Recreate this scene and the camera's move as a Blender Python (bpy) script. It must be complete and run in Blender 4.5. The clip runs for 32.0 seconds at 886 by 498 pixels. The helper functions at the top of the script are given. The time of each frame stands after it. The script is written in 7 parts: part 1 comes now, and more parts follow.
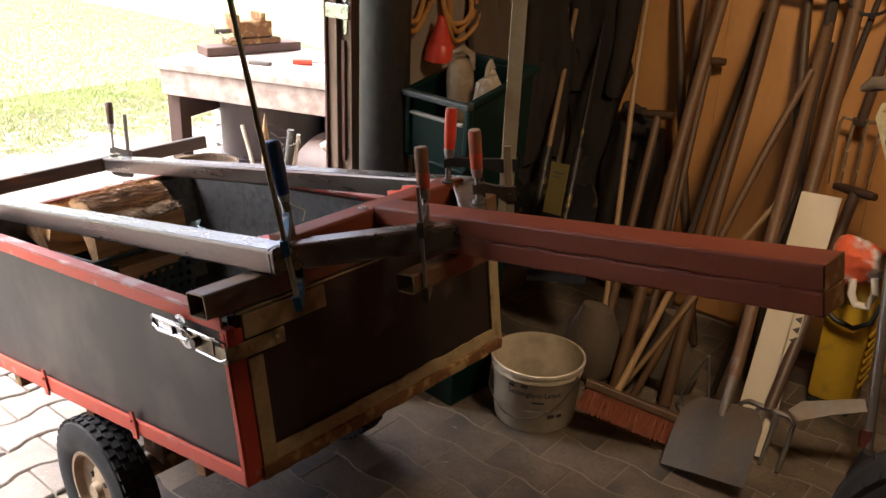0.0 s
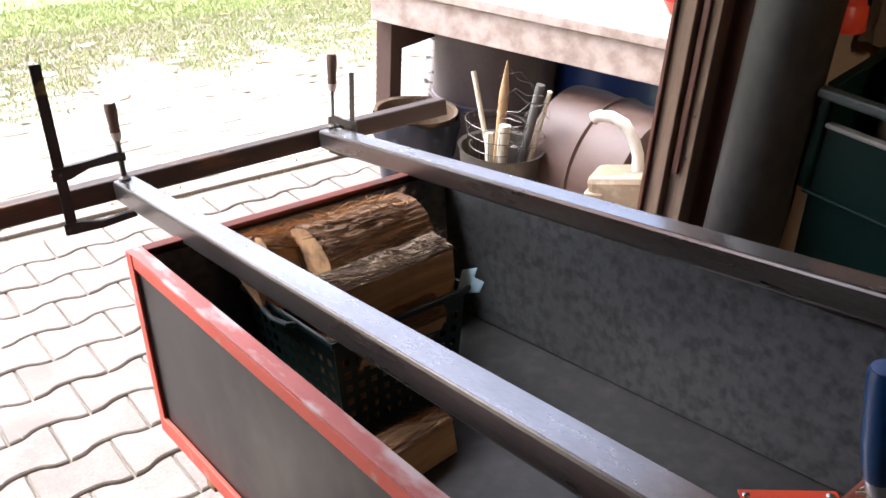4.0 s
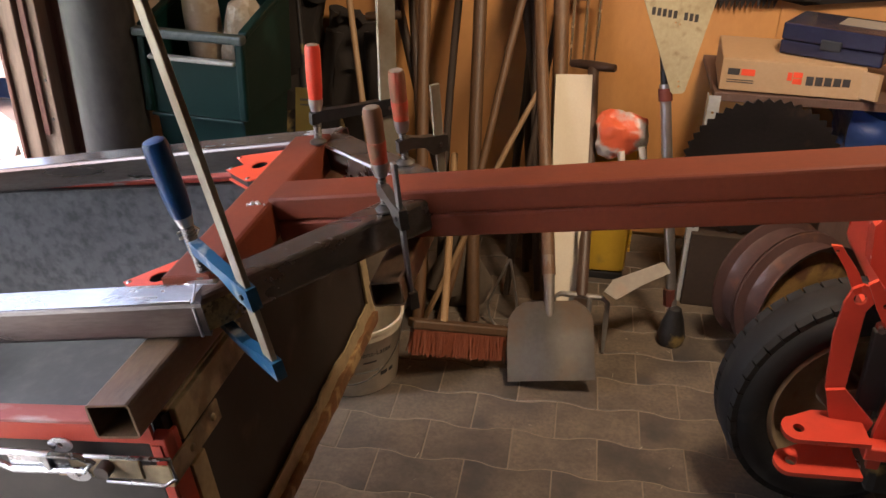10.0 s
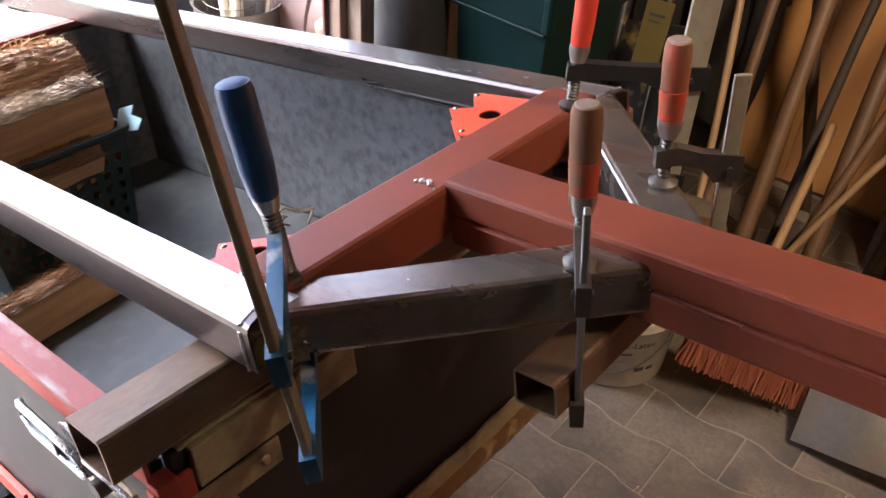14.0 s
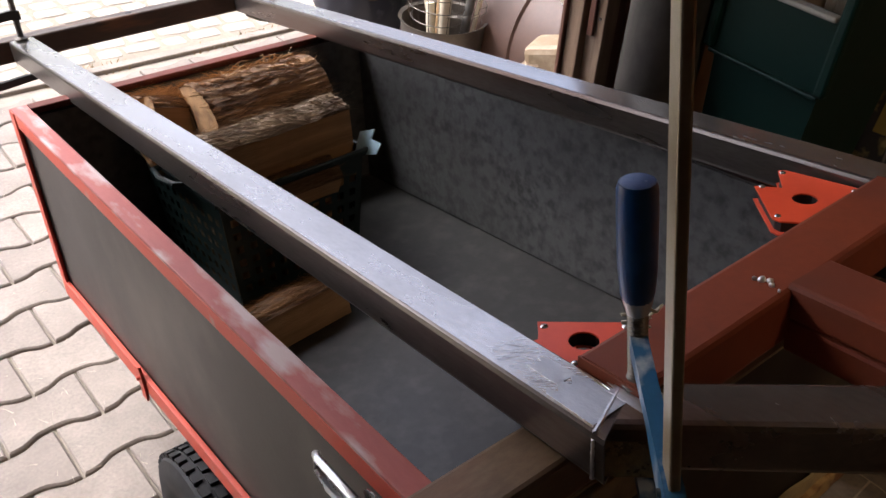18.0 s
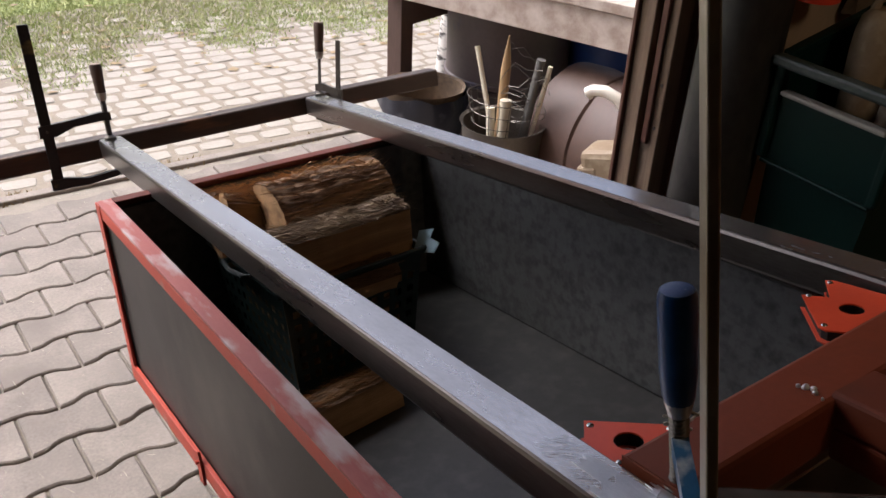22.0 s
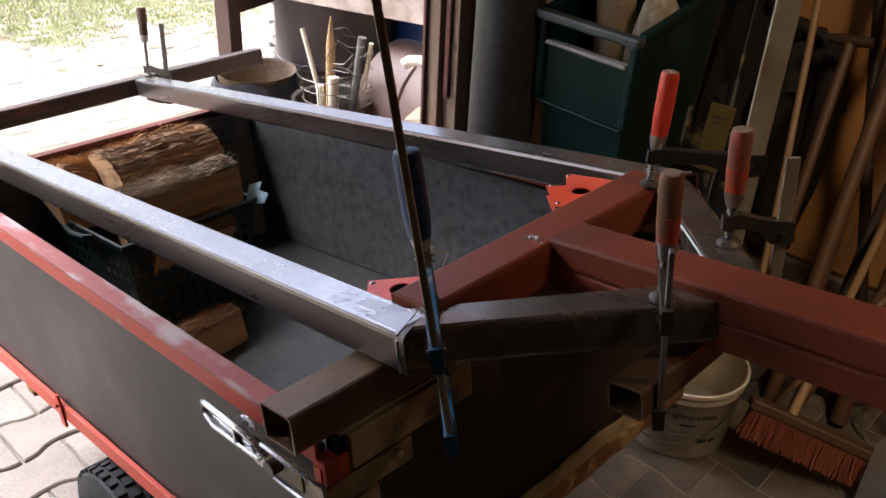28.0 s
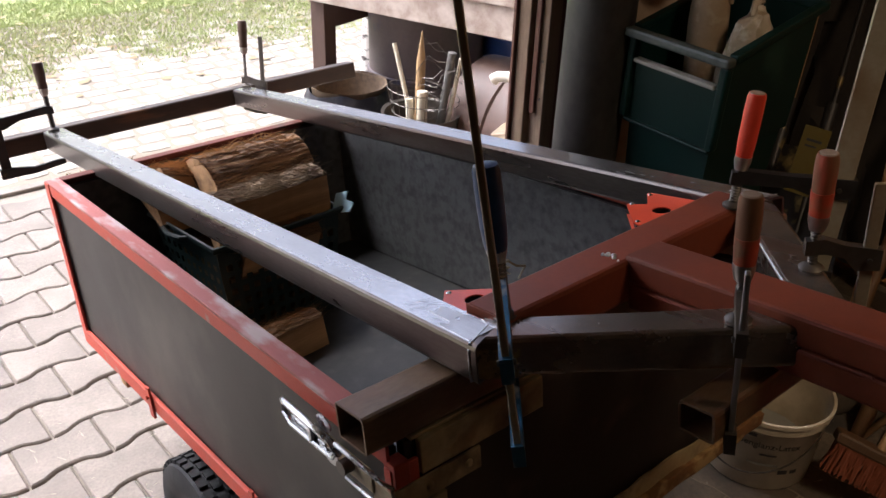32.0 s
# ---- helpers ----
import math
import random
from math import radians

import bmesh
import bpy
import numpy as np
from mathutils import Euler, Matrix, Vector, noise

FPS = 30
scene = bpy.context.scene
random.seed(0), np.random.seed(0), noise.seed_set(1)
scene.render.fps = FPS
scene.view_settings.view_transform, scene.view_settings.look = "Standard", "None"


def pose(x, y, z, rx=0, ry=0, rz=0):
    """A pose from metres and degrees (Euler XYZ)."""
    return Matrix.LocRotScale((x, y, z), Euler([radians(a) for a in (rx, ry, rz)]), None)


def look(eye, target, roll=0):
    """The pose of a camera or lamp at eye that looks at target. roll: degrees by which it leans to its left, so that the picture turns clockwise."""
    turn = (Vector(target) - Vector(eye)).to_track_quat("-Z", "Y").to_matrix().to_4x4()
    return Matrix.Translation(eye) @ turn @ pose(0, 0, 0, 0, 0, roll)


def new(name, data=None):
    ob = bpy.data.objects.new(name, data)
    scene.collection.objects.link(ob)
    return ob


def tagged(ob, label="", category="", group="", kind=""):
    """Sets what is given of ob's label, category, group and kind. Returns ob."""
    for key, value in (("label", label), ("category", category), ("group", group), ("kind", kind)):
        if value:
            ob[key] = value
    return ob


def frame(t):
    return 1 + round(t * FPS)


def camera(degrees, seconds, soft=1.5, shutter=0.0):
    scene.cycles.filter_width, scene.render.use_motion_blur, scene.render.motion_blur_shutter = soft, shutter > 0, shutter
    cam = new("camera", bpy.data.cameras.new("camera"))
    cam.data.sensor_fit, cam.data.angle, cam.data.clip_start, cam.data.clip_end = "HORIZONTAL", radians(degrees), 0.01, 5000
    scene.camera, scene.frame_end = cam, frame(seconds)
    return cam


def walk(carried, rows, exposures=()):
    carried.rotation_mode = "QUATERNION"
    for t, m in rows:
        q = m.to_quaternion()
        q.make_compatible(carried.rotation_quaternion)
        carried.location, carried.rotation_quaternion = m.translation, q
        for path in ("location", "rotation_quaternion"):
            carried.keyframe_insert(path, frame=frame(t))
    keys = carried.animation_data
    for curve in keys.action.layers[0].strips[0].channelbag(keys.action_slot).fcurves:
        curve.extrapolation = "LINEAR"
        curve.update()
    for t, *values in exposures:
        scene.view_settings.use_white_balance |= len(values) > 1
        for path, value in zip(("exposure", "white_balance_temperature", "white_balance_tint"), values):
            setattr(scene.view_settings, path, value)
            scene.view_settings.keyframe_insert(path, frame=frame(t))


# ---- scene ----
cam = camera(55.5, 32.0)
PATH = [
    (0, (1.175, -0.859, 1.586), (-0.045, 0.538, 0.837), 2.1),
    (0.5, (1.114, -0.827, 1.572), (0.031, 0.658, 0.782), 2.3),
    (1, (0.994, -0.718, 1.553), (0.039, 0.832, 0.724), 2.3),
    (1.5, (0.882, -0.658, 1.562), (-0.072, 0.872, 0.696), 1.8),
    (2, (0.703, -0.682, 1.565), (-0.274, 0.827, 0.689), 1.4),
    (2.5, (0.551, -0.681, 1.568), (-0.472, 0.783, 0.669), 1.7),
    (3, (0.404, -0.567, 1.563), (-0.806, 0.747, 0.663), 2.7),
    (3.5, (0.246, -0.514, 1.546), (-1.137, 0.573, 0.597), 3.6),
    (5.5, (0.013, -0.584, 1.554), (-0.851, 0.838, 0.446), 3.1),
    (6, (0.124, -0.586, 1.531), (-0.52, 0.987, 0.478), 3.8),
    (6.5, (0.207, -0.62, 1.518), (-0.346, 1.002, 0.488), 2.4),
    (7, (0.208, -0.644, 1.531), (-0.223, 1.027, 0.519), 1.4),
    (7.5, (0.215, -0.665, 1.535), (-0.139, 1.034, 0.54), 1.4),
    (8, (0.229, -0.683, 1.541), (-0.056, 1.041, 0.569), 1.8),
    (8.5, (0.251, -0.702, 1.53), (0.11, 1.049, 0.573), 1.6),
    (9, (0.369, -0.745, 1.545), (0.216, 1.034, 0.644), 1.7),
    (9.5, (0.46, -0.779, 1.538), (0.24, 0.988, 0.627), 1.8),
    (10, (0.463, -0.794, 1.536), (0.126, 0.942, 0.602), 0.8),
    (10.5, (0.462, -0.791, 1.532), (0.055, 0.924, 0.588), 0.5),
    (11, (0.455, -0.788, 1.533), (0.003, 0.91, 0.578), 0.9),
    (11.5, (0.423, -0.779, 1.524), (-0.115, 0.9, 0.579), 1.0),
    (12, (0.354, -0.651, 1.496), (-0.288, 0.946, 0.479), 2.6),
    (12.5, (0.323, -0.489, 1.492), (-0.298, 1.057, 0.385), 3.7),
    (13, (0.4, -0.363, 1.487), (-0.394, 1.068, 0.338), 4.9),
    (13.5, (0.454, -0.304, 1.476), (-0.505, 0.994, 0.295), 3.7),
    (15.5, (0.456, -0.296, 1.479), (-0.586, 0.918, 0.279), 3.4),
    (16, (0.45, -0.298, 1.482), (-0.604, 0.91, 0.286), 3.1),
    (16.5, (0.397, -0.313, 1.476), (-0.69, 0.867, 0.282), 3.8),
    (17, (0.337, -0.336, 1.487), (-0.761, 0.828, 0.288), 3.7),
    (17.5, (0.287, -0.354, 1.487), (-0.854, 0.767, 0.286), 4.1),
    (18, (0.253, -0.384, 1.495), (-0.962, 0.663, 0.3), 4.0),
    (18.5, (0.225, -0.416, 1.513), (-1.125, 0.522, 0.374), 3.2),
    (19, (0.215, -0.42, 1.516), (-1.223, 0.458, 0.438), 3.6),
    (19.5, (0.23, -0.423, 1.528), (-1.244, 0.443, 0.49), 3.5),
    (20, (0.237, -0.43, 1.526), (-1.247, 0.44, 0.506), 3.5),
    (20.5, (0.241, -0.435, 1.529), (-1.245, 0.439, 0.516), 3.6),
    (21, (0.249, -0.423, 1.527), (-1.221, 0.479, 0.514), 3.3),
    (21.5, (0.268, -0.408, 1.526), (-1.168, 0.553, 0.519), 2.9),
    (22, (0.285, -0.407, 1.526), (-1.115, 0.6, 0.513), 2.9),
    (22.5, (0.314, -0.387, 1.522), (-1.033, 0.685, 0.504), 2.9),
    (23, (0.339, -0.374, 1.522), (-0.967, 0.747, 0.504), 3.2),
    (23.5, (0.363, -0.372, 1.522), (-0.942, 0.757, 0.511), 3.2),
    (24, (0.381, -0.373, 1.522), (-0.914, 0.767, 0.511), 3.8),
    (24.5, (0.403, -0.364, 1.519), (-0.867, 0.805, 0.509), 3.8),
    (25, (0.418, -0.359, 1.52), (-0.829, 0.839, 0.515), 3.8),
    (25.5, (0.425, -0.353, 1.517), (-0.816, 0.85, 0.511), 3.9),
    (27.5, (0.519, -0.513, 1.532), (-0.666, 0.728, 0.503), 2.7),
    (28, (0.544, -0.503, 1.539), (-0.649, 0.748, 0.534), 3.0),
    (28.5, (0.562, -0.487, 1.536), (-0.622, 0.761, 0.515), 3.1),
    (29, (0.572, -0.482, 1.536), (-0.586, 0.795, 0.522), 2.8),
    (29.5, (0.586, -0.473, 1.539), (-0.548, 0.83, 0.531), 2.8),
    (30, (0.591, -0.471, 1.54), (-0.531, 0.841, 0.53), 3.0),
    (30.5, (0.596, -0.472, 1.541), (-0.533, 0.838, 0.536), 2.8),
    (31, (0.587, -0.482, 1.546), (-0.58, 0.798, 0.546), 2.5),
    (31.5, (0.574, -0.503, 1.548), (-0.707, 0.678, 0.565), 2.1),
    (32, (0.564, -0.51, 1.547), (-0.775, 0.604, 0.564), 2.0),
]
EXPOSURE = [(0, 2.5, 5900, 10), (1, 3.35, 5100, 10), (2, 3.3, 4700, 10), (3, 2.2, 5400, 10), (3.5, 2.15, 5500, 10), (5.5, 2.8, 5900, 10), (7, 3.7, 6200, 10), (9, 3.7, 6100, 10),
            (10, 3.2, 5500, 10), (11, 3.4, 5400, 10), (12, 3.55, 5400, 10), (13.5, 3.6, 5300, 10), (16, 3.7, 5000, 10), (17, 2.85, 5200, 10), (18, 1.8, 5800, 10), (19, 1.05, 5800, 10), (21, 1.05, 5800, 10), (23, 1.3, 5800, 10), (24, 1.75, 5700, 10), (25.5, 1.9, 5600, 10),
            (28, 2.05, 5600, 10), (30, 2.7, 5200, 10), (31, 2.75, 5200, 10), (32, 1.8, 5600, 10)]
walk(cam, [(t, look(eye, target, roll)) for t, eye, target, roll in PATH], EXPOSURE)

# ---- world, sun, lamp ----
world = bpy.data.worlds.new("sky")
scene.world = world
world.use_nodes = True
wn, wl = world.node_tree.nodes, world.node_tree.links
sky = wn.new("ShaderNodeTexSky")
sky.sky_type = 'NISHITA'
sky.sun_disc = False
sky.sun_elevation, sky.sun_rotation = radians(54), radians(235)
sky.air_density, sky.dust_density, sky.ozone_density = 0.3, 7.5, 1.0
wn["Background"].inputs["Strength"].default_value = 0.15
wl.new(sky.outputs["Color"], wn["Background"].inputs["Color"])
sun = new("sun", bpy.data.lights.new("sun", 'SUN'))
sun.data.energy, sun.data.angle, sun.data.color = 1.5, radians(30), (1.0, 0.95, 0.88)
sun.matrix_world = look((-6, -2.5, 6), (-2.5, 0, 0))
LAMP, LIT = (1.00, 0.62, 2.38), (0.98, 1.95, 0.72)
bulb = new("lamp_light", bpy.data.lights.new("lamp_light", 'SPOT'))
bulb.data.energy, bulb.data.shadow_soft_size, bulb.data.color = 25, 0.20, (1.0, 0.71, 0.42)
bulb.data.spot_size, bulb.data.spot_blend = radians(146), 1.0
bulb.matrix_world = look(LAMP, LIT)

# ---- materials ----
def mat(name, base, other=None, rough=0.6, metal=0.0, scale=8.0, fine=60.0, bump=0.15, spread=0.5,
        stretch=(1, 1, 1), rough_var=0.1, jitter=0.0, spots=None, spot_scale=12.0, spot_at=0.62, spot_soft=0.06, coat=0.0, gloss=0.5):
    """A surface with variation at two scales, optional stains of a second colour, and fine relief."""
    m = bpy.data.materials.new(name)
    m.use_nodes = True
    nt, ln = m.node_tree.nodes, m.node_tree.links
    bsdf = nt["Principled BSDF"]
    other = other or tuple(c * 0.6 for c in base)
    tc, mp = nt.new("ShaderNodeTexCoord"), nt.new("ShaderNodeMapping")
    mp.inputs["Scale"].default_value = stretch
    ln.new(tc.outputs["Object"], mp.inputs["Vector"])
    info = nt.new("ShaderNodeObjectInfo")
    add = nt.new("ShaderNodeVectorMath")
    add.operation = 'ADD'
    mul = nt.new("ShaderNodeMath")
    mul.operation = 'MULTIPLY'
    mul.inputs[1].default_value = 17.0
    ln.new(info.outputs["Random"], mul.inputs[0])
    ln.new(mp.outputs["Vector"], add.inputs[0])
    ln.new(mul.outputs["Value"], add.inputs[1])
    big, small = nt.new("ShaderNodeTexNoise"), nt.new("ShaderNodeTexNoise")
    for tex, s, d in ((big, scale, 5.0), (small, fine, 6.0)):
        tex.inputs["Scale"].default_value, tex.inputs["Detail"].default_value = s, d
        tex.inputs["Roughness"].default_value = 0.62
        ln.new(add.outputs["Vector"], tex.inputs["Vector"])
    ramp = nt.new("ShaderNodeValToRGB")
    ramp.color_ramp.elements[0].position, ramp.color_ramp.elements[1].position = 0.5 - spread / 2, 0.5 + spread / 2
    ramp.color_ramp.elements[0].color, ramp.color_ramp.elements[1].color = (*other, 1), (*base, 1)
    blend = nt.new("ShaderNodeMath")
    blend.operation = 'MULTIPLY_ADD'
    blend.inputs[1].default_value = 0.45
    half = nt.new("ShaderNodeMath")
    half.operation = 'MULTIPLY'
    half.inputs[1].default_value = 0.55
    ln.new(big.outputs["Fac"], half.inputs[0])
    ln.new(small.outputs["Fac"], blend.inputs[0])
    ln.new(half.outputs["Value"], blend.inputs[2])
    ln.new(blend.outputs["Value"], ramp.inputs["Fac"])
    colour = ramp.outputs["Color"]
    if spots:
        tex = nt.new("ShaderNodeTexNoise")
        tex.inputs["Scale"].default_value, tex.inputs["Detail"].default_value = spot_scale, 8.0
        ln.new(add.outputs["Vector"], tex.inputs["Vector"])
        cut = nt.new("ShaderNodeValToRGB")
        cut.color_ramp.elements[0].position, cut.color_ramp.elements[1].position = spot_at - spot_soft, spot_at + spot_soft
        ln.new(tex.outputs["Fac"], cut.inputs["Fac"])
        mix = nt.new("ShaderNodeMixRGB")
        mix.inputs["Color2"].default_value = (*spots, 1)
        ln.new(cut.outputs["Color"], mix.inputs["Fac"])
        ln.new(colour, mix.inputs["Color1"])
        colour = mix.outputs["Color"]
    if jitter:
        hsv = nt.new("ShaderNodeHueSaturation")
        rng = nt.new("ShaderNodeMapRange")
        rng.inputs["To Min"].default_value, rng.inputs["To Max"].default_value = 1 - jitter, 1 + jitter
        ln.new(info.outputs["Random"], rng.inputs["Value"])
        ln.new(rng.outputs["Result"], hsv.inputs["Value"])
        ln.new(colour, hsv.inputs["Color"])
        colour = hsv.outputs["Color"]
    ln.new(colour, bsdf.inputs["Base Color"])
    rr = nt.new("ShaderNodeMapRange")
    rr.inputs["To Min"].default_value = max(0.03, rough - rough_var)
    rr.inputs["To Max"].default_value = min(1.0, rough + rough_var)
    ln.new(big.outputs["Fac"], rr.inputs["Value"])
    ln.new(rr.outputs["Result"], bsdf.inputs["Roughness"])
    bsdf.inputs["Metallic"].default_value = metal
    bsdf.inputs["Specular IOR Level"].default_value = gloss
    bsdf.inputs["Coat Weight"].default_value = coat
    if bump:
        bp = nt.new("ShaderNodeBump")
        bp.inputs["Strength"].default_value, bp.inputs["Distance"].default_value = bump, 0.004
        ln.new(blend.outputs["Value"], bp.inputs["Height"])
        ln.new(bp.outputs["Normal"], bsdf.inputs["Normal"])
    return m

# Rail top steel, lightened so its colour carries the sky reflection.
M_STEEL = mat("sky_sheen_steel", (0.82, 0.79, 0.75), (0.52, 0.50, 0.475), rough=0.25, metal=0.93, scale=5, fine=130, bump=0.02, stretch=(0.6, 1.6, 1.6), rough_var=0.2, spread=0.4, spots=(0.27, 0.25, 0.235), spot_scale=5, spot_at=0.58, spot_soft=0.22)
M_GROUND = mat("ground_weld_steel", (0.82, 0.82, 0.83), (0.50, 0.50, 0.52), rough=0.33, metal=0.92, scale=24, fine=180, bump=0.3, stretch=(1, 6, 1), rough_var=0.15)
M_BRACE = mat("scaled_brown_steel", (0.36, 0.310, 0.265), (0.165, 0.130, 0.100), rough=0.26, spread=0.35, rough_var=0.16, metal=0.75, scale=6, fine=90, bump=0.06, stretch=(0.6, 2, 2), spots=(0.17, 0.075, 0.042), spot_scale=6, spot_at=0.62, spot_soft=0.16)
M_TWIG = mat("dark_twig", (0.050, 0.030, 0.018), (0.024, 0.015, 0.010), rough=0.8, scale=12, fine=70, bump=0.3)
M_PRIMER = mat("red_oxide_primer", (0.235, 0.051, 0.0185), (0.165, 0.034, 0.0125), rough=0.56, gloss=0.35, scale=9, fine=120, bump=0.08, rough_var=0.1, spots=(0.13, 0.035, 0.018), spot_scale=5, spot_at=0.62, spot_soft=0.16)
M_BROWNSTEEL = mat("rusty_tube_steel", (0.205, 0.135, 0.072), (0.080, 0.048, 0.028), rough=0.46, metal=0.35, scale=14, fine=110, bump=0.15, stretch=(0.6, 1.5, 1.5), spots=(0.17, 0.062, 0.030), spot_scale=9, spot_at=0.56, spot_soft=0.14)
M_REDPAINT = mat("worn_red_paint", (0.50, 0.064, 0.030), (0.39, 0.048, 0.025), rough=0.52, scale=12, fine=90, bump=0.1, spots=(0.30, 0.22, 0.19), spot_scale=14, spot_at=0.67)
# Scratched red, paled so the rim tops carry a painted sheen.
M_REDTOP = mat("scratched_sheen_red_paint", (0.36, 0.095, 0.075), (0.27, 0.06, 0.047), rough=0.58, scale=14, fine=110, bump=0.12, stretch=(0.6, 2, 1), spots=(0.42, 0.32, 0.30), spot_scale=11, spot_at=0.58)
# Dull red; on the rear rim it is the red paint darkened for shade.
M_DULLRED = mat("dull_shaded_red_paint", (0.13, 0.030, 0.018), (0.07, 0.020, 0.014), rough=0.7, gloss=0.25, scale=10, fine=90, bump=0.15, spots=(0.05, 0.03, 0.02), spot_scale=9)
M_PANEL = mat("film_faced_panel_outside", (0.025, 0.0205, 0.016), (0.012, 0.010, 0.0085), rough=0.48, scale=4, fine=120, bump=0.06, spots=(0.07, 0.06, 0.047), spot_scale=4.5, spot_at=0.62, spot_soft=0.12)
M_PANELDARK = mat("dark_film_front_panel", (0.030, 0.021, 0.017), (0.014, 0.010, 0.008), rough=0.5, gloss=0.4, scale=3, fine=70, bump=0.06, rough_var=0.15, spots=(0.085, 0.058, 0.04), spot_scale=9, spot_at=0.70, spot_soft=0.1)
M_INSIDE = mat("scuffed_box_lining", (0.118, 0.118, 0.116), (0.060, 0.060, 0.060), rough=0.45, scale=4, fine=60, bump=0.35, spread=0.45, rough_var=0.15, spots=(0.042, 0.041, 0.040), spot_scale=48, spot_at=0.56, spot_soft=0.12)
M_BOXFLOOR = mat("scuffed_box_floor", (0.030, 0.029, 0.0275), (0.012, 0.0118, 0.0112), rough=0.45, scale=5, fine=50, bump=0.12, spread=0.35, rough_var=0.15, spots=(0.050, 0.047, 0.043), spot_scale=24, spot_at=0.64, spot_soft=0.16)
M_RUST = mat("flaky_rusty_edge", (0.24, 0.11, 0.035), (0.10, 0.05, 0.02), rough=0.75, metal=0.2, scale=22, fine=120, bump=0.5, spots=(0.36, 0.24, 0.10), spot_scale=28, spot_at=0.58)
M_OLIVE = mat("dirty_zinc_strip", (0.48, 0.38, 0.21), (0.25, 0.185, 0.09), rough=0.42, metal=0.1, gloss=0.5, scale=18, fine=90, bump=0.2, spots=(0.09, 0.06, 0.035), spot_scale=15, spot_at=0.64, spot_soft=0.1)
M_ZINC = mat("bright_zinc", (0.60, 0.61, 0.62), (0.38, 0.39, 0.40), rough=0.28, metal=1.0, scale=25, fine=100, bump=0.08, rough_var=0.15, spots=(0.16, 0.14, 0.12), spot_scale=30, spot_at=0.66, spot_soft=0.1)
M_RUBBER = mat("tyre_rubber", (0.015, 0.015, 0.016), (0.008, 0.008, 0.009), rough=0.72, gloss=0.35, scale=12, fine=80, bump=0.15, spots=(0.04, 0.037, 0.034), spot_scale=9, spot_at=0.66, spot_soft=0.1)
M_RIM = mat("faded_beige_wheel_rim", (0.36, 0.27, 0.16), (0.20, 0.13, 0.08), rough=0.5, scale=9, fine=60, bump=0.15, spots=(0.20, 0.08, 0.03), spot_scale=12, spot_at=0.6)
M_BLUE = mat("blue_clamp_paint", (0.028, 0.115, 0.225), (0.016, 0.068, 0.14), rough=0.38, scale=25, fine=120, bump=0.12, spots=(0.36, 0.38, 0.39), spot_scale=26, spot_at=0.62, spot_soft=0.05)
M_NAVY = mat("navy_plastic_handle", (0.007, 0.044, 0.140), (0.005, 0.028, 0.092), rough=0.34, scale=15, fine=120, bump=0.05, spots=(0.02, 0.07, 0.18), spot_scale=20, spot_at=0.66, spot_soft=0.1)
M_BAR = mat("ribbed_steel_bar", (0.44, 0.395, 0.30), (0.29, 0.245, 0.165), rough=0.38, metal=0.25, scale=14, fine=140, bump=0.15, spots=(0.20, 0.125, 0.055), spot_scale=10, spot_at=0.64, spot_soft=0.14)
M_BLACKIRON = mat("black_cast_iron", (0.045, 0.042, 0.04), (0.022, 0.02, 0.02), rough=0.48, metal=0.5, scale=20, fine=110, bump=0.2, spots=(0.34, 0.25, 0.09), spot_scale=14, spot_at=0.64)
M_GREYIRON = mat("grey_cast_iron", (0.15, 0.13, 0.11), (0.08, 0.07, 0.06), rough=0.45, metal=0.7, scale=24, fine=110, bump=0.15)
M_HANDLERED = mat("red_lacquered_handle", (0.70, 0.060, 0.025), (0.55, 0.045, 0.02), rough=0.35, scale=10, fine=80, bump=0.04)
M_HANDLEWORN = mat("worn_red_wooden_handle", (0.24, 0.115, 0.058), (0.15, 0.07, 0.038), rough=0.5, scale=12, fine=70, bump=0.12, stretch=(3, 3, 0.6), spots=(0.40, 0.075, 0.035), spot_scale=9, spot_at=0.62)
M_HANDLEDARK = mat("dark_wooden_handle", (0.10, 0.055, 0.035), (0.05, 0.03, 0.02), rough=0.5, scale=14, fine=70, bump=0.12)
M_MAGNET = mat("orange_red_magnet", (0.78, 0.095, 0.035), (0.68, 0.075, 0.03), rough=0.38, scale=12, fine=100, bump=0.03, spots=(0.55, 0.07, 0.04), spot_scale=14, spot_at=0.7)
M_DARKTUBE = mat("dark_scaled_steel", (0.085, 0.057, 0.042), (0.042, 0.029, 0.023), rough=0.42, metal=0.35, scale=10, fine=90, bump=0.12, stretch=(0.5, 3, 3), spots=(0.14, 0.07, 0.038), spot_scale=14, spot_at=0.62)
M_BLACK = mat("black_plastic", (0.02, 0.02, 0.021), (0.012, 0.012, 0.013), rough=0.5, scale=10, fine=80, bump=0.05)
M_CORD = mat("pale_cord", (0.55, 0.50, 0.38), rough=0.8, bump=0.2)
M_BARK = mat("log_bark", (0.225, 0.128, 0.066), (0.050, 0.030, 0.019), rough=0.9, scale=16, fine=130, bump=1.0, spread=0.3, stretch=(2.2, 0.25, 2.2), spots=(0.36, 0.21, 0.10), spot_scale=30, spot_at=0.62, spot_soft=0.1)
M_BARKPALE = mat("flaky_pale_bark", (0.52, 0.43, 0.33), (0.20, 0.145, 0.10), rough=0.9, scale=16, fine=70, bump=0.9, spread=0.35, stretch=(1.4, 0.5, 1.4), spots=(0.10, 0.065, 0.045), spot_scale=22, spot_at=0.58)
M_TAN = mat("stained_tan_inside", (0.23, 0.155, 0.09), (0.085, 0.058, 0.038), rough=0.7, scale=7, fine=50, bump=0.25, spread=0.3)
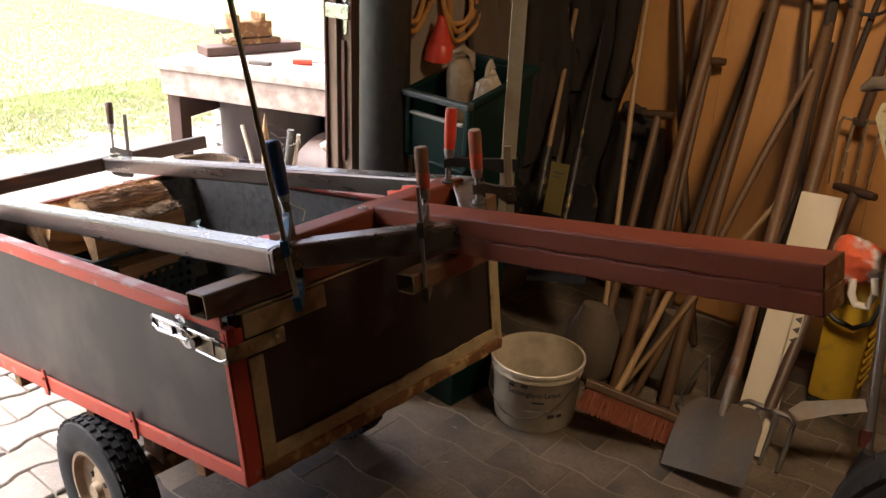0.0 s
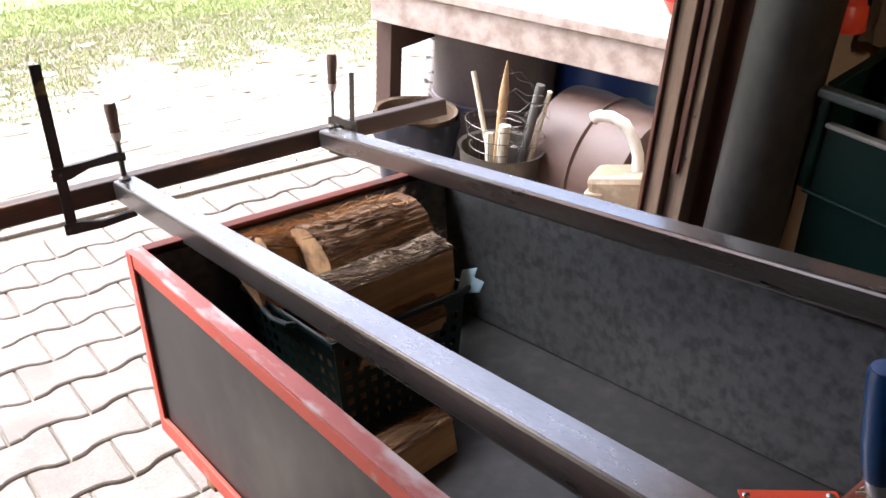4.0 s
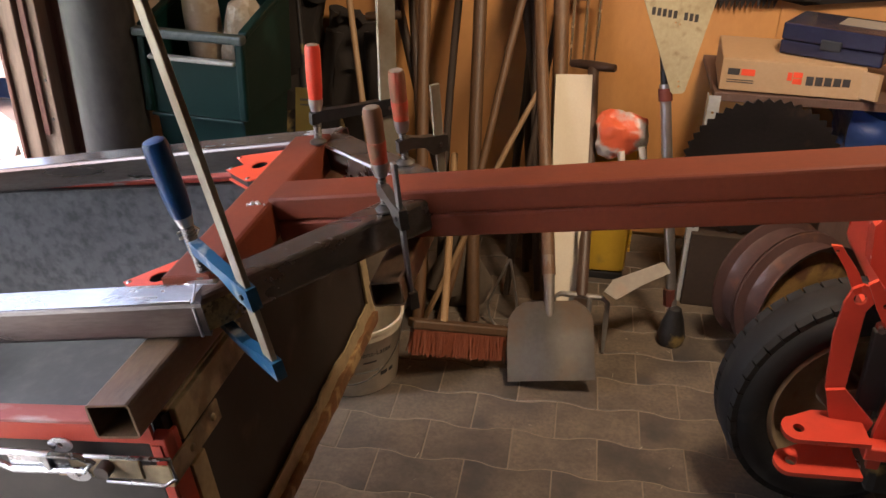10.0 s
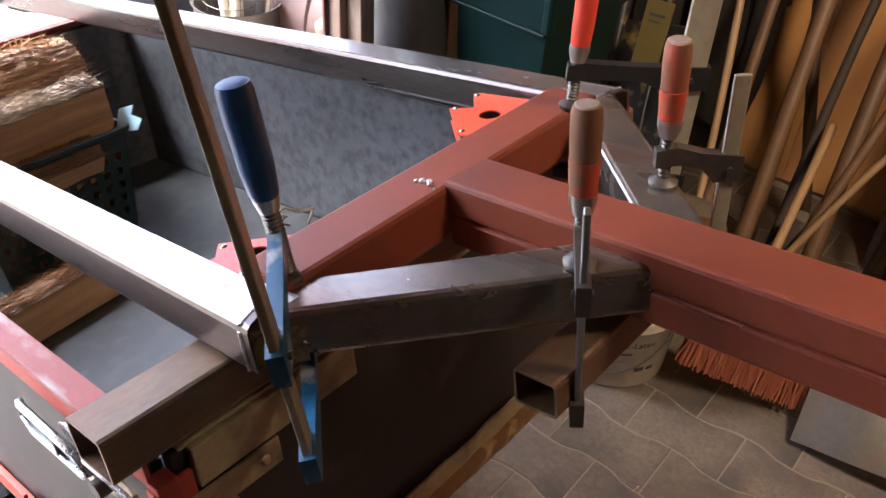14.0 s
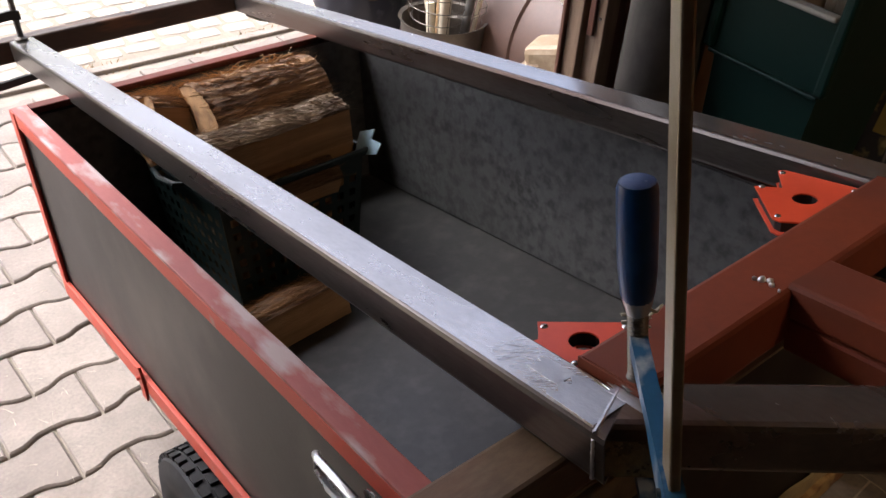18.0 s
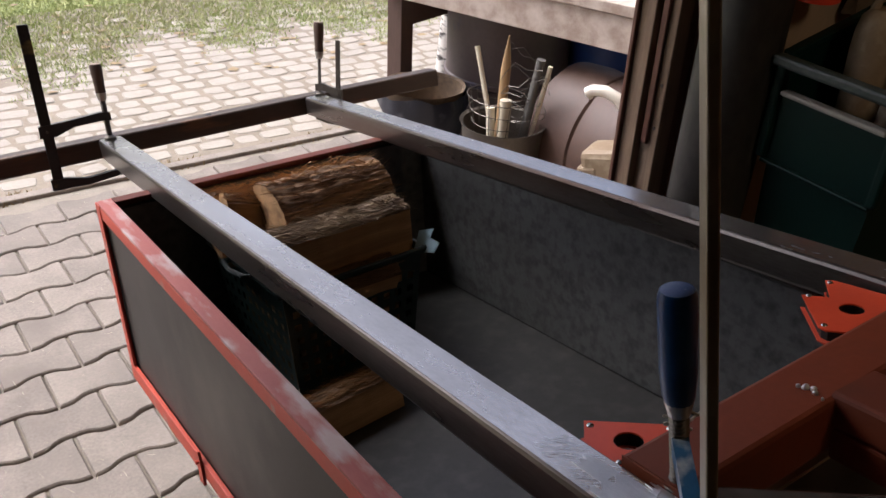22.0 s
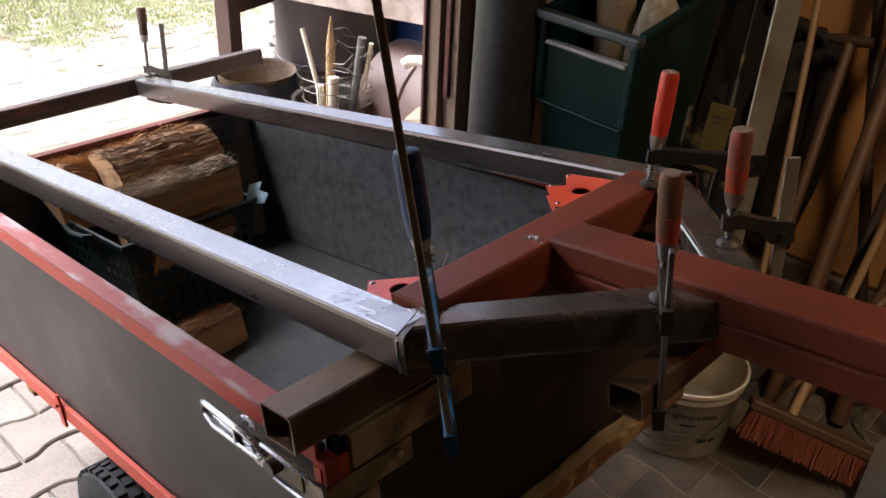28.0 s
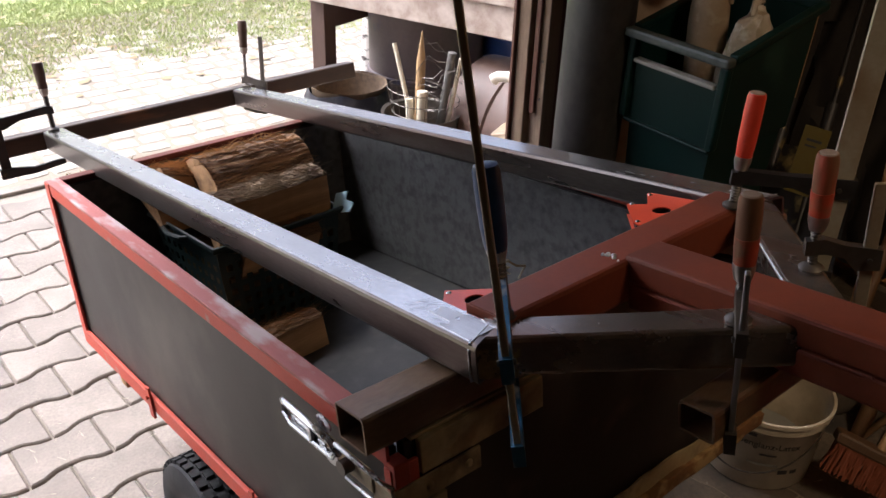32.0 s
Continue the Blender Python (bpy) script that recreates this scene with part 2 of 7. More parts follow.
M_SPLIT = mat("split_wood", (0.56, 0.345, 0.16), (0.34, 0.185, 0.082), rough=0.75, scale=9, fine=80, bump=0.6, stretch=(4, 0.25, 4), spots=(0.16, 0.085, 0.04), spot_scale=7, spot_at=0.58, spot_soft=0.14)
M_GREEN = mat("green_crate_plastic", (0.0025, 0.013, 0.011), (0.0015, 0.008, 0.007), rough=0.5, scale=8, fine=60, bump=0.04)
M_BINGREEN = mat("dark_green_bin_plastic", (0.0017, 0.0165, 0.013), (0.0011, 0.010, 0.0083), gloss=0.2, rough=0.5, scale=6, fine=70, bump=0.05, spots=(0.007, 0.026, 0.021), spot_scale=7, spot_at=0.70)
M_BINLIP = mat("dusty_bin_rim", (0.050, 0.056, 0.050), (0.007, 0.020, 0.017), rough=0.6, scale=22, fine=80, bump=0.12, spread=0.3)
M_CREAM = mat("cream_plastic", (0.62, 0.52, 0.38), (0.50, 0.40, 0.28), rough=0.5, scale=9, fine=70, bump=0.08, spots=(0.35, 0.27, 0.17), spot_scale=11, spot_at=0.68)
M_BUCKET = mat("cream_white_bucket", (0.66, 0.58, 0.44), (0.52, 0.45, 0.33), rough=0.45, scale=6, fine=70, bump=0.05, spots=(0.30, 0.24, 0.16), spot_scale=8, spot_at=0.62, spot_soft=0.12)
M_INK = mat("dark_ink", (0.05, 0.045, 0.045), rough=0.6, bump=0.0)
M_TOOLWOOD = mat("old_tool_handle", (0.125, 0.064, 0.025), (0.044, 0.023, 0.0105), rough=0.55, scale=10, fine=70, bump=0.2, stretch=(3, 3, 0.3), jitter=0.5)
M_TOOLPALE = mat("pale_tool_handle", (0.34, 0.215, 0.10), (0.22, 0.13, 0.06), rough=0.5, scale=10, fine=70, bump=0.15, stretch=(3, 3, 0.3), jitter=0.25)
M_BOARD = mat("orange_wall_board", (0.62, 0.31, 0.095), (0.48, 0.225, 0.068), rough=0.6, scale=3, fine=50, bump=0.15, stretch=(1, 1, 0.5), jitter=0.04, spots=(0.38, 0.18, 0.065), spot_scale=2.2, spot_at=0.6, spot_soft=0.14)
M_WALL = mat("plastered_wall", (0.50, 0.36, 0.22), (0.36, 0.25, 0.15), rough=0.85, scale=3, fine=40, bump=0.25, spots=(0.26, 0.18, 0.11), spot_scale=3)
# Tone raised so the unseen walls bounce warm fill light.
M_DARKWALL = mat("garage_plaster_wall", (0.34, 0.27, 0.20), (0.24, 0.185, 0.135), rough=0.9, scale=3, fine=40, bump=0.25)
M_POST = mat("red_brown_post_wood", (0.16, 0.065, 0.040), (0.085, 0.035, 0.022), rough=0.6, scale=8, fine=70, bump=0.25, stretch=(3, 3, 0.3))
M_POSTPALE = mat("weathered_door_wood", (0.30, 0.205, 0.13), (0.15, 0.095, 0.06), rough=0.75, scale=9, fine=80, bump=0.3, stretch=(4, 4, 0.3), spots=(0.42, 0.32, 0.23), spot_scale=7, spot_at=0.66, spot_soft=0.1)
M_BENCH = mat("weathered_bench_wood", (0.50, 0.40, 0.33), (0.29, 0.21, 0.165), rough=0.7, scale=5, fine=60, bump=0.3, stretch=(3, 0.4, 3), spots=(0.60, 0.52, 0.46), spot_scale=5, spot_at=0.58, spot_soft=0.2)
M_BENCHDARK = mat("brown_bench_leg", (0.13, 0.075, 0.055), (0.07, 0.04, 0.03), rough=0.65, scale=8, fine=70, bump=0.25, stretch=(3, 3, 0.4))
M_PAVER = mat("concrete_paver", (0.295, 0.247, 0.207), (0.145, 0.12, 0.098), rough=0.85, scale=7, fine=120, bump=0.5, spread=0.38, jitter=0.13, spots=(0.17, 0.14, 0.115), spot_scale=4, spot_at=0.62, spot_soft=0.12)
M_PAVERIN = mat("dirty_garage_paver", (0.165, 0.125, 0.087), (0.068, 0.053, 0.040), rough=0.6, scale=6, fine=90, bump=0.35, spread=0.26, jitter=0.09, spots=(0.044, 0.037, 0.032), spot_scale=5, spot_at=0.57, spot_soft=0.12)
M_GROUT = mat("pale_joint_dust", (0.27, 0.21, 0.15), (0.15, 0.12, 0.09), rough=0.95, scale=6, fine=60, bump=0.3)
M_SAND = mat("joint_sand", (0.33, 0.285, 0.225), (0.17, 0.145, 0.115), rough=0.95, scale=14, fine=160, bump=0.5)
M_DIRT = mat("gravel_dirt", (0.29, 0.24, 0.18), (0.16, 0.13, 0.095), rough=0.95, scale=5, fine=60, bump=0.8)
M_COBBLE = mat("pale_cobble", (0.40, 0.355, 0.295), (0.26, 0.225, 0.185), rough=0.85, scale=5, fine=60, bump=0.4)
M_SOIL = mat("meadow_soil", (0.19, 0.25, 0.07), (0.30, 0.28, 0.14), rough=0.95, scale=1.2, fine=22, bump=0.6)
M_GRASS = mat("grass_blade", (0.27, 0.38, 0.09), (0.42, 0.40, 0.17), rough=0.6, scale=0.8, fine=9, bump=0.0)
M_LEAF = mat("dry_leaf", (0.34, 0.25, 0.13), (0.2, 0.14, 0.07), rough=0.8, scale=5, fine=30, bump=0.0)
M_TRACTOR = mat("tractor_orange_red", (0.62, 0.062, 0.030), (0.54, 0.05, 0.026), rough=0.3, scale=4, fine=80, bump=0.03, spots=(0.42, 0.05, 0.03), spot_scale=6, spot_at=0.7, coat=0.3)
M_CARD = mat("brown_cardboard", (0.43, 0.285, 0.155), (0.34, 0.22, 0.115), rough=0.8, scale=4, fine=80, bump=0.08)
M_CASE = mat("dark_blue_case", (0.020, 0.022, 0.055), (0.012, 0.012, 0.03), rough=0.18, scale=9, fine=70, bump=0.2, rough_var=0.15)
M_SAW = mat("dark_saw_steel", (0.032, 0.026, 0.022), (0.015, 0.012, 0.011), rough=0.5, metal=0.5, scale=7, fine=90, bump=0.15, spots=(0.09, 0.05, 0.025), spot_scale=9, spot_at=0.66)
M_GUARD = mat("dirty_cream_guard", (0.46, 0.40, 0.25), (0.33, 0.27, 0.155), rough=0.5, scale=8, fine=80, bump=0.1, spread=0.35, spots=(0.22, 0.16, 0.08), spot_scale=26, spot_at=0.66, spot_soft=0.1)
M_ALU = mat("grey_aluminium", (0.52, 0.50, 0.47), (0.36, 0.34, 0.32), rough=0.35, metal=0.9, scale=14, fine=90, bump=0.08)
M_SHOVEL = mat("worn_shovel_steel", (0.21, 0.185, 0.155), (0.125, 0.105, 0.085), rough=0.55, metal=0.5, scale=7, fine=60, bump=0.12, spots=(0.20, 0.12, 0.065), spot_scale=7, spot_at=0.62, spot_soft=0.12)
M_WHITE = mat("off_white_board", (0.62, 0.55, 0.42), (0.52, 0.44, 0.32), rough=0.6, scale=6, fine=70, bump=0.1, stretch=(2, 2, 0.4))
M_BRISTLE = mat("red_bristles", (0.32, 0.085, 0.032), (0.15, 0.040, 0.018), rough=0.6, scale=20, fine=100, bump=0.2)
M_YELLOW = mat("yellow_plastic", (0.72, 0.47, 0.03), (0.60, 0.36, 0.02), rough=0.42, scale=8, fine=60, bump=0.05, spots=(0.4, 0.26, 0.05), spot_scale=10, spot_at=0.68)
M_BAGRED = mat("red_print_bag", (0.62, 0.56, 0.49), (0.46, 0.41, 0.36), rough=0.3, scale=9, fine=40, bump=0.5, spots=(0.62, 0.11, 0.04), spot_scale=9, spot_at=0.49, spot_soft=0.04)
M_DISH = mat("rusty_yellow_dish", (0.30, 0.19, 0.05), (0.16, 0.085, 0.03), rough=0.65, scale=14, fine=60, bump=0.3, spots=(0.10, 0.045, 0.02), spot_scale=16, spot_at=0.56)
M_BAGWHITE = mat("white_plastic_bag", (0.75, 0.70, 0.62), (0.6, 0.54, 0.45), rough=0.3, scale=12, fine=50, bump=0.5)
M_PIPE = mat("grey_fibre_pipe", (0.030, 0.027, 0.024), (0.009, 0.008, 0.0072), rough=0.5, scale=4, fine=40, bump=0.3, spread=0.2, stretch=(1, 1, 0.6), spots=(0.115, 0.108, 0.098), spot_scale=4.5, spot_at=0.58, spot_soft=0.1)
M_BARREL = mat("brown_barrel_paint", (0.13, 0.095, 0.09), (0.08, 0.058, 0.055), rough=0.5, scale=6, fine=50, bump=0.1, spots=(0.05, 0.05, 0.09), spot_scale=5)
M_BLUEBARREL = mat("blue_barrel_plastic", (0.02, 0.05, 0.19), (0.015, 0.035, 0.13), rough=0.4, scale=6, fine=50, bump=0.05)
M_DARKCLOTH = mat("dark_work_cloth", (0.030, 0.022, 0.016), (0.015, 0.011, 0.009), rough=0.95, scale=7, fine=60, bump=0.4)
M_STRAP = mat("brown_webbing", (0.17, 0.115, 0.065), (0.08, 0.055, 0.034), rough=0.85, scale=18, fine=90, bump=0.4, spots=(0.30, 0.24, 0.16), spot_scale=22, spot_at=0.66)
M_CANVAS = mat("grey_canvas", (0.135, 0.10, 0.068), (0.065, 0.048, 0.034), rough=0.9, scale=9, fine=70, bump=0.5)
M_ROPE = mat("orange_cable", (0.55, 0.27, 0.06), (0.42, 0.2, 0.05), rough=0.6, scale=12, fine=60, bump=0.2)
M_JERRY = mat("grey_green_canister", (0.27, 0.26, 0.225), (0.18, 0.17, 0.15), rough=0.6, scale=6, fine=60, bump=0.15)
M_RIMBAND = mat("dull_maroon_rim_paint", (0.085, 0.042, 0.036), (0.045, 0.026, 0.023), rough=0.45, scale=8, fine=60, bump=0.15, spots=(0.13, 0.06, 0.035), spot_scale=12, spot_at=0.64)
M_REDBROWN = mat("faded_red_brown_tank", (0.095, 0.050, 0.034), (0.055, 0.030, 0.022), rough=0.6, scale=6, fine=60, bump=0.15, spots=(0.15, 0.095, 0.075), spot_scale=7, spot_at=0.66, spot_soft=0.12)
M_BAG = mat("dark_blue_rubbish_bag", (0.020, 0.022, 0.036), (0.011, 0.012, 0.018), rough=0.34, scale=12, fine=40, bump=0.6, spots=(0.10, 0.10, 0.115), spot_scale=16, spot_at=0.66, spot_soft=0.1)
M_BLUECLOTH = mat("blue_tarpaulin", (0.02, 0.045, 0.16), (0.012, 0.025, 0.09), rough=0.4, scale=14, fine=50, bump=0.6)
# Cream darkened to hold the shade under the bench and in the bin.
M_JUG = mat("shaded_cream_jug", (0.27, 0.195, 0.12), (0.18, 0.125, 0.075), rough=0.55, scale=10, fine=60, bump=0.25, spots=(0.36, 0.29, 0.20), spot_scale=22, spot_at=0.62, spot_soft=0.1)
# Tone of the unseen ceiling, raised for bounce fill.
M_CEIL = mat("ceiling_boards", (0.30, 0.215, 0.135), (0.20, 0.14, 0.09), rough=0.8, scale=4, fine=40, bump=0.2, stretch=(0.4, 3, 3))
M_GRIPEND = mat("worn_grip_end", (0.36, 0.27, 0.20), (0.20, 0.14, 0.10), rough=0.6, scale=60, fine=200, bump=0.2)
M_NAVYEND = mat("scuffed_navy_end", (0.03, 0.07, 0.22), (0.10, 0.13, 0.22), rough=0.5, scale=50, fine=160, bump=0.2, spots=(0.42, 0.44, 0.5), spot_scale=60, spot_at=0.66)
# Yellow darkened for the shadow in which the label board stands.
M_LABEL = mat("shaded_yellow_label", (0.13, 0.095, 0.010), (0.095, 0.068, 0.008), rough=0.6, scale=9, fine=60, bump=0.05)
M_GALV = mat("galvanised_angle", (0.62, 0.62, 0.60), (0.44, 0.44, 0.42), rough=0.42, metal=0.35, scale=20, fine=90, bump=0.06)
# Golden tint puts the tines' orange reflection into their colour.
M_TINE = mat("orange_sheen_fork_steel", (0.78, 0.62, 0.42), (0.55, 0.40, 0.25), rough=0.25, metal=0.75, scale=16, fine=90, bump=0.05)
M_BUNDLE = mat("dusty_white_wrap", (0.36, 0.29, 0.20), (0.22, 0.175, 0.12), rough=0.5, scale=24, fine=70, bump=0.5, spots=(0.48, 0.42, 0.33), spot_scale=40, spot_at=0.6, spot_soft=0.1)
M_TORN = mat("torn_pale_blue_plastic", (0.30, 0.42, 0.48), (0.22, 0.33, 0.40), rough=0.4, scale=20, fine=60, bump=0.1)
M_BAND = mat("chipped_red_band", (0.52, 0.075, 0.030), (0.40, 0.055, 0.024), rough=0.45, scale=20, fine=90, bump=0.1, spots=(0.22, 0.11, 0.06), spot_scale=24, spot_at=0.58, spot_soft=0.08)
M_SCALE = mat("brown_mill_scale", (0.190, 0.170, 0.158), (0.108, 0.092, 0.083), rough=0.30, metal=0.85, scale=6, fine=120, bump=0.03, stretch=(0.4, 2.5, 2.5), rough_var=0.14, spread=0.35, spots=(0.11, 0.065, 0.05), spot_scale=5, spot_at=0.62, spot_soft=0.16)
M_BURNT = mat("burnt_golden_weld", (0.42, 0.27, 0.10), (0.07, 0.045, 0.025), rough=0.3, metal=0.55, scale=55, fine=160, bump=0.5, spread=0.35, rough_var=0.15)
M_BULB = bpy.data.materials.new("warm_bulb")
M_BULB.use_nodes = True
M_BULB.node_tree.nodes["Principled BSDF"].inputs["Emission Color"].default_value = (1, 0.7, 0.4, 1)
M_BULB.node_tree.nodes["Principled BSDF"].inputs["Emission Strength"].default_value = 6

# ---- mesh helpers ----
FLAT = set()
def finish(bm, name, material, smooth=False):
    smooth = smooth and id(bm) not in FLAT
    FLAT.discard(id(bm))
    me = bpy.data.meshes.new(name)
    bmesh.ops.recalc_face_normals(bm, faces=bm.faces)
    bm.to_mesh(me)
    bm.free()
    me.materials.append(material)
    if smooth:
        for p in me.polygons:
            p.use_smooth = True
        me.set_sharp_from_angle(angle=radians(40))
    return me

def part(name, bm, material, parent, label="", smooth=True):
    ob = new(name, finish(bm, name, material, smooth))
    ob.parent = parent
    if label:
        tagged(ob, label)
    return ob

def solo(name, bm, material, label, category, m=None, group="", kind="", smooth=True):
    ob = new(name, finish(bm, name, material, smooth))
    if m is not None:
        ob.matrix_world = m
    return tagged(ob, label, category, group, kind)

def thing(name, label, category, m=None, group=""):
    ob = new(name)
    ob.empty_display_size = 0.05
    if m is not None:
        ob.matrix_world = m
    return tagged(ob, label, category, group)

def box(x0, x1, y0, y1, z0, z1, bevel=0.003, bm=None, m=None):
    if bm is None:
        bm = bmesh.new()
        FLAT.add(id(bm))
    mm = Matrix.LocRotScale(((x0 + x1) / 2, (y0 + y1) / 2, (z0 + z1) / 2), None, (abs(x1 - x0), abs(y1 - y0), abs(z1 - z0)))
    made = bmesh.ops.create_cube(bm, size=1, matrix=(m @ mm) if m else mm)
    if bevel:
        vs = set(made["verts"])
        bmesh.ops.bevel(bm, geom=[e for e in bm.edges if e.verts[0] in vs], offset=bevel, segments=2, profile=0.5, affect='EDGES')
    return bm

def soft_box(x0, x1, y0, y1, z0, z1, amount, scale, cuts=10, seed=0.0):
    """A crumpled soft block: a subdivided box pushed about by noise."""
    bm = box(x0, x1, y0, y1, z0, z1, 0)
    bmesh.ops.subdivide_edges(bm, edges=bm.edges[:], cuts=cuts, use_grid_fill=True)
    for v in bm.verts:
        v.co += noise.noise_vector(v.co * scale + Vector((seed, seed, seed))) * amount + noise.noise_vector(v.co * scale * 2.7 + Vector((seed, 0, seed))) * amount * 0.45
    FLAT.discard(id(bm))
    return bm

def axis_matrix(p, q, up=(0, 0, 1)):
    """Local x runs from p to q, z as near up as it can."""
    p, q, up = Vector(p), Vector(q), Vector(up)
    x = (q - p).normalized()
    if abs(x.dot(up)) > 0.99:
        up = Vector((0, 1, 0))
    y = up.cross(x).normalized()
    z = x.cross(y)
    return Matrix(((x.x, y.x, z.x, p.x), (x.y, y.y, z.y, p.y), (x.z, y.z, z.z, p.z), (0, 0, 0, 1)))

def rounded(w, h, r, n=3):
    pts = []
    for cx, cy, a in ((w / 2 - r, h / 2 - r, 0), (-w / 2 + r, h / 2 - r, 90), (-w / 2 + r, -h / 2 + r, 180), (w / 2 - r, -h / 2 + r, 270)):
        for k in range(n):
            b = radians(a + 90 * k / (n - 1))
            pts.append((cx + r * math.cos(b), cy + r * math.sin(b)))
    return pts

def hollow(p, q, w, h, wall=0.003, r=0.006, up=(0, 0, 1), skew0=0.0, skew1=0.0, bm=None):
    """A square tube from p to q with rounded edges and open ends; skew: mitre of an end, metres along per metre across."""
    bm = bm or bmesh.new()
    FLAT.add(id(bm))
    m = axis_matrix(p, q, up)
    ln = (Vector(q) - Vector(p)).length
    outer, inner = rounded(w, h, r), rounded(w - 2 * wall, h - 2 * wall, max(r - wall, 0.001))
    rings = []
    for at, skew, prof in ((0, skew0, inner), (0, skew0, outer), (ln, skew1, outer), (ln, skew1, inner)):
        rings.append([bm.verts.new(m @ Vector((at + skew * y, y, z))) for y, z in prof])
    n = len(outer)
    for a, b in ((0, 1), (1, 2), (2, 3), (3, 0)):
        for k in range(n):
            bm.faces.new((rings[a][k], rings[a][(k + 1) % n], rings[b][(k + 1) % n], rings[b][k]))
    return bm

def rod(p, q, r0, r1=None, seg=12, bm=None, caps=True):
    bm = bm or bmesh.new()
    p, q = Vector(p), Vector(q)
    r1 = r0 if r1 is None else r1
    m = Matrix.Translation((p + q) / 2) @ (q - p).to_track_quat('Z', 'Y').to_matrix().to_4x4()
    bmesh.ops.create_cone(bm, cap_ends=caps, segments=seg, radius1=r0, radius2=r1, depth=(q - p).length, matrix=m)
    return bm

def lathe(profile, seg=24, bm=None, m=None):
    """Turns (radius, height) pairs round the z axis."""
    bm = bm or bmesh.new()
    m = m or Matrix()
    rings = []
    for r, z in profile:
        if r < 1e-5:
            rings.append([bm.verts.new(m @ Vector((0, 0, z)))])
        else:
            rings.append([bm.verts.new(m @ Vector((r * math.cos(2 * math.pi * k / seg), r * math.sin(2 * math.pi * k / seg), z))) for k in range(seg)])
    for a, b in zip(rings, rings[1:]):
        for k in range(seg):
            j = (k + 1) % seg
            if len(a) == 1 and len(b) > 1:
                bm.faces.new((a[0], b[k], b[j]))
            elif len(b) == 1 and len(a) > 1:
                bm.faces.new((a[k], a[j], b[0]))
            elif len(a) > 1:
                bm.faces.new((a[k], a[j], b[j], b[k]))
    return bm

def sweep(points, r, seg=8, bm=None, closed=False, taper=None):
    """A round bar along points."""
    bm = bm or bmesh.new()
    pts = [Vector(p) for p in points]
    rings, n = [], len(pts)
    up = Vector((0.13, 0.27, 1)).normalized()
    for i, p in enumerate(pts):
        a, b = pts[i - 1 if closed or i else 0], pts[(i + 1) % n if closed else min(i + 1, n - 1)]
        d = (b - a).normalized()
        x = d.cross(up)
        x = x.normalized() if x.length > 1e-3 else d.orthogonal().normalized()
        y = d.cross(x)
        rr = r if taper is None else r * taper[i]
        rings.append([bm.verts.new(p + rr * (math.cos(2 * math.pi * k / seg) * x + math.sin(2 * math.pi * k / seg) * y)) for k in range(seg)])
    for i in range(n if closed else n - 1):
        a, b = rings[i], rings[(i + 1) % n]
        for k in range(seg):
            bm.faces.new((a[k], a[(k + 1) % seg], b[(k + 1) % seg], b[k]))
    if not closed:
        bm.faces.new(rings[0]), bm.faces.new(rings[-1])
    return bm

def plate(outline, z0, z1, holes=(), bm=None, m=None, bevel=0.0):
    """A flat plate from an outline, with round holes (x, y, r)."""
    bm = bm or bmesh.new()
    FLAT.add(id(bm))
    m = m or Matrix()
    own = bmesh.new()
    loops = [list(outline)] + [[(x + r * math.cos(-2 * math.pi * k / 16), y + r * math.sin(-2 * math.pi * k / 16)) for k in range(16)] for x, y, r in holes]
    edges = []
    for loop in loops:
        vs = [own.verts.new((x, y, z0)) for x, y in loop]
        edges += [own.edges.new((vs[k], vs[(k + 1) % len(vs)])) for k in range(len(vs))]
    if holes:
        bmesh.ops.triangle_fill(own, use_beauty=True, edges=edges)
    else:
        own.faces.new(own.verts)
    got = bmesh.ops.extrude_face_region(own, geom=list(own.faces))
    for v in got["geom"]:
        if isinstance(v, bmesh.types.BMVert):
            v.co.z = z1
    tmp = bpy.data.meshes.new("tmp")
    own.transform(m)
    own.to_mesh(tmp)
    own.free()
    bm.from_mesh(tmp)
    bpy.data.meshes.remove(tmp)
    return bm

def rough_up(bm, amount, scale, seed=0.0):
    FLAT.discard(id(bm))
    for v in bm.verts:
        d = noise.noise_vector(v.co * scale + Vector((seed, seed * 1.7, -seed)))
        v.co += d * amount
    return bm

# ---- setting: ground, floor, garage shell ----
FRAME = Matrix.Translation((0, 0, 0.998)) @ pose(0, 0, 0, 1.3, -10.4, 0)
SLOPE = Matrix.Translation((0, 0, 0.998)) @ pose(0, 0, 0, 0, -10.4, 0)
BOX = SLOPE @ Matrix.Translation((-0.037, -0.0925, -0.1035)) @ pose(0, 0, 0, 0.55, 2.8, 0.3)
WOODPILE = SLOPE @ Matrix.Translation((-0.02, -0.095, -0.092)) @ pose(0, 0, 0, 0, 1.7, 1.0)

bm = bmesh.new()
n = 48
grid = []
for i in range(n + 1):
    row = []
    for j in range(n + 1):
        u, v = i / n * 2 - 1, j / n * 2 - 1
        x, y = -2 + 600 * u * abs(u) ** 2.2, 600 * v * abs(v) ** 2.2
        row.append(bm.verts.new((x, y, -0.055)))
    grid.append(row)
for i in range(n):
    for j in range(n):
        bm.faces.new((grid[i][j], grid[i + 1][j], grid[i + 1][j + 1], grid[i][j + 1]))
solo("ground", bm, M_SOIL, "green meadow ground with bare earth patches", "ground", kind="structure", smooth=False)
bm = box(-5.6, -2.98, -5, 6, -0.06, -0.014, 0)
solo("gravel_bed", bm, M_DIRT, "sandy gravel strip in front of the garage", "gravel", kind="structure")
bm = box(-2.94, 4.2, -4.2, 2.4, -0.06, -0.013, 0)
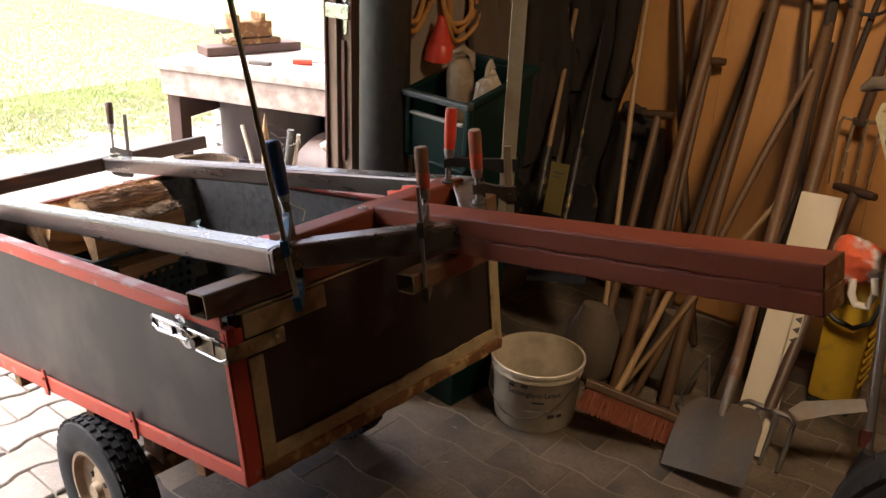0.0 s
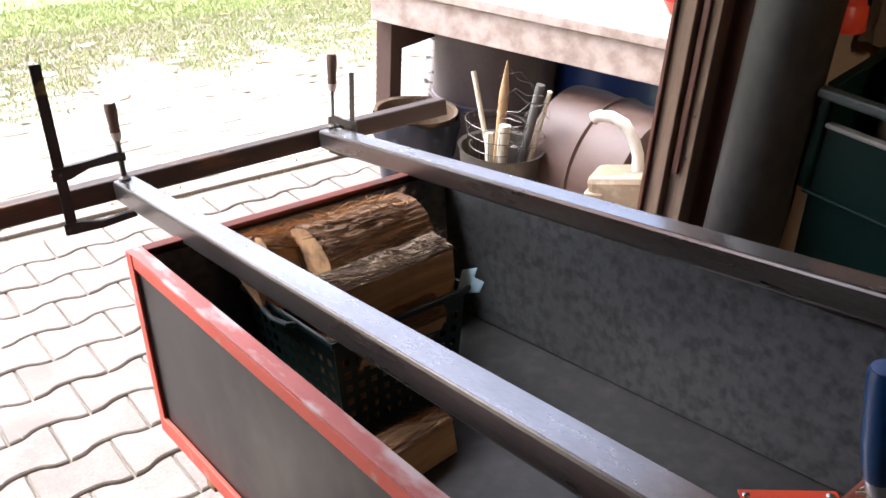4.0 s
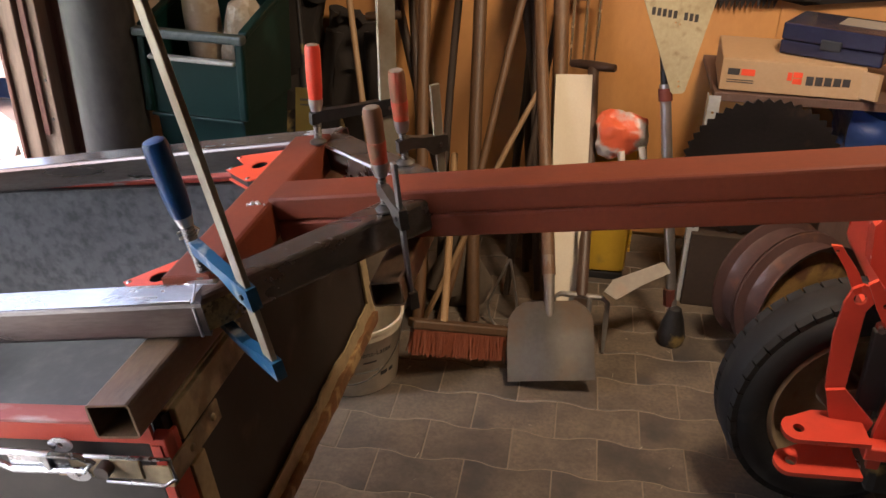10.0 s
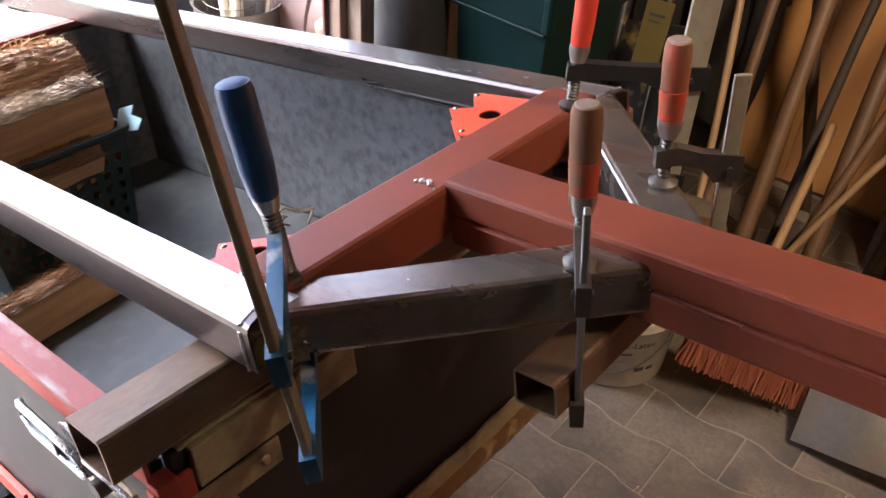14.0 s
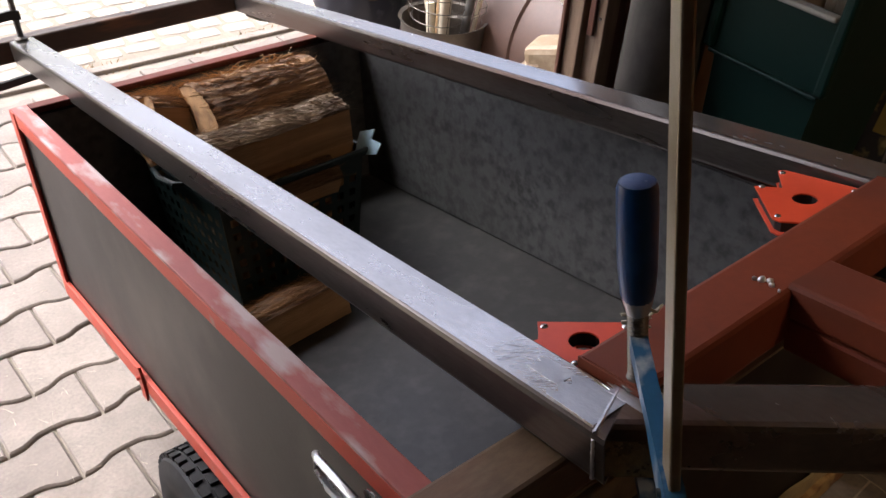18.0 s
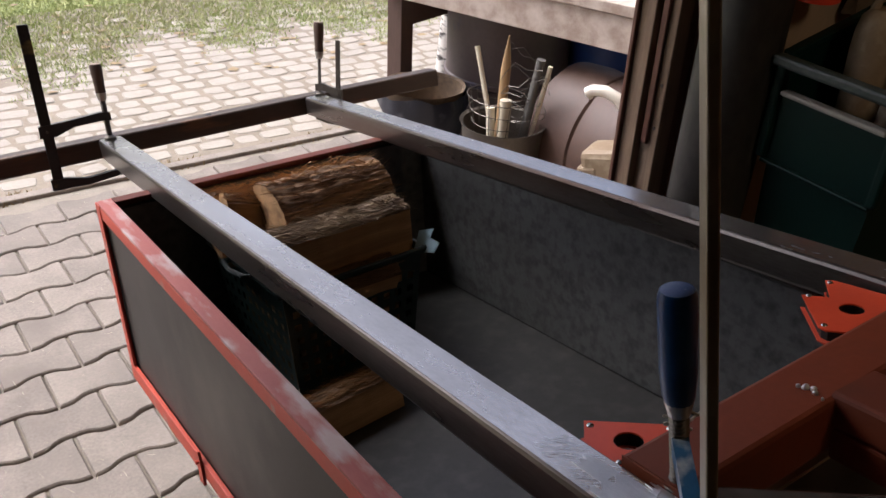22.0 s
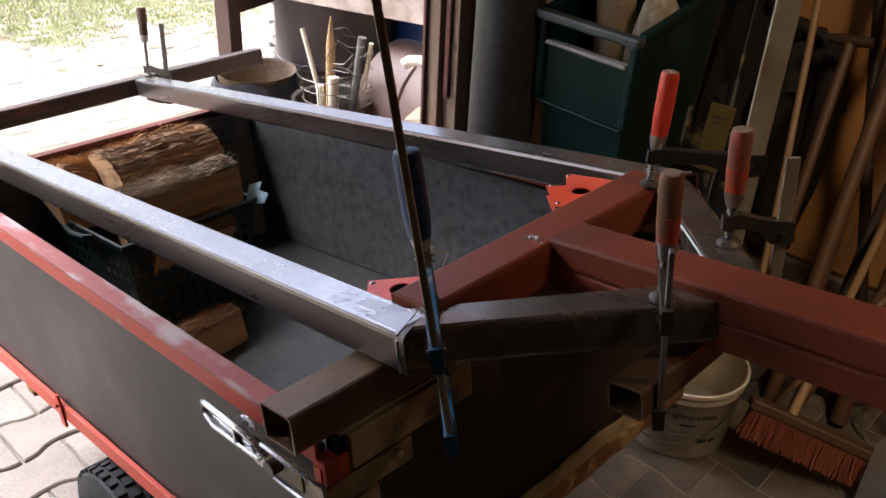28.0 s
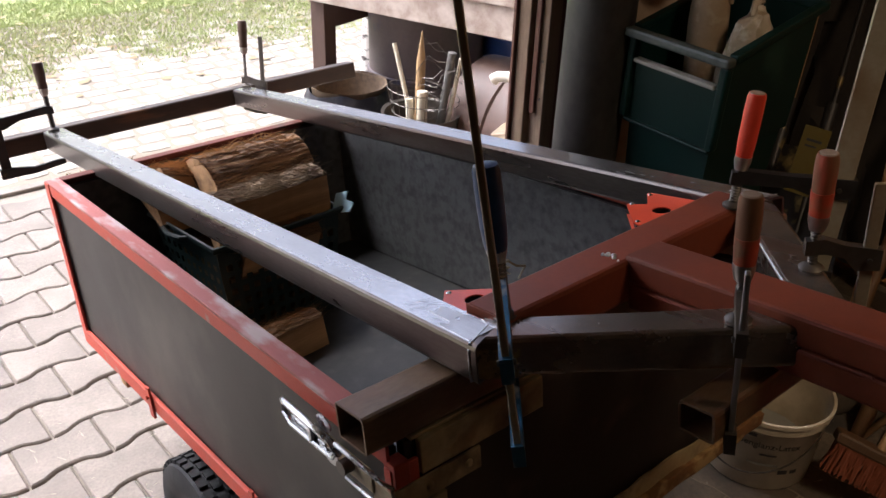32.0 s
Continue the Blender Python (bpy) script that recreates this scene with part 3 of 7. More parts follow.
floor = solo("floor", bm, M_SAND, "grey concrete paver floor with wavy sandy joints", "floor", kind="structure")
bm = box(-0.84, 4.19, -4.14, 2.355, -0.0055, -0.0022, 0)
solo("joint_dust", bm, M_GROUT, "pale dust filling the floor joints", "dust", kind="structure")
bm = box(-2.985, -2.935, -5, 6, -0.07, 0.004, 0.006)
solo("kerb", bm, M_PAVER, "narrow concrete edging kerb across the drive", "kerb", kind="structure")

bm = box(-0.86, 4.3, 2.36, 2.52, -0.05, 2.62, 0)
wall_back = solo("wall_back", bm, M_WALL, "rear garage wall behind orange-stained boards", "wall", kind="structure")
# Side and near walls are unseen, added to enclose and bounce light.
bm = box(4.2, 4.35, -4.3, 2.36, -0.05, 2.62, 0)
solo("wall_side", bm, M_DARKWALL, "unseen brown plastered side wall added to close the garage", "wall", kind="structure")
bm = box(-0.86, 4.2, -4.3, -4.15, -0.05, 2.62, 0)
solo("wall_near", bm, M_DARKWALL, "unseen brown plastered near wall added to close the garage", "wall", kind="structure")
# Near jamb and lintel lie out of view, set to cut sky light.
bm = box(-1.02, -0.86, -4.3, -1.2, -0.05, 2.62, 0)
box(-1.02, -0.86, 1.16, 2.52, -0.05, 2.62, 0, bm)
box(-1.02, -0.86, -1.2, 1.16, 2.05, 2.62, 0, bm)
solo("wall_door", bm, M_DARKWALL, "garage front wall, its unseen jamb and lintel placed to limit sky light", "wall", kind="structure")
# Unseen ceiling; its overhang and eave board are added to block high sky.
bm = box(-2.1, 4.4, -4.4, 2.6, 2.62, 2.70, 0)
box(-2.1, -2.06, -4.4, 2.6, 2.50, 2.62, 0.004, bm)
for k in range(40):
    box(-0.85, 4.2, -4.1 + k * 0.16, -3.945 + k * 0.16, 2.595, 2.618, 0.003, bm)
solo("ceiling", bm, M_CEIL, "unseen boarded garage ceiling with an added eave to block sky light", "ceiling", kind="structure")

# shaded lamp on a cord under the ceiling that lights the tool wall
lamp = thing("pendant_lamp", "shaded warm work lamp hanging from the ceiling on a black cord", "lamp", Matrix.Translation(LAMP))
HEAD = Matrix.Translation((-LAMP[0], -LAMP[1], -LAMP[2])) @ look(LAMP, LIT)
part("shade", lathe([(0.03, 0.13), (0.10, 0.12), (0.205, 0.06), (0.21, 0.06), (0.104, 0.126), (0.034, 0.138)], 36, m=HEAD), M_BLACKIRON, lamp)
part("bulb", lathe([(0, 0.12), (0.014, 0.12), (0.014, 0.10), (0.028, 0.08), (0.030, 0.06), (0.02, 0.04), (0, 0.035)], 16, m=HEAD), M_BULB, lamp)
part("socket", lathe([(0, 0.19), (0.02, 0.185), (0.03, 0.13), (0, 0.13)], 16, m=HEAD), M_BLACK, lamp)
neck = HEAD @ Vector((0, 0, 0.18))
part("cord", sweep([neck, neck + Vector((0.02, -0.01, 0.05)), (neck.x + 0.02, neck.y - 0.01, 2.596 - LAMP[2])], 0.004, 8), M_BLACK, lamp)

# ---- steel frame being welded on the trailer ----
RW, RH = 0.055, 0.05
frame_ob = thing("drawbar_frame", "raw steel tube frame with red-primed drawbar clamped for welding", "steel frame", FRAME)
mit = math.tan(radians(22.5))
for yc, s in ((RW / 2, -1), (0.612 - RW / 2, 1)):
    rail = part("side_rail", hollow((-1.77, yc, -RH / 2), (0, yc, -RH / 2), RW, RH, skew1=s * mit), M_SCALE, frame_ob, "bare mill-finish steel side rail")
    # Thin lighter sheet paints the sky sheen onto the worn top face.
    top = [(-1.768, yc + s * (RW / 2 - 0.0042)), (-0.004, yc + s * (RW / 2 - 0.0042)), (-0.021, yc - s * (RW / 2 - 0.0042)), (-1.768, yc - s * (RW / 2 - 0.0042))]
    part("worn_top", plate(top if s < 0 else top[::-1], 0.0001, 0.00022), M_STEEL, rail, "worn top face brightened for its sky sheen")
dd = 0.7071
part("diagonal_brace", hollow((-RW * 0.29, RW * 0.71, -RH / 2), (0.243, 0.30, -RH / 2), RW, RH, skew0=mit, skew1=1.0), M_BRACE, frame_ob, "bare steel diagonal brace")
part("diagonal_brace", hollow((-RW * 0.29, 0.612 - RW * 0.71, -RH / 2), (0.243, 0.312, -RH / 2), RW, RH, skew0=-mit, skew1=-1.0), M_BRACE, frame_ob, "bare steel diagonal brace")
part("crossbar", hollow((-0.036, RW + 0.003, -0.0215), (-0.036, 0.612 - RW - 0.003, -0.0215), 0.07, 0.060), M_PRIMER, frame_ob, "red-oxide primed crossbar")
part("drawbar_tube", hollow((-0.004, 0.306, -0.006), (0.904, 0.252, -0.006), 0.068, 0.038, r=0.0045), M_PRIMER, frame_ob, "upper red-oxide primed drawbar tube")
part("drawbar_tube", hollow((0.0, 0.306, -0.044), (0.904, 0.252, -0.044), 0.068, 0.036, r=0.0045), M_PRIMER, frame_ob, "lower red-oxide primed drawbar tube")

for z, h in ((-0.006, 0.0365), (-0.044, 0.0345)):
    part("end_cap", box(0, 0.0022, -0.0325, 0.0325, -h / 2, h / 2, 0.0008, None, axis_matrix((0.9035, 0.25203, z), (0.9135, 0.25143, z))), M_RUST, frame_ob, "rusty saw-cut end plate of the drawbar")

for y in (RW + 0.0012, 0.612 - RW - 0.0032):
    part("end_cap", box(-0.070, -0.002, y, y + 0.002, -0.0505, 0.0075, 0.0006), M_PRIMER, frame_ob, "primed end plate of the crossbar")
# Highlight on the far brace edge, built as a thin bright rod.
part("ground_edge", rod((0.000, 0.5182, -0.0016), (0.172, 0.3459, -0.0016), 0.0026, seg=10), M_GROUND, frame_ob, "bright rod standing in for the far brace edge highlight")

def bead(p, q, r, parent, material, label, step=0.004):
    """A ripple weld: one lumpy strand."""
    p, q = Vector(p), Vector(q)
    count = max(5, int((q - p).length / step) * 2)
    pts = [p.lerp(q, k / (count - 1)) + Vector((random.uniform(-1, 1), random.uniform(-1, 1), 0)) * r * 0.15 for k in range(count)]
    return part("weld_bead", sweep(pts, r, 8, taper=[random.uniform(0.9, 1.1) * (1.0 if k % 2 else 0.9) for k in range(count)]), material, parent, label)

bead((0.0, 0.002, -0.001), (-RW * 0.4, RW, -0.001), 0.0025, frame_ob, M_GROUND, "bright ground weld seam")
bead((0.0, 0.0, -0.006), (0.0, 0.0, -RH + 0.003), 0.0022, frame_ob, M_GROUND, "bright upright weld seam")
bead((0.0, 0.610, -0.001), (-RW * 0.4, 0.612 - RW, -0.001), 0.0025, frame_ob, M_GROUND, "bright ground weld seam")
b = bmesh.new()
for dx, dy, r in ((0, 0, 0.0042), (0.007, 0.003, 0.0034), (0.012, -0.002, 0.003), (-0.006, -0.003, 0.0026), (0.022, -0.006, 0.002)):
    bmesh.ops.create_icosphere(b, subdivisions=2, radius=r, matrix=Matrix.Translation((-0.030 + dx, 0.266 + dy, 0.0095)))
part("weld_spatter", rough_up(b, 0.0012, 300), M_GROUND, frame_ob, "silvery weld spatter blob")
for a in (0.27, 0.40, 0.53, 0.66, 0.79):
    bead((a, 0.271 - 0.06 * a, -0.0255), (a + 0.055, 0.2677 - 0.06 * a, -0.0255), 0.0019, frame_ob, M_PRIMER, "painted stitch weld")
def jagged(x0, x1, y0, y1, teeth, seed):
    """Outline of a ground patch: straight at x1, ragged at x0."""
    rnd = random.Random(seed)
    rag = [(x0 + (x1 - x0) * (0.12 + 0.10 * math.sin(2.1 * k + seed) + rnd.uniform(-0.04, 0.04)), y0 + (y1 - y0) * (k + 0.5 * rnd.random()) / teeth) for k in range(teeth)]
    return [(x1, y0), (x1, y1)] + rag[::-1]
for yc, sgn in ((0.0, 1), (0.612, -1)):
    for k, (x0, x1, y0, y1) in enumerate(((-0.066, -0.006, 0.0065, 0.0485), (-0.10, -0.060, 0.022, 0.044), (-0.035, 0.012, 0.045, 0.058))[:3 if sgn > 0 else 1]):
        pts = [(x, yc + sgn * y) for x, y in jagged(x0, x1, y0, y1, 9, k + 3)]
        part("ground_patch", plate(pts if sgn > 0 else pts[::-1], 0.0003, 0.0006 + 0.0002 * k), M_GROUND, frame_ob, "bright ground steel around the weld")
    if sgn < 0:
        continue
    b = bmesh.new()
    for k in range(110):
        x = random.uniform(-0.135, -0.045)
        y = random.uniform(0.010, 0.046)
        a, ln, wd = random.gauss(0.8, 0.25), random.uniform(0.008, 0.026), random.uniform(0.0002, 0.0006)
        dx, dy = math.cos(a) * ln / 2, math.sin(a) * ln / 2
        quad = [(x - dx, y - dy), (x + dy * wd / ln * 2, y - dx * wd / ln * 2), (x + dx, y + dy), (x - dy * wd / ln * 2, y + dx * wd / ln * 2)]
        b.faces.new([b.verts.new((px, yc + min(max(py, 0.0065), 0.0485) * sgn, 0.0012 + 0.000003 * k)) for px, py in quad])
    tagged(part("grinder_marks", b, M_GROUND, frame_ob, "shiny grinder marks by the welded corner", smooth=False), kind="stuff")
# burnt, lumpy weld on the outer face of the near corner
b = bmesh.new()
corner, along = Vector((0.0, 0.0, 0)), Vector((dd, dd, 0))
cells_ = [[b.verts.new(corner + along * (0.003 + 0.058 * i / 16) + Vector((dd, -dd, 0)) * (0.0008 + 0.0022 * max(0.0, noise.noise(Vector((i * 0.55, j * 0.6, 2)))) * (1 - i / 17)) + Vector((0, 0, -0.007 - 0.037 * j / 10))) for j in range(11)] for i in range(17)]
for i in range(16):
    for j in range(10):
        if i < 12 or random.random() > (i - 11) / 6:
            b.faces.new((cells_[i][j], cells_[i + 1][j], cells_[i + 1][j + 1], cells_[i][j + 1]))
part("burnt_weld", b, M_BURNT, frame_ob, "lumpy golden-brown burnt weld")

# support tubes under the frame
def loose_tube(name, p, q, w, h, material, label):
    t = thing(name, label, "steel tube", FRAME @ axis_matrix(p, q))
    part("tube_wall", hollow((0, 0, 0), ((Vector(q) - Vector(p)).length, 0, 0), w, h, r=0.005), material, t)
    return t
loose_tube("support_tube", (-0.062, -0.128, -0.0755), (-0.062, 0.70, -0.0895), 0.058, 0.048, M_BROWNSTEEL, "rust-brown steel tube lying across the trailer rim")
loose_tube("support_tube", (0.191, 0.15, -0.0885), (0.191, 0.47, -0.0885), 0.046, 0.038, M_BROWNSTEEL, "short rusty steel tube clamped under the drawbar")
rear = loose_tube("rear_tube", (-1.80, -0.340, -0.024), (-1.80, 1.0, -0.024), 0.05, 0.05, M_DARKTUBE, "long dark steel tube clamped across the rail ends")
part("bolt_hole", lathe([(0, 0.0), (0.008, 0.0), (0.008, 0.0008), (0, 0.0008)], 12, m=Matrix.Translation((0.63, 0, 0.025))), M_BLACK, rear)

# ---- clamps ----
def clamp(label, m, reach, bar_top, jaw, handle_top, bar_mat, iron, grip, bar=(0.020, 0.009), grip_r=0.016, grip_len=0.10, arm=0.045, screw=0.006, swell=0.84, rise=0.0):
    """F-clamp: screw on the local z axis with its pad at z = 0, bar at x = reach."""
    t = thing("f_clamp", label, "clamp", m, "clamps on the frame")
    w, d = bar
    part("bar", box(reach - w / 2, reach + w / 2, -d / 2, d / 2, -jaw - 0.02, bar_top, 0.0015), bar_mat, t, "ribbed flat steel clamp bar")
    def limb(z, tip):
        prof = [(-0.011, z - 0.010), (-0.011, z + 0.009), (0.010, z + 0.012), (reach * 0.55, z + 0.004), (reach + w / 2 + 0.005, z - 0.002), (reach + w / 2 + 0.006, z - 0.030), (reach - w / 2 - 0.006, z - 0.030), (reach * 0.55, z - 0.013), (0.012, z - 0.008)]
        if tip:
            prof = [(-0.012, z + 0.006), (0.012, z + 0.006), (reach * 0.5, z - 0.001), (reach - w / 2 - 0.004, z + 0.008), (reach + w / 2 + 0.005, z + 0.008), (reach + w / 2 + 0.005, z - 0.018), (reach * 0.5, z - 0.017), (-0.010, z - 0.006)]
        else:
            prof = [(x, y + rise * max(0.0, x)) for x, y in prof]
        return plate(prof, -d / 2 - 0.003, d / 2 + 0.003, m=pose(0, 0, 0, 90, 0, 0))
    part("sliding_arm", limb(arm, False), iron, t)
    part("fixed_jaw", limb(-jaw, True), iron, t)
    b = rod((0, 0, 0.004), (0, 0, handle_top - grip_len), screw, seg=12)
    for k in range(int((handle_top - grip_len - 0.012) / 0.004)):
        lathe([(screw, 0.010 + 0.004 * k), (screw * 1.25, 0.012 + 0.004 * k), (screw, 0.014 + 0.004 * k)], 12, b)
    part("spindle", b, M_GREYIRON, t)
    part("pad", lathe([(0, 0), (0.014, 0), (0.015, 0.004), (0.008, 0.009), (0, 0.010)], 16), M_GREYIRON, t)
    z0 = handle_top - grip_len
    part("ferrule", lathe([(0, z0 - 0.012), (0.009, z0 - 0.012), (0.012, z0), (0.012, z0 + 0.008), (0, z0 + 0.008)], 16), M_ALU, t)
    g = grip_r
    part("grip", lathe([(0, z0), (g * 0.72, z0), (g * 0.86, z0 + 0.008), (g * swell, z0 + grip_len * 0.3), (g, z0 + grip_len * 0.75), (g * 0.98, handle_top - 0.006), (g * 0.86, handle_top), (0, handle_top)], 20), grip, t)
    part("grip_end", lathe([(0, handle_top + 0.0012), (g * 0.70, handle_top + 0.0012), (g * 0.84, handle_top - 0.0004), (0, handle_top - 0.0004)], 20), M_NAVYEND if grip is M_NAVY else M_GRIPEND, t, "worn end of the grip")
    if grip is M_HANDLEWORN:
        part("paint_band", lathe([(g * 0.80, z0 + 0.001), (g * 0.86 + 0.0005, z0 + 0.008), (g * swell + 0.0005, z0 + grip_len * 0.3), (g * (swell + (1 - swell) * 0.33) + 0.0006, z0 + grip_len * 0.45), (g * swell - 0.001, z0 + grip_len * 0.455)], 20), M_BAND, t, "remaining chipped red paint on the handle")
    part("thumb_rivet", rod((reach, -d / 2 - 0.006, arm - 0.016 + rise * reach), (reach, d / 2 + 0.006, arm - 0.016 + rise * reach), 0.0035, seg=10), M_GREYIRON, t)
    return t

def at_frame(x, y, z, angle, lean=0.0, near=0.0):
    """Pose on the frame: screw at x, y; the bar lies in the given direction (degrees)."""
    foot = FRAME @ Vector((x, y, z))
    return Matrix.Translation(foot) @ pose(0, 0, 0, 0, -10.4, 0) @ pose(0, 0, 0, near, lean, 0) @ pose(0, 0, 0, 0, 0, angle)

blue = clamp("blue steel F-clamp with a navy handle on the welded corner", at_frame(-0.015, 0.070, 0.001, -41, -0.5, 4.2), 0.142, 0.46, 0.072, 0.188, M_BAR, M_BLUE, M_NAVY, bar=(0.025, 0.0075), grip_r=0.0158, grip_len=0.103, arm=0.042, screw=0.007, swell=0.97)
part("cord", sweep([(-0.012 + 0.002 * math.cos(k), 0.012 * math.cos(k * 0.9), 0.050 + 0.0012 * k) for k in range(16)] + [(-0.03, 0.02, 0.05), (-0.06, 0.03, 0.035), (-0.075, 0.02, 0.012)], 0.0013, 6), M_CORD, blue, "pale cord knotted round the screw")
clamp("black F-clamp with a bright red handle on the far corner", at_frame(-0.007, 0.507, 0.009, 38, 9.0, -2.5), 0.132, 0.52, 0.085, 0.168, M_BAR, M_BLACKIRON, M_HANDLERED, bar=(0.032, 0.010), grip_r=0.0132, grip_len=0.098, arm=0.045, swell=0.97, rise=0.14)
clamp("small F-clamp with a worn red handle on the far brace", at_frame(0.176, 0.395, 0.001, 42, 6.4, 5.0), 0.062, 0.115, 0.105, 0.152, M_BAR, M_GREYIRON, M_HANDLEWORN, bar=(0.016, 0.006), grip_r=0.013, grip_len=0.085, arm=0.032, screw=0.005, swell=0.93)
clamp("small F-clamp with a worn red handle on the near brace", at_frame(0.188, 0.227, 0.001, -55, 4.2, 1.5), 0.062, 0.092, 0.105, 0.149, M_ALU, M_GREYIRON, M_HANDLEWORN, bar=(0.012, 0.006), grip_r=0.013, grip_len=0.085, arm=0.030, screw=0.005, swell=0.93)
clamp("dark iron F-clamp with a turned wooden handle at the rail end", at_frame(-1.757, 0.026, 0.001, -97), 0.135, 0.285, 0.085, 0.180, M_BLACKIRON, M_BLACKIRON, M_HANDLEDARK, bar=(0.024, 0.010), grip_r=0.014, grip_len=0.075, arm=0.055)
clamp("slim F-clamp with a wooden handle at the rail end", at_frame(-1.765, 0.600, 0.001, 40, 0, -6), 0.055, 0.150, 0.062, 0.195, M_GREYIRON, M_GREYIRON, M_HANDLEDARK, bar=(0.013, 0.006), grip_r=0.014, grip_len=0.085, arm=0.02, screw=0.004)

# ---- welding magnets ----
def magnet(m, shape, hole, rivets):
    t = thing("welding_magnet", "orange-red arrow-shaped welding magnet in the frame corner", "magnet", m, "welding magnets")
    for z in (0.0, -0.017):
        part("face_plate", plate(shape, z - 0.002, z, holes=[(*hole, 0.0145)]), M_MAGNET, t)
    cx, cy = hole
    part("core", plate([(cx + (x - cx) * 0.9, cy + (y - cy) * 0.9) for x, y in shape], -0.0168, -0.0022, holes=[(*hole, 0.0165)]), M_BLACK, t)
    for x, y in rivets:
        part("rivet", lathe([(0, 0.0018), (0.003, 0.0012), (0.004, 0)], 10, m=Matrix.Translation((x, y, 0))), M_ZINC, t)
    return t
magnet(FRAME @ Matrix.Translation((0, 0, -0.012)), [(-0.152, 0.087), (-0.088, 0.150), (-0.0735, 0.137), (-0.0735, 0.058), (-0.133, 0.058), (-0.131, 0.068)], (-0.100, 0.096), [(-0.142, 0.086), (-0.088, 0.140), (-0.082, 0.066)])
magnet(FRAME @ Matrix.Translation((0, 0, -0.013)), [(-0.178, 0.478), (-0.150, 0.495), (-0.182, 0.534), (-0.176, 0.541), (-0.085, 0.552), (-0.0735, 0.545), (-0.0735, 0.440), (-0.106, 0.418), (-0.116, 0.420)], (-0.116, 0.486), [(-0.170, 0.482), (-0.174, 0.532), (-0.114, 0.428), (-0.086, 0.542)])

# ---- the trailer box ----
BL, BW, BH = 1.345, 0.79, 0.380
def deepened(x, z):
    """The box is deeper at its rear than at its front."""
    return z if z > -0.1 else -0.1 + (z + 0.1) * (0.252 + 0.068 * (-x / BL)) / 0.28
trailer = thing("box_trailer", "single-axle trailer with brown panel sides and red steel edging", "trailer", BOX)
TH = 0.012
part("side_panel", box(-BL + 0.01, -0.02, 0.004, 0.004 + TH, -BH + 0.01, -0.02, 0.001), M_PANEL, trailer, "brown film-faced side panel")
part("side_panel", box(-BL + 0.01, -0.02, BW - 0.004 - TH, BW - 0.004, -BH + 0.01, -0.02, 0.001), M_PANEL, trailer, "brown film-faced side panel")
part("front_panel", box(-0.016, -0.005, 0.02, BW - 0.02, -BH + 0.01, -0.0105, 0.001), M_PANELDARK, trailer, "very dark film-faced front panel")
part("rear_panel", box(-BL + 0.005, -BL + 0.016, 0.02, BW - 0.02, -BH + 0.01, -0.02, 0.001), M_PANEL, trailer, "brown rear panel")
part("lining", box(-BL + 0.02, -0.02, 0.0175, 0.0195, -BH + 0.03, -0.022, 0), M_INSIDE, trailer, "scuffed grey inner lining")
part("lining", box(-BL + 0.02, -0.02, BW - 0.0195, BW - 0.0175, -BH + 0.03, -0.022, 0), M_INSIDE, trailer, "scuffed grey inner lining")
part("lining", box(-BL + 0.0175, -BL + 0.0195, 0.02, BW - 0.02, -BH + 0.03, -0.022, 0), M_INSIDE, trailer, "dark inner lining of the rear")
part("lining", box(-0.0195, -0.0175, 0.02, BW - 0.02, -BH + 0.03, -0.0115, 0), M_INSIDE, trailer, "dark inner lining of the front")
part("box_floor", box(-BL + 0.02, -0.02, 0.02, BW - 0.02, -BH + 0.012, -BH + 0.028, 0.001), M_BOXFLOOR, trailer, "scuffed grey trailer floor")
for y0, y1 in ((-0.004, 0.026), (BW - 0.026, BW + 0.004)):
    part("top_rim", box(-BL, -0.006, y0, y1, -0.006, 0.0, 0.0015), M_REDTOP, trailer, "scratched red top rim paled for its sheen")
    edge = (y0, y0 + 0.005) if y0 < 0.1 else (y1 - 0.005, y1)
    part("rim_edge", box(-BL, -0.006, *edge, -0.032, -0.006, 0.001), M_REDPAINT, trailer)
    part("bottom_rail", box(-BL, 0.0, *((y0 - 0.003, y0 + 0.006) if y0 < 0.1 else (y1 - 0.006, y1 + 0.003)), -BH, -BH + 0.034, 0.0015), M_REDPAINT, trailer, "worn red bottom rail")
    part("bottom_rail", box(-BL, 0.0, y0, y1, -BH - 0.006, -BH - 0.0005, 0.0015), M_REDPAINT, trailer)
# Rear rim and its edge are coloured darker to carry their shade.
part("top_rim", box(-BL - 0.004, -BL + 0.026, 0.027, BW - 0.027, -0.0065, -0.0005, 0.0015), M_DULLRED, trailer, "red rear rim with its shade painted in")
part("rim_edge", box(-BL - 0.004, -BL + 0.001, 0.0, BW, -0.034, -0.007, 0.001), M_DULLRED, trailer)
part("top_rim", box(-0.021, 0.0005, 0.027, BW - 0.027, -0.0095, -0.0045, 0.0015), M_OLIVE, trailer, "dirty metal strip on the front panel")
for x0, x1, y0, y1 in ((-0.011, 0.002, -0.006, -0.001), (-0.003, 0.003, -0.001, 0.034), (-BL - 0.004, -BL + 0.026, -0.006, -0.001), (-BL - 0.006, -BL - 0.0005, 0.0, 0.03), (-0.003, 0.003, BW - 0.034, BW + 0.001), (-BL - 0.006, -BL - 0.0005, BW - 0.03, BW)):
    part("corner_post", box(x0, x1, y0, y1, -BH, -0.002 if x0 < -1 else -0.034, 0.001), M_OLIVE if y0 > 0.3 and x0 > -1 else M_REDPAINT, trailer, "dirty metal corner post" if y0 > 0.3 and x0 > -1 else "red steel corner post")
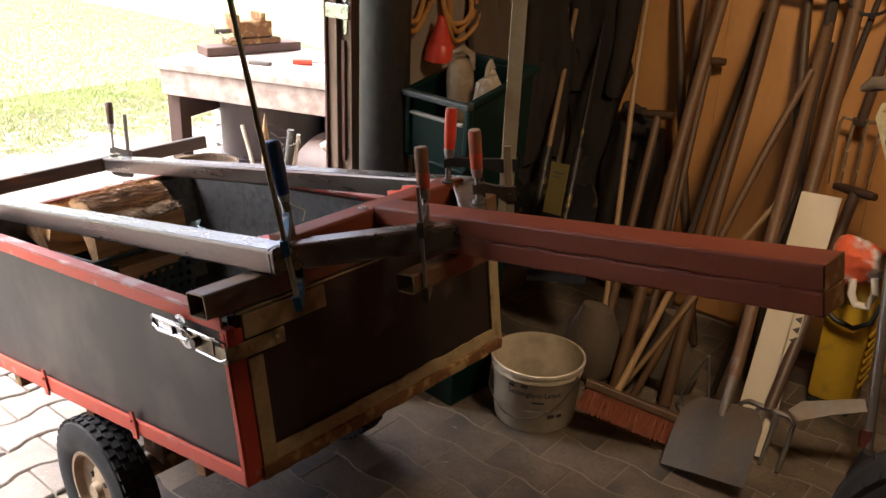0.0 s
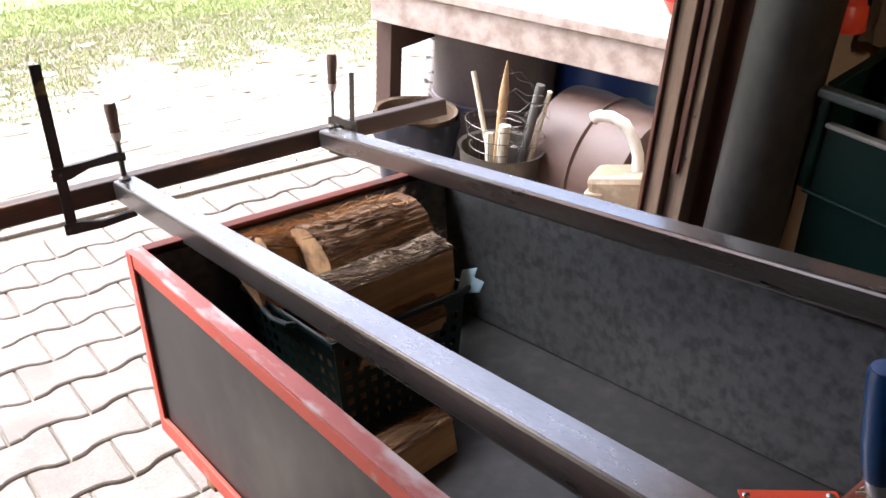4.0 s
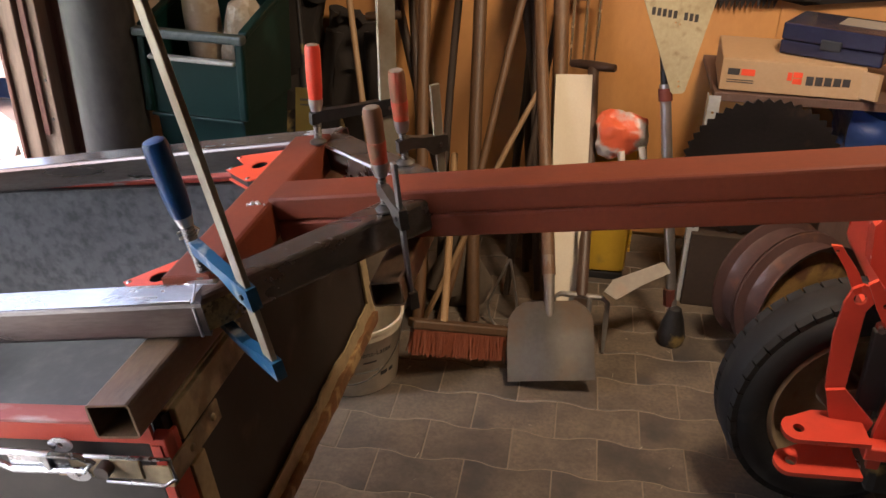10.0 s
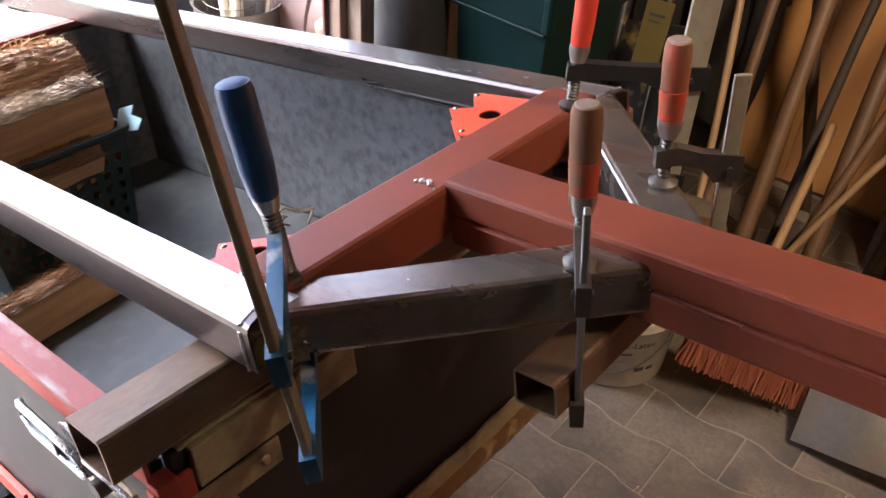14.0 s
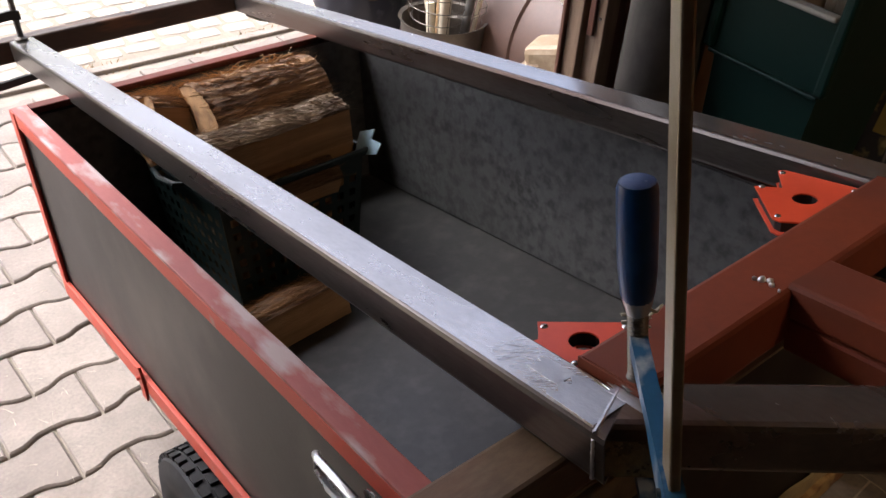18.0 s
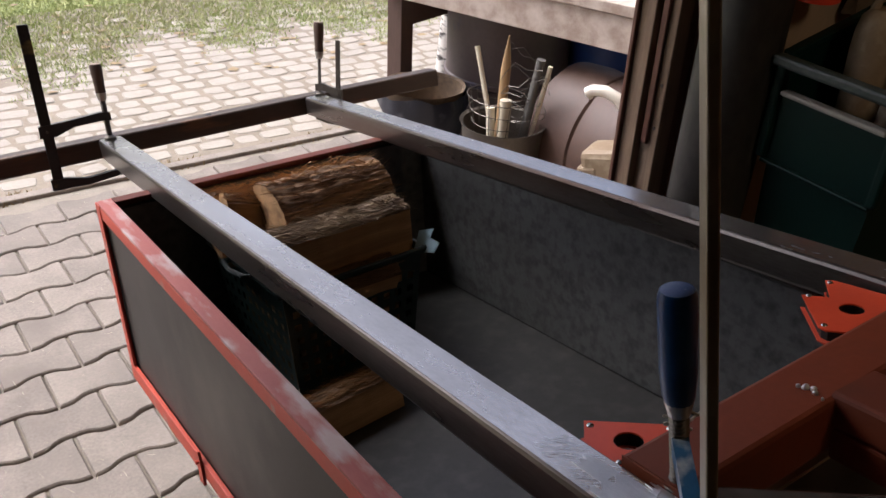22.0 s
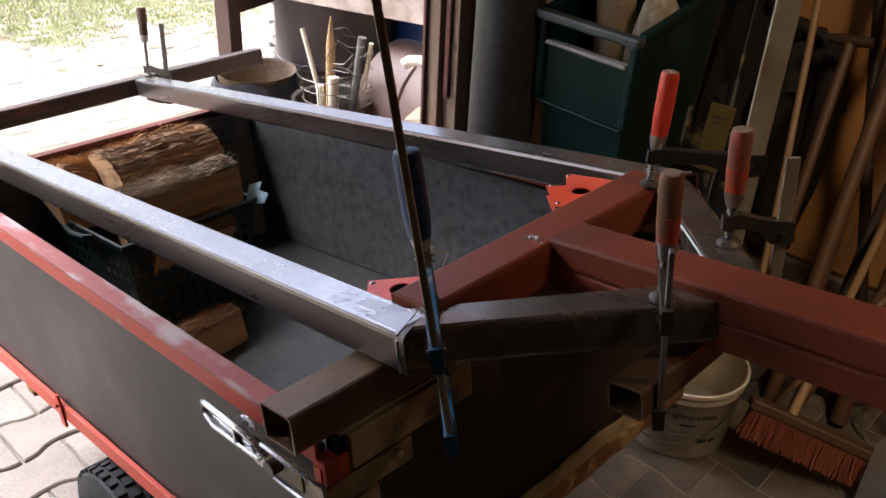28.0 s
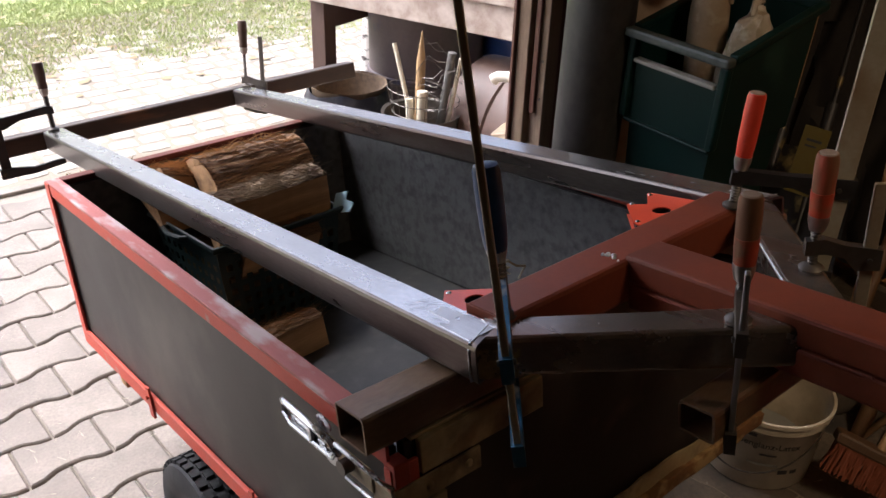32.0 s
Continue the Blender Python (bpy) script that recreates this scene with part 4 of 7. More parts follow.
part("edge_strip", box(-0.001, 0.006, 0.036, 0.070, -BH + 0.02, -0.10, 0.001), M_OLIVE, trailer, "olive metal edge strip")
b = box(-0.002, 0.012, 0.03, BW - 0.01, -BH - 0.004, -BH + 0.026, 0.002)
bmesh.ops.subdivide_edges(b, edges=[e for e in b.edges if e.calc_length() > 0.2], cuts=60)
part("rusty_sill", rough_up(b, 0.0028, 40), M_RUST, trailer, "flaking rusty front sill")
b = box(0.0, 0.004, 0.05, BW - 0.03, -BH + 0.026, -BH + 0.060, 0)
bmesh.ops.subdivide_edges(b, edges=[e for e in b.edges if e.calc_length() > 0.2], cuts=60)
part("torn_edge", rough_up(b, 0.0035, 30, 3), M_OLIVE, trailer, "peeling pale panel edge")
# bracket strap and latch on the near front corner
strap = part("corner_strap", box(0.0035, 0.007, -0.006, 0.125, -0.094, -0.062, 0.001), M_OLIVE, trailer, "dirty riveted metal corner strap")
for y in (0.045, 0.105):
    part("rivet", lathe([(0, 0.004), (0.004, 0.003), (0.006, 0)], 10, m=Matrix.Translation((0.007, y, -0.078)) @ pose(0, 0, 0, 0, 90, 0)), M_OLIVE, strap)
part("upper_strap", box(-0.0045, 0.006, 0.036, 0.235, -0.0585, -0.011, 0.002), M_OLIVE, trailer, "dirty metal angle strip")
part("corner_strap", box(-0.034, 0.0065, -0.0095, -0.0065, -0.094, -0.062, 0.001), M_OLIVE, trailer, "dirty strap folded round the corner")
part("corner_cap", box(-0.014, 0.0085, -0.004, 0.018, -0.058, -0.026, 0.002), M_REDPAINT, trailer, "bright red folded corner cap")
latch = part("latch", box(-0.150, -0.030, -0.012, -0.006, -0.082, -0.052, 0.002), M_OLIVE, trailer, "zinc toggle latch with a dirty base")
lever = sweep([(-0.226, -0.018, -0.040), (-0.215, -0.022, -0.036), (-0.10, -0.022, -0.040), (-0.085, -0.022, -0.050), (-0.10, -0.022, -0.062), (-0.20, -0.022, -0.064), (-0.222, -0.020, -0.056)], 0.0045, 8, closed=True)
box(-0.205, -0.12, -0.020, -0.017, -0.060, -0.043, 0.001, lever)
part("lever", lever, M_ZINC, latch, "bright zinc latch lever")
part("lever_rib", box(-0.150, -0.143, -0.026, -0.0205, -0.064, -0.040, 0.001), M_ZINC, latch)
part("hook_loop", sweep([(-0.095, -0.020, -0.040), (0.0, -0.018, -0.043), (0.013, -0.012, -0.047), (0.013, -0.012, -0.079), (0.0, -0.018, -0.084), (-0.075, -0.020, -0.078)], 0.0028, 8), M_ZINC, latch, "bent wire latch loop")
for zz, xx in ((-0.030, -0.128), (-0.076, -0.118)):
    part("latch_ear", plate([(xx + 0.017 * math.cos(a), zz + 0.011 * math.sin(a)) for a in [2 * math.pi * k / 14 for k in range(14)]], 0.0125, 0.0145, holes=[(xx, zz, 0.004)], m=pose(0, 0, 0, 90, 0, 0)), M_ZINC, latch, "round zinc latch ear")
part("pivot", rod((-0.075, -0.027, -0.062), (-0.075, -0.008, -0.062), 0.010, seg=14), M_GREYIRON, latch)
for x in (-0.424, -0.888):
    part("hinge_lug", plate([(x - 0.010, -BH - 0.012), (x + 0.010, -BH - 0.012), (x + 0.010, -BH + 0.036), (x + 0.006, -BH + 0.056), (x - 0.006, -BH + 0.056), (x - 0.010, -BH + 0.036)], 0.0075, 0.0125, m=pose(0, 0, 0, 90, 0, 0)), M_REDPAINT, trailer, "small red hinge lug")
    part("rivet", rod((x, -0.018, -BH + 0.034), (x, -0.008, -BH + 0.034), 0.004, seg=10), M_REDPAINT, trailer)
for x in (-0.2, -0.7, -1.15):
    part("floor_bearer", box(x - 0.02, x + 0.02, 0.01, BW - 0.01, -BH - 0.05, -BH - 0.007, 0.002), M_RUST, trailer, "rusty cross bearer under the floor")

for ob in trailer.children_recursive:
    for v in ob.data.vertices:
        v.co.z = deepened(v.co.x, v.co.z)

# wheels and axle
def wheel(name_parent, centre, radius, width, rim_r, axis_y=1.0, tread=40, rim_mat=None):
    cx, cy, cz = centre
    mm = Matrix.Translation(centre) @ pose(0, 0, 0, 90, 0, 0)
    w = width / 2
    holder = part("tyre", lathe([(rim_r, -w * 0.75), (rim_r + 0.012, -w * 0.9), (radius - 0.035, -w), (radius - 0.010, -w * 0.86), (radius - 0.004, -w * 0.6), (radius - 0.004, w * 0.6), (radius - 0.010, w * 0.86), (radius - 0.035, w), (rim_r + 0.012, w * 0.9), (rim_r, w * 0.75), (rim_r, -w * 0.75)], 48, m=mm), M_RUBBER, name_parent, "worn black tyre")
    b = bmesh.new()
    for k in range(tread):
        a = 2 * math.pi * k / tread
        for off, zz in ((0.0, -0.62), (0.5, -0.21), (0.0, 0.21), (0.5, 0.62)):
            aa = a + off * 2 * math.pi / tread
            box(-0.0045, 0.004, -math.pi * radius / tread * 0.62, math.pi * radius / tread * 0.62, zz * w - 0.15 * w, zz * w + 0.15 * w, 0, b, mm @ pose(0, 0, 0, 0, 0, math.degrees(aa)) @ Matrix.Translation((radius - 0.003, 0, 0)))
    part("tread", b, M_RUBBER, holder, smooth=False)
    rm = part("rim", lathe([(rim_r + 0.004, w * 0.80), (rim_r - 0.006, w * 0.80), (rim_r - 0.014, w * 0.4), (rim_r * 0.55, w * 0.22), (rim_r * 0.4, w * 0.45), (rim_r * 0.24, w * 0.5), (rim_r * 0.2, w * 0.8), (0, w * 0.8)], 32, m=mm), rim_mat or M_RIM, name_parent, "faded beige steel rim")
    lathe_b = lathe([(rim_r + 0.004, -w * 0.80), (rim_r - 0.006, -w * 0.80), (rim_r - 0.014, -w * 0.4), (0.02, -w * 0.3)], 32, m=mm)
    part("rim_back", lathe_b, rim_mat or M_RIM, name_parent)
    for k in range(4):
        a = math.pi / 4 + k * math.pi / 2
        part("wheel_nut", rod(mm @ Vector((rim_r * 0.42 * math.cos(a), rim_r * 0.42 * math.sin(a), w * 0.4)), mm @ Vector((rim_r * 0.42 * math.cos(a), rim_r * 0.42 * math.sin(a), w * 0.56)), 0.008, seg=6), M_GREYIRON, rm)
    return holder

axle = thing("trailer_axle", "black trailer axle with two pneumatic wheels on the pavers", "wheel axle", Matrix.Translation((-0.60, 0, 0.196)))
wheel(axle, (0, -0.085, 0), 0.196, 0.10, 0.108)
wheel(axle, (0, 0.675, 0), 0.196, 0.10, 0.108)
part("axle_tube", hollow((0, -0.03, 0), (0, 0.62, 0), 0.045, 0.045), M_RUST, axle)
for y in (0.05, 0.54):
    part("axle_bracket", box(-0.05, 0.05, y - 0.006, y + 0.006, 0.02, 0.20, 0.002), M_RUST, axle)

# ---- firewood and crate inside the trailer ----
def log(name, label, m, length, r, arc0, arc1, pith=(0.0, 0.0), seed=1, skin=None):
    """A split log along local y: bark on the arc, split wood on the flat sides and ends."""
    t = thing(name, label, "firewood log", m, "firewood in the trailer")
    steps, ns = 64, 70
    bark, wood = bmesh.new(), bmesh.new()
    rings = []
    for j in range(ns + 1):
        y = length * (j / ns - 0.5)
        ring = []
        for k in range(steps + 1):
            a = radians(arc0 + (arc1 - arc0) * k / steps)
            p = Vector((r * math.cos(a), y, r * math.sin(a)))
            d = noise.noise(p * 14 + Vector((seed, 0, seed))) * 0.06 + noise.noise(Vector((p.x * 110, p.y * 9, p.z * 110)) + Vector((seed, 3, 0))) * 0.032 + noise.noise(Vector((p.x * 260, p.y * 30, p.z * 260)) + Vector((seed, 9, 0))) * 0.040
            ring.append(p * (1 + d) - Vector((0, y * d, 0)))
        rings.append(ring)
    core = []
    for j in range(ns + 1):
        y = length * (j / ns - 0.5)
        w = noise.noise(Vector((seed, y * 9, 1))) * 0.012
        core.append(Vector((pith[0] + w, y, pith[1] + w * 0.6)))
    bv = [[bark.verts.new(p) for p in ring] for ring in rings]
    for j in range(ns):
        for k in range(steps):
            bark.faces.new((bv[j][k], bv[j][k + 1], bv[j + 1][k + 1], bv[j + 1][k]))
    wv = [[wood.verts.new(p * 0.985) for p in ring] for ring in rings]
    cv = [wood.verts.new(p) for p in core]
    for j in range(ns):
        wood.faces.new((wv[j][0], wv[j + 1][0], cv[j + 1], cv[j]))
        wood.faces.new((wv[j][-1], wv[j + 1][-1], cv[j + 1], cv[j]))
    for j in (0, ns):
        for k in range(steps):
            wood.faces.new((wv[j][k], wv[j][k + 1], cv[j]))
    part("bark", bark, skin or M_BARK, t, "rough flaky bark")
    part("split_face", wood, M_SPLIT, t, "pale split wood", smooth=False)
    fib = bmesh.new()
    for k in range(1100):
        ring = random.choice(rings)
        p = random.choice(ring)
        d = (Vector((p.x, 0, p.z)).normalized() * random.uniform(0.05, 0.5) + Vector((random.uniform(-0.4, 0.4), random.choice((-1, 1)), random.uniform(-0.3, 0.3)))).normalized() * random.uniform(0.012, 0.045)
        s = d.orthogonal().normalized() * random.choice((0.0006, 0.0009, 0.0014))
        fib.faces.new([fib.verts.new(q) for q in (p - s, p + s, p + d)])
    tagged(part("bark_fibre", fib, skin or M_SPLIT, t, "loose bark fibres", smooth=False), kind="stuff")
    return t

# a holed green plastic crate under the logs
crate_top = BOX.inverted() @ WOODPILE @ Vector((-1.12, 0.375, -0.105))
floor_z = deepened(crate_top.x, -BH + 0.030)
crate = thing("laundry_crate", "green plastic holed crate full of firewood in the trailer", "crate", BOX @ pose(crate_top.x, crate_top.y, floor_z, 0, 0, 2))
cw, cd, ch = 0.160, 0.158, crate_top.z - floor_z
for side, (nx, ny) in enumerate(((1, 0), (-1, 0), (0, 1), (0, -1))):
    half = cd if nx else cw
    mm = Matrix(((-ny, 0, nx, nx * cw), (nx, 0, ny, ny * cd), (0, 1, 0, 0), (0, 0, 0, 1)))
    cols, rows_ = (10, 8)
    b = bmesh.new()
    xs = [-half + 2 * half * i / (2 * cols + 1) for i in range(2 * cols + 2)]
    zs = [ch * j / (2 * rows_ + 1) for j in range(2 * rows_ + 2)]
    grid = [[b.verts.new(mm @ Vector((x * (0.86 + 0.14 * z / ch), z, -0.02 * (1 - z / ch)))) for z in zs] for x in xs]
    for i in range(len(xs) - 1):
        for j in range(len(zs) - 1):
            if not (i % 2 == 1 and j % 2 == 1 and 1 < j < len(zs) - 3):
                b.faces.new((grid[i][j], grid[i + 1][j], grid[i + 1][j + 1], grid[i][j + 1]))
    part("holed_side", b, M_GREEN, crate, "holed green plastic side", smooth=False)
part("crate_base", box(-cw * 0.84, cw * 0.84, -cd * 0.84, cd * 0.84, 0.0, 0.005, 0.001), M_GREEN, crate)
part("crate_rim", sweep([(cw + 0.006, -cd - 0.006, ch), (cw + 0.006, cd + 0.006, ch), (-cw - 0.006, cd + 0.006, ch), (-cw - 0.006, -cd - 0.006, ch)], 0.008, 8, closed=True), M_GREEN, crate, "thick green crate rim")
for y in (-cd - 0.012, cd + 0.012):
    s = 1 if y > 0 else -1
    part("crate_handle", sweep([(0.05, y, ch + 0.002), (0.045, y + 0.014 * s, ch + 0.004), (0, y + 0.022 * s, ch + 0.004), (-0.045, y + 0.014 * s, ch + 0.004), (-0.05, y, ch + 0.002)], 0.006, 8), M_CREAM if s > 0 else M_GREEN, crate, "pale crate handle" if s > 0 else "green crate handle")
# Bark-coloured block added to darken the crate's inside like shade.
b = box(-0.12, 0.12, -0.125, 0.125, 0.01, 0.19, 0.01)
part("log_mass", b, M_BARK, crate, "dark block standing in for the shade inside the crate")
zt = -0.105
log("split_log", "split firewood log with shaggy brown bark on the crate", WOODPILE @ pose(-1.150, 0.418, zt + 0.062, 0, 0, 3), 0.262, 0.085, -25, 128, (0.0, -0.045), 1)
log("split_log", "split firewood log with flaky pale bark on the crate", WOODPILE @ pose(-1.035, 0.385, zt - 0.004, 0, 6, 4), 0.30, 0.095, 64, 108, (0.058, -0.080), 5, M_BARKPALE)
log("split_log", "wedge-shaped split firewood log on the crate", WOODPILE @ pose(-1.235, 0.352, zt + 0.030, 0, 0, 1), 0.31, 0.088, 92, 170, (0.060, -0.050), 9)
log("split_log", "split firewood log sticking up in the crate", WOODPILE @ pose(-1.235, 0.44, zt + 0.055, 0, 14, 8), 0.33, 0.06, 20, 150, (0.0, -0.04), 12)
log("split_log", "split firewood log lying on the trailer floor", BOX @ pose(-0.83, 0.245, deepened(-0.83, -BH + 0.030) + 0.024, 0, -6, 6), 0.25, 0.056, 52, 186, (0.034, -0.026), 15)

log("split_log", "small split firewood piece under the pale log", WOODPILE @ pose(-0.992, 0.375, zt - 0.050, 0, 4, 2), 0.20, 0.050, 20, 110, (0.02, -0.040), 21)
part("torn_rim", rough_up(plate([(0, 0), (0.045, 0.006), (0.052, 0.030), (0.030, 0.036), (0.036, 0.055), (0.006, 0.048)], 0, 0.004, m=Matrix.Translation((cw - 0.012, cd - 0.010, ch - 0.012)) @ pose(0, 0, 0, 60, 0, 30)), 0.004, 40, 3), M_TORN, crate, "torn pale blue plastic rim piece")

log("split_log", "pale split firewood piece leaning at the end of the pile", WOODPILE @ pose(-1.205, 0.285, zt + 0.052, -14, 8, -6), 0.15, 0.060, 60, 200, (0.040, -0.030), 27)

curls = bmesh.new()
for k in range(9):
    c, a0 = Vector((-1.19 + 0.05 * random.random(), 0.36 + 0.12 * random.random(), zt + 0.145)), random.uniform(0, 6.28)
    r_ = random.uniform(0.012, 0.03)
    sweep([c + Vector((r_ * math.cos(a0 + 0.5 * j) * 0.7, r_ * math.sin(a0 + 0.5 * j) + 0.006 * j, 0.012 * math.sin(a0 + 0.8 * j) + 0.004)) for j in range(7)], 0.0012, 5, bm=curls)
curl_ob = solo("bark_curls", curls, M_SPLIT, "loose yellow bark curls on the firewood", "bark curls", WOODPILE)
tagged(curl_ob, "loose yellow bark curls on the firewood", "bark curls", kind="stuff")

# ---- doorway: door edge, post, pipe, bin ----
post = thing("door_post", "red-brown wooden door post with a weathered door edge", "door post", Matrix.Translation((-0.037, 0.095, 0)))
part("post_core", box(-0.885, -0.800, 0.985, 1.058, 0.0, 2.045, 0.004), M_POST, post, "red-brown post")
part("door_board", box(-0.935, -0.893, 0.895, 0.935, 0.02, 2.04, 0.003), M_POSTPALE, post, "grey weathered door board")
part("door_board", box(-0.893, -0.845, 0.915, 0.958, 0.02, 2.04, 0.003), M_POSTPALE, post, "brown weathered door board")
part("door_edge", box(-0.945, -0.935, 0.885, 0.94, 0.02, 2.04, 0.002), M_POST, post, "dark outer door edge")
part("door_board", box(-0.93, -0.85, 0.958, 0.985, 0.02, 2.04, 0.002), M_POST, post, "red-brown inner board")
part("slot", box(-0.884, -0.868, 0.905, 0.914, 0.78, 1.18, 0.002), M_POST, post, "dark routed slot")
part("strike_plate", box(-0.878, -0.862, 0.911, 0.9145, 1.20, 1.34, 0.001), M_ZINC, post, "steel strike plate")
for z in (0.82, 0.92):
    part("screw", rod((-0.858, 0.913, z), (-0.858, 0.9165, z), 0.004, seg=8), M_GREYIRON, post)
part("filler_board", box(-0.925, -0.852, 0.9365, 0.9575, 0.02, 2.04, 0.002), M_POSTPALE, post, "pale inner door board")
part("door_hinge", box(-0.92, -0.812, 0.872, 0.884, 1.252, 1.298, 0.002), M_ZINC, post, "zinc steel strap hinge")

prof = [(0.078, 0.0), (0.080, 0.02), (0.077, 0.4), (0.080, 0.8), (0.078, 1.2), (0.081, 1.75), (0.074, 1.75), (0.074, 0.0)]
solo("fibre_pipe", rough_up(lathe(prof, 36), 0.004, 6), M_PIPE, "tall grey fibre pipe leaning beside the door post", "pipe", pose(-0.716, 0.99, 0.006, 0, 0.5, 0))

BIN = pose(-0.372, 0.985, 0, 0, 1.2, -2)
bin_ob = thing("wheelie_bin", "open dark green plastic bin holding two canisters", "bin", BIN)
W_, D_, SL = 0.274, 0.305, 0.25
def bin_ring(b, ins, z, slope):
    return [b.verts.new((x, y, z + slope * y)) for x, y in ((-W_ + ins, ins), (-ins, ins), (-ins, D_ - ins), (-W_ + ins, D_ - ins))]
b = bmesh.new()
levels = [(0.0, 0.055, 0), (0.855, 0.030, 0), (0.86, 0.014, 0), (1.0, 0.010, SL), (1.056, 0.010, SL), (1.056, 0.017, SL), (1.0, 0.017, SL), (0.865, 0.022, 0), (0.02, 0.060, 0)]
rings = [bin_ring(b, ins, z, sl) for z, ins, sl in levels]
for n_, (a, c) in enumerate(zip(rings, rings[1:])):
    for k in range(4):
        if k or n_ not in (3, 4, 5):
            b.faces.new((a[k], a[(k + 1) % 4], c[(k + 1) % 4], c[k]))
b.faces.new(rings[0]), b.faces.new(rings[-1])
b.faces.new((rings[3][0], rings[3][1], rings[6][1], rings[6][0]))
FLAT.add(id(b))
part("bin_body", b, M_BINGREEN, bin_ob, "dark green bin body")
part("bin_rim", box(-W_ - 0.002, 0.002, -0.014, 0.016, 1.047, 1.068, 0.006), M_BINLIP, bin_ob, "dusty grey-green front rim")
for x0, x1 in ((-W_ - 0.002, -W_ + 0.020), (-0.020, 0.002)):
    xm = (x0 + x1) / 2
    part("bin_rim", box(0, D_ + 0.004, -0.011, 0.011, -0.010, 0.008, 0.004, None, axis_matrix((xm, 0.0165, 1.060 + SL * 0.0165), (xm, D_, 1.060 + SL * D_))), M_BINGREEN, bin_ob, "dark green bin rim")
part("bin_rim", box(-W_, 0, D_ - 0.006, D_ + 0.016, 1.050 + SL * D_, 1.070 + SL * D_, 0.004), M_BINGREEN, bin_ob, "dark green rear rim")
part("slot_lip", box(-W_ + 0.027, -0.027, -0.004, 0.020, 0.994, 1.004, 0.004), M_JERRY, bin_ob, "dusty pale lip under the open grip slot")
for x in (-W_ + 0.003, -0.025):
    part("corner_rib", box(x, x + 0.022, -0.001, 0.020, 0.862, 1.047, 0.006), M_BINGREEN, bin_ob)
part("ledge", box(-W_ + 0.016, -0.016, 0.004, 0.016, 0.852, 0.861, 0.003), M_BINGREEN, bin_ob)
def canister(label, m, h, r, mat_):
    t = thing("canister", label, "canister", m, "canisters in the bin")
    part("body", lathe([(0, 0), (r * 0.95, 0), (r, 0.015), (r, h * 0.78), (r * 0.95, h * 0.88), (r * 0.8, h * 0.96), (r * 0.45, h), (0, h)], 20), mat_, t)
    part("carry_loop", sweep([(r * 0.85, 0, h * 0.9), (r * 0.9, 0, h * 1.03), (r * 0.3, 0, h * 1.08), (-r * 0.3, 0, h * 1.05), (-r * 0.4, 0, h * 0.96)], 0.011, 8), mat_, t)
canister("cream plastic canister standing in the green bin", Matrix.Translation((-0.515, 1.155, 0.81)) @ pose(0, 0, 0, 3, -3, 30), 0.355, 0.044, M_JUG)
bundle = thing("wrapped_bundle", "crinkled dusty white plastic bundle standing in the green bin", "bundle", Matrix.Translation((-0.440, 1.150, 0.79)) @ pose(0, 0, 0, 4, 0, 100))
part("body", rough_up(rough_up(lathe([(0, 0), (0.044, 0), (0.050, 0.02), (0.047, 0.10), (0.050, 0.20), (0.046, 0.27), (0.036, 0.31), (0.018, 0.335), (0, 0.345)], 64), 0.014, 30, 3), 0.009, 85, 5), M_BUNDLE, bundle)
part("knotted_end", rough_up(sweep([(0.008, 0, 0.325), (0.022, 0.006, 0.352), (0.012, 0.012, 0.372), (-0.012, 0.006, 0.358), (-0.02, 0, 0.33)], 0.008, 8), 0.004, 60, 2), M_BUNDLE, bundle)
solo("bin_filling", rough_up(box(-W_ + 0.06, -0.06, 0.06, D_ - 0.06, 0.08, 0.80, 0.02), 0.006, 9), M_BARK, "dark rubbish filling in the bin", "rubbish", BIN)
# shovels and tools behind the bin
def blade_tool(label, foot, top, width, length, metal, handle, grip_t=False, r=0.016, angle=0, blade_tilt=0.0):
    """A tool leaning on the wall: blade at its foot, shaft to its top."""
    m = axis_matrix(foot, top, (0, -1, 0.3))
    t = thing("shovel", label, "shovel", m)
    n_ = 14
    b = bmesh.new()
    rows_ = []
    for i in range(n_ + 1):
        u = i / n_
        w = width * (0.5 if u < 0.7 else 0.5 * math.sqrt(max(0.0, 1 - ((u - 0.7) / 0.36) ** 2 * 0.9)))
        row = []
        for j in range(7):
            v = j / 6 * 2 - 1
            row.append(b.verts.new((u * length, v * w, -0.035 * (v * v) * 0.8 + 0.012 * math.sin(u * 3) - blade_tilt * (1 - u) * length + 0.02 * max(0, abs(v) - 0.8) * 5)))
        rows_.append(row)
    for i in range(n_):
        for j in range(6):
            b.faces.new((rows_[i][j], rows_[i + 1][j], rows_[i + 1][j + 1], rows_[i][j + 1]))
    bmesh.ops.solidify(b, geom=b.faces[:], thickness=0.003)
    part("blade", b, metal, t)
    part("blade_socket", rod((length * 0.22, 0, 0.004 - blade_tilt * 0.78 * length * 0.2), (length + 0.14, 0, 0.004), 0.007, 0.021, 14), metal, t)
    L = (Vector(top) - Vector(foot)).length
    part("shaft", rod((length + 0.08, 0, 0.004), (L, 0, 0.0), r, r * 0.92, 12), handle, t)
    if grip_t:
        part("t_grip", rod((L, -0.058, 0), (L, 0.058, 0), 0.017, 0.016, 12), handle, t)
    return t
blade_tool("worn steel sand shovel with a long wooden shaft", (0.400, 1.288, 0.004), (0.160, 2.335, 1.324), 0.258, 0.245, M_SHOVEL, M_TOOLWOOD, r=0.021, blade_tilt=-0.28)
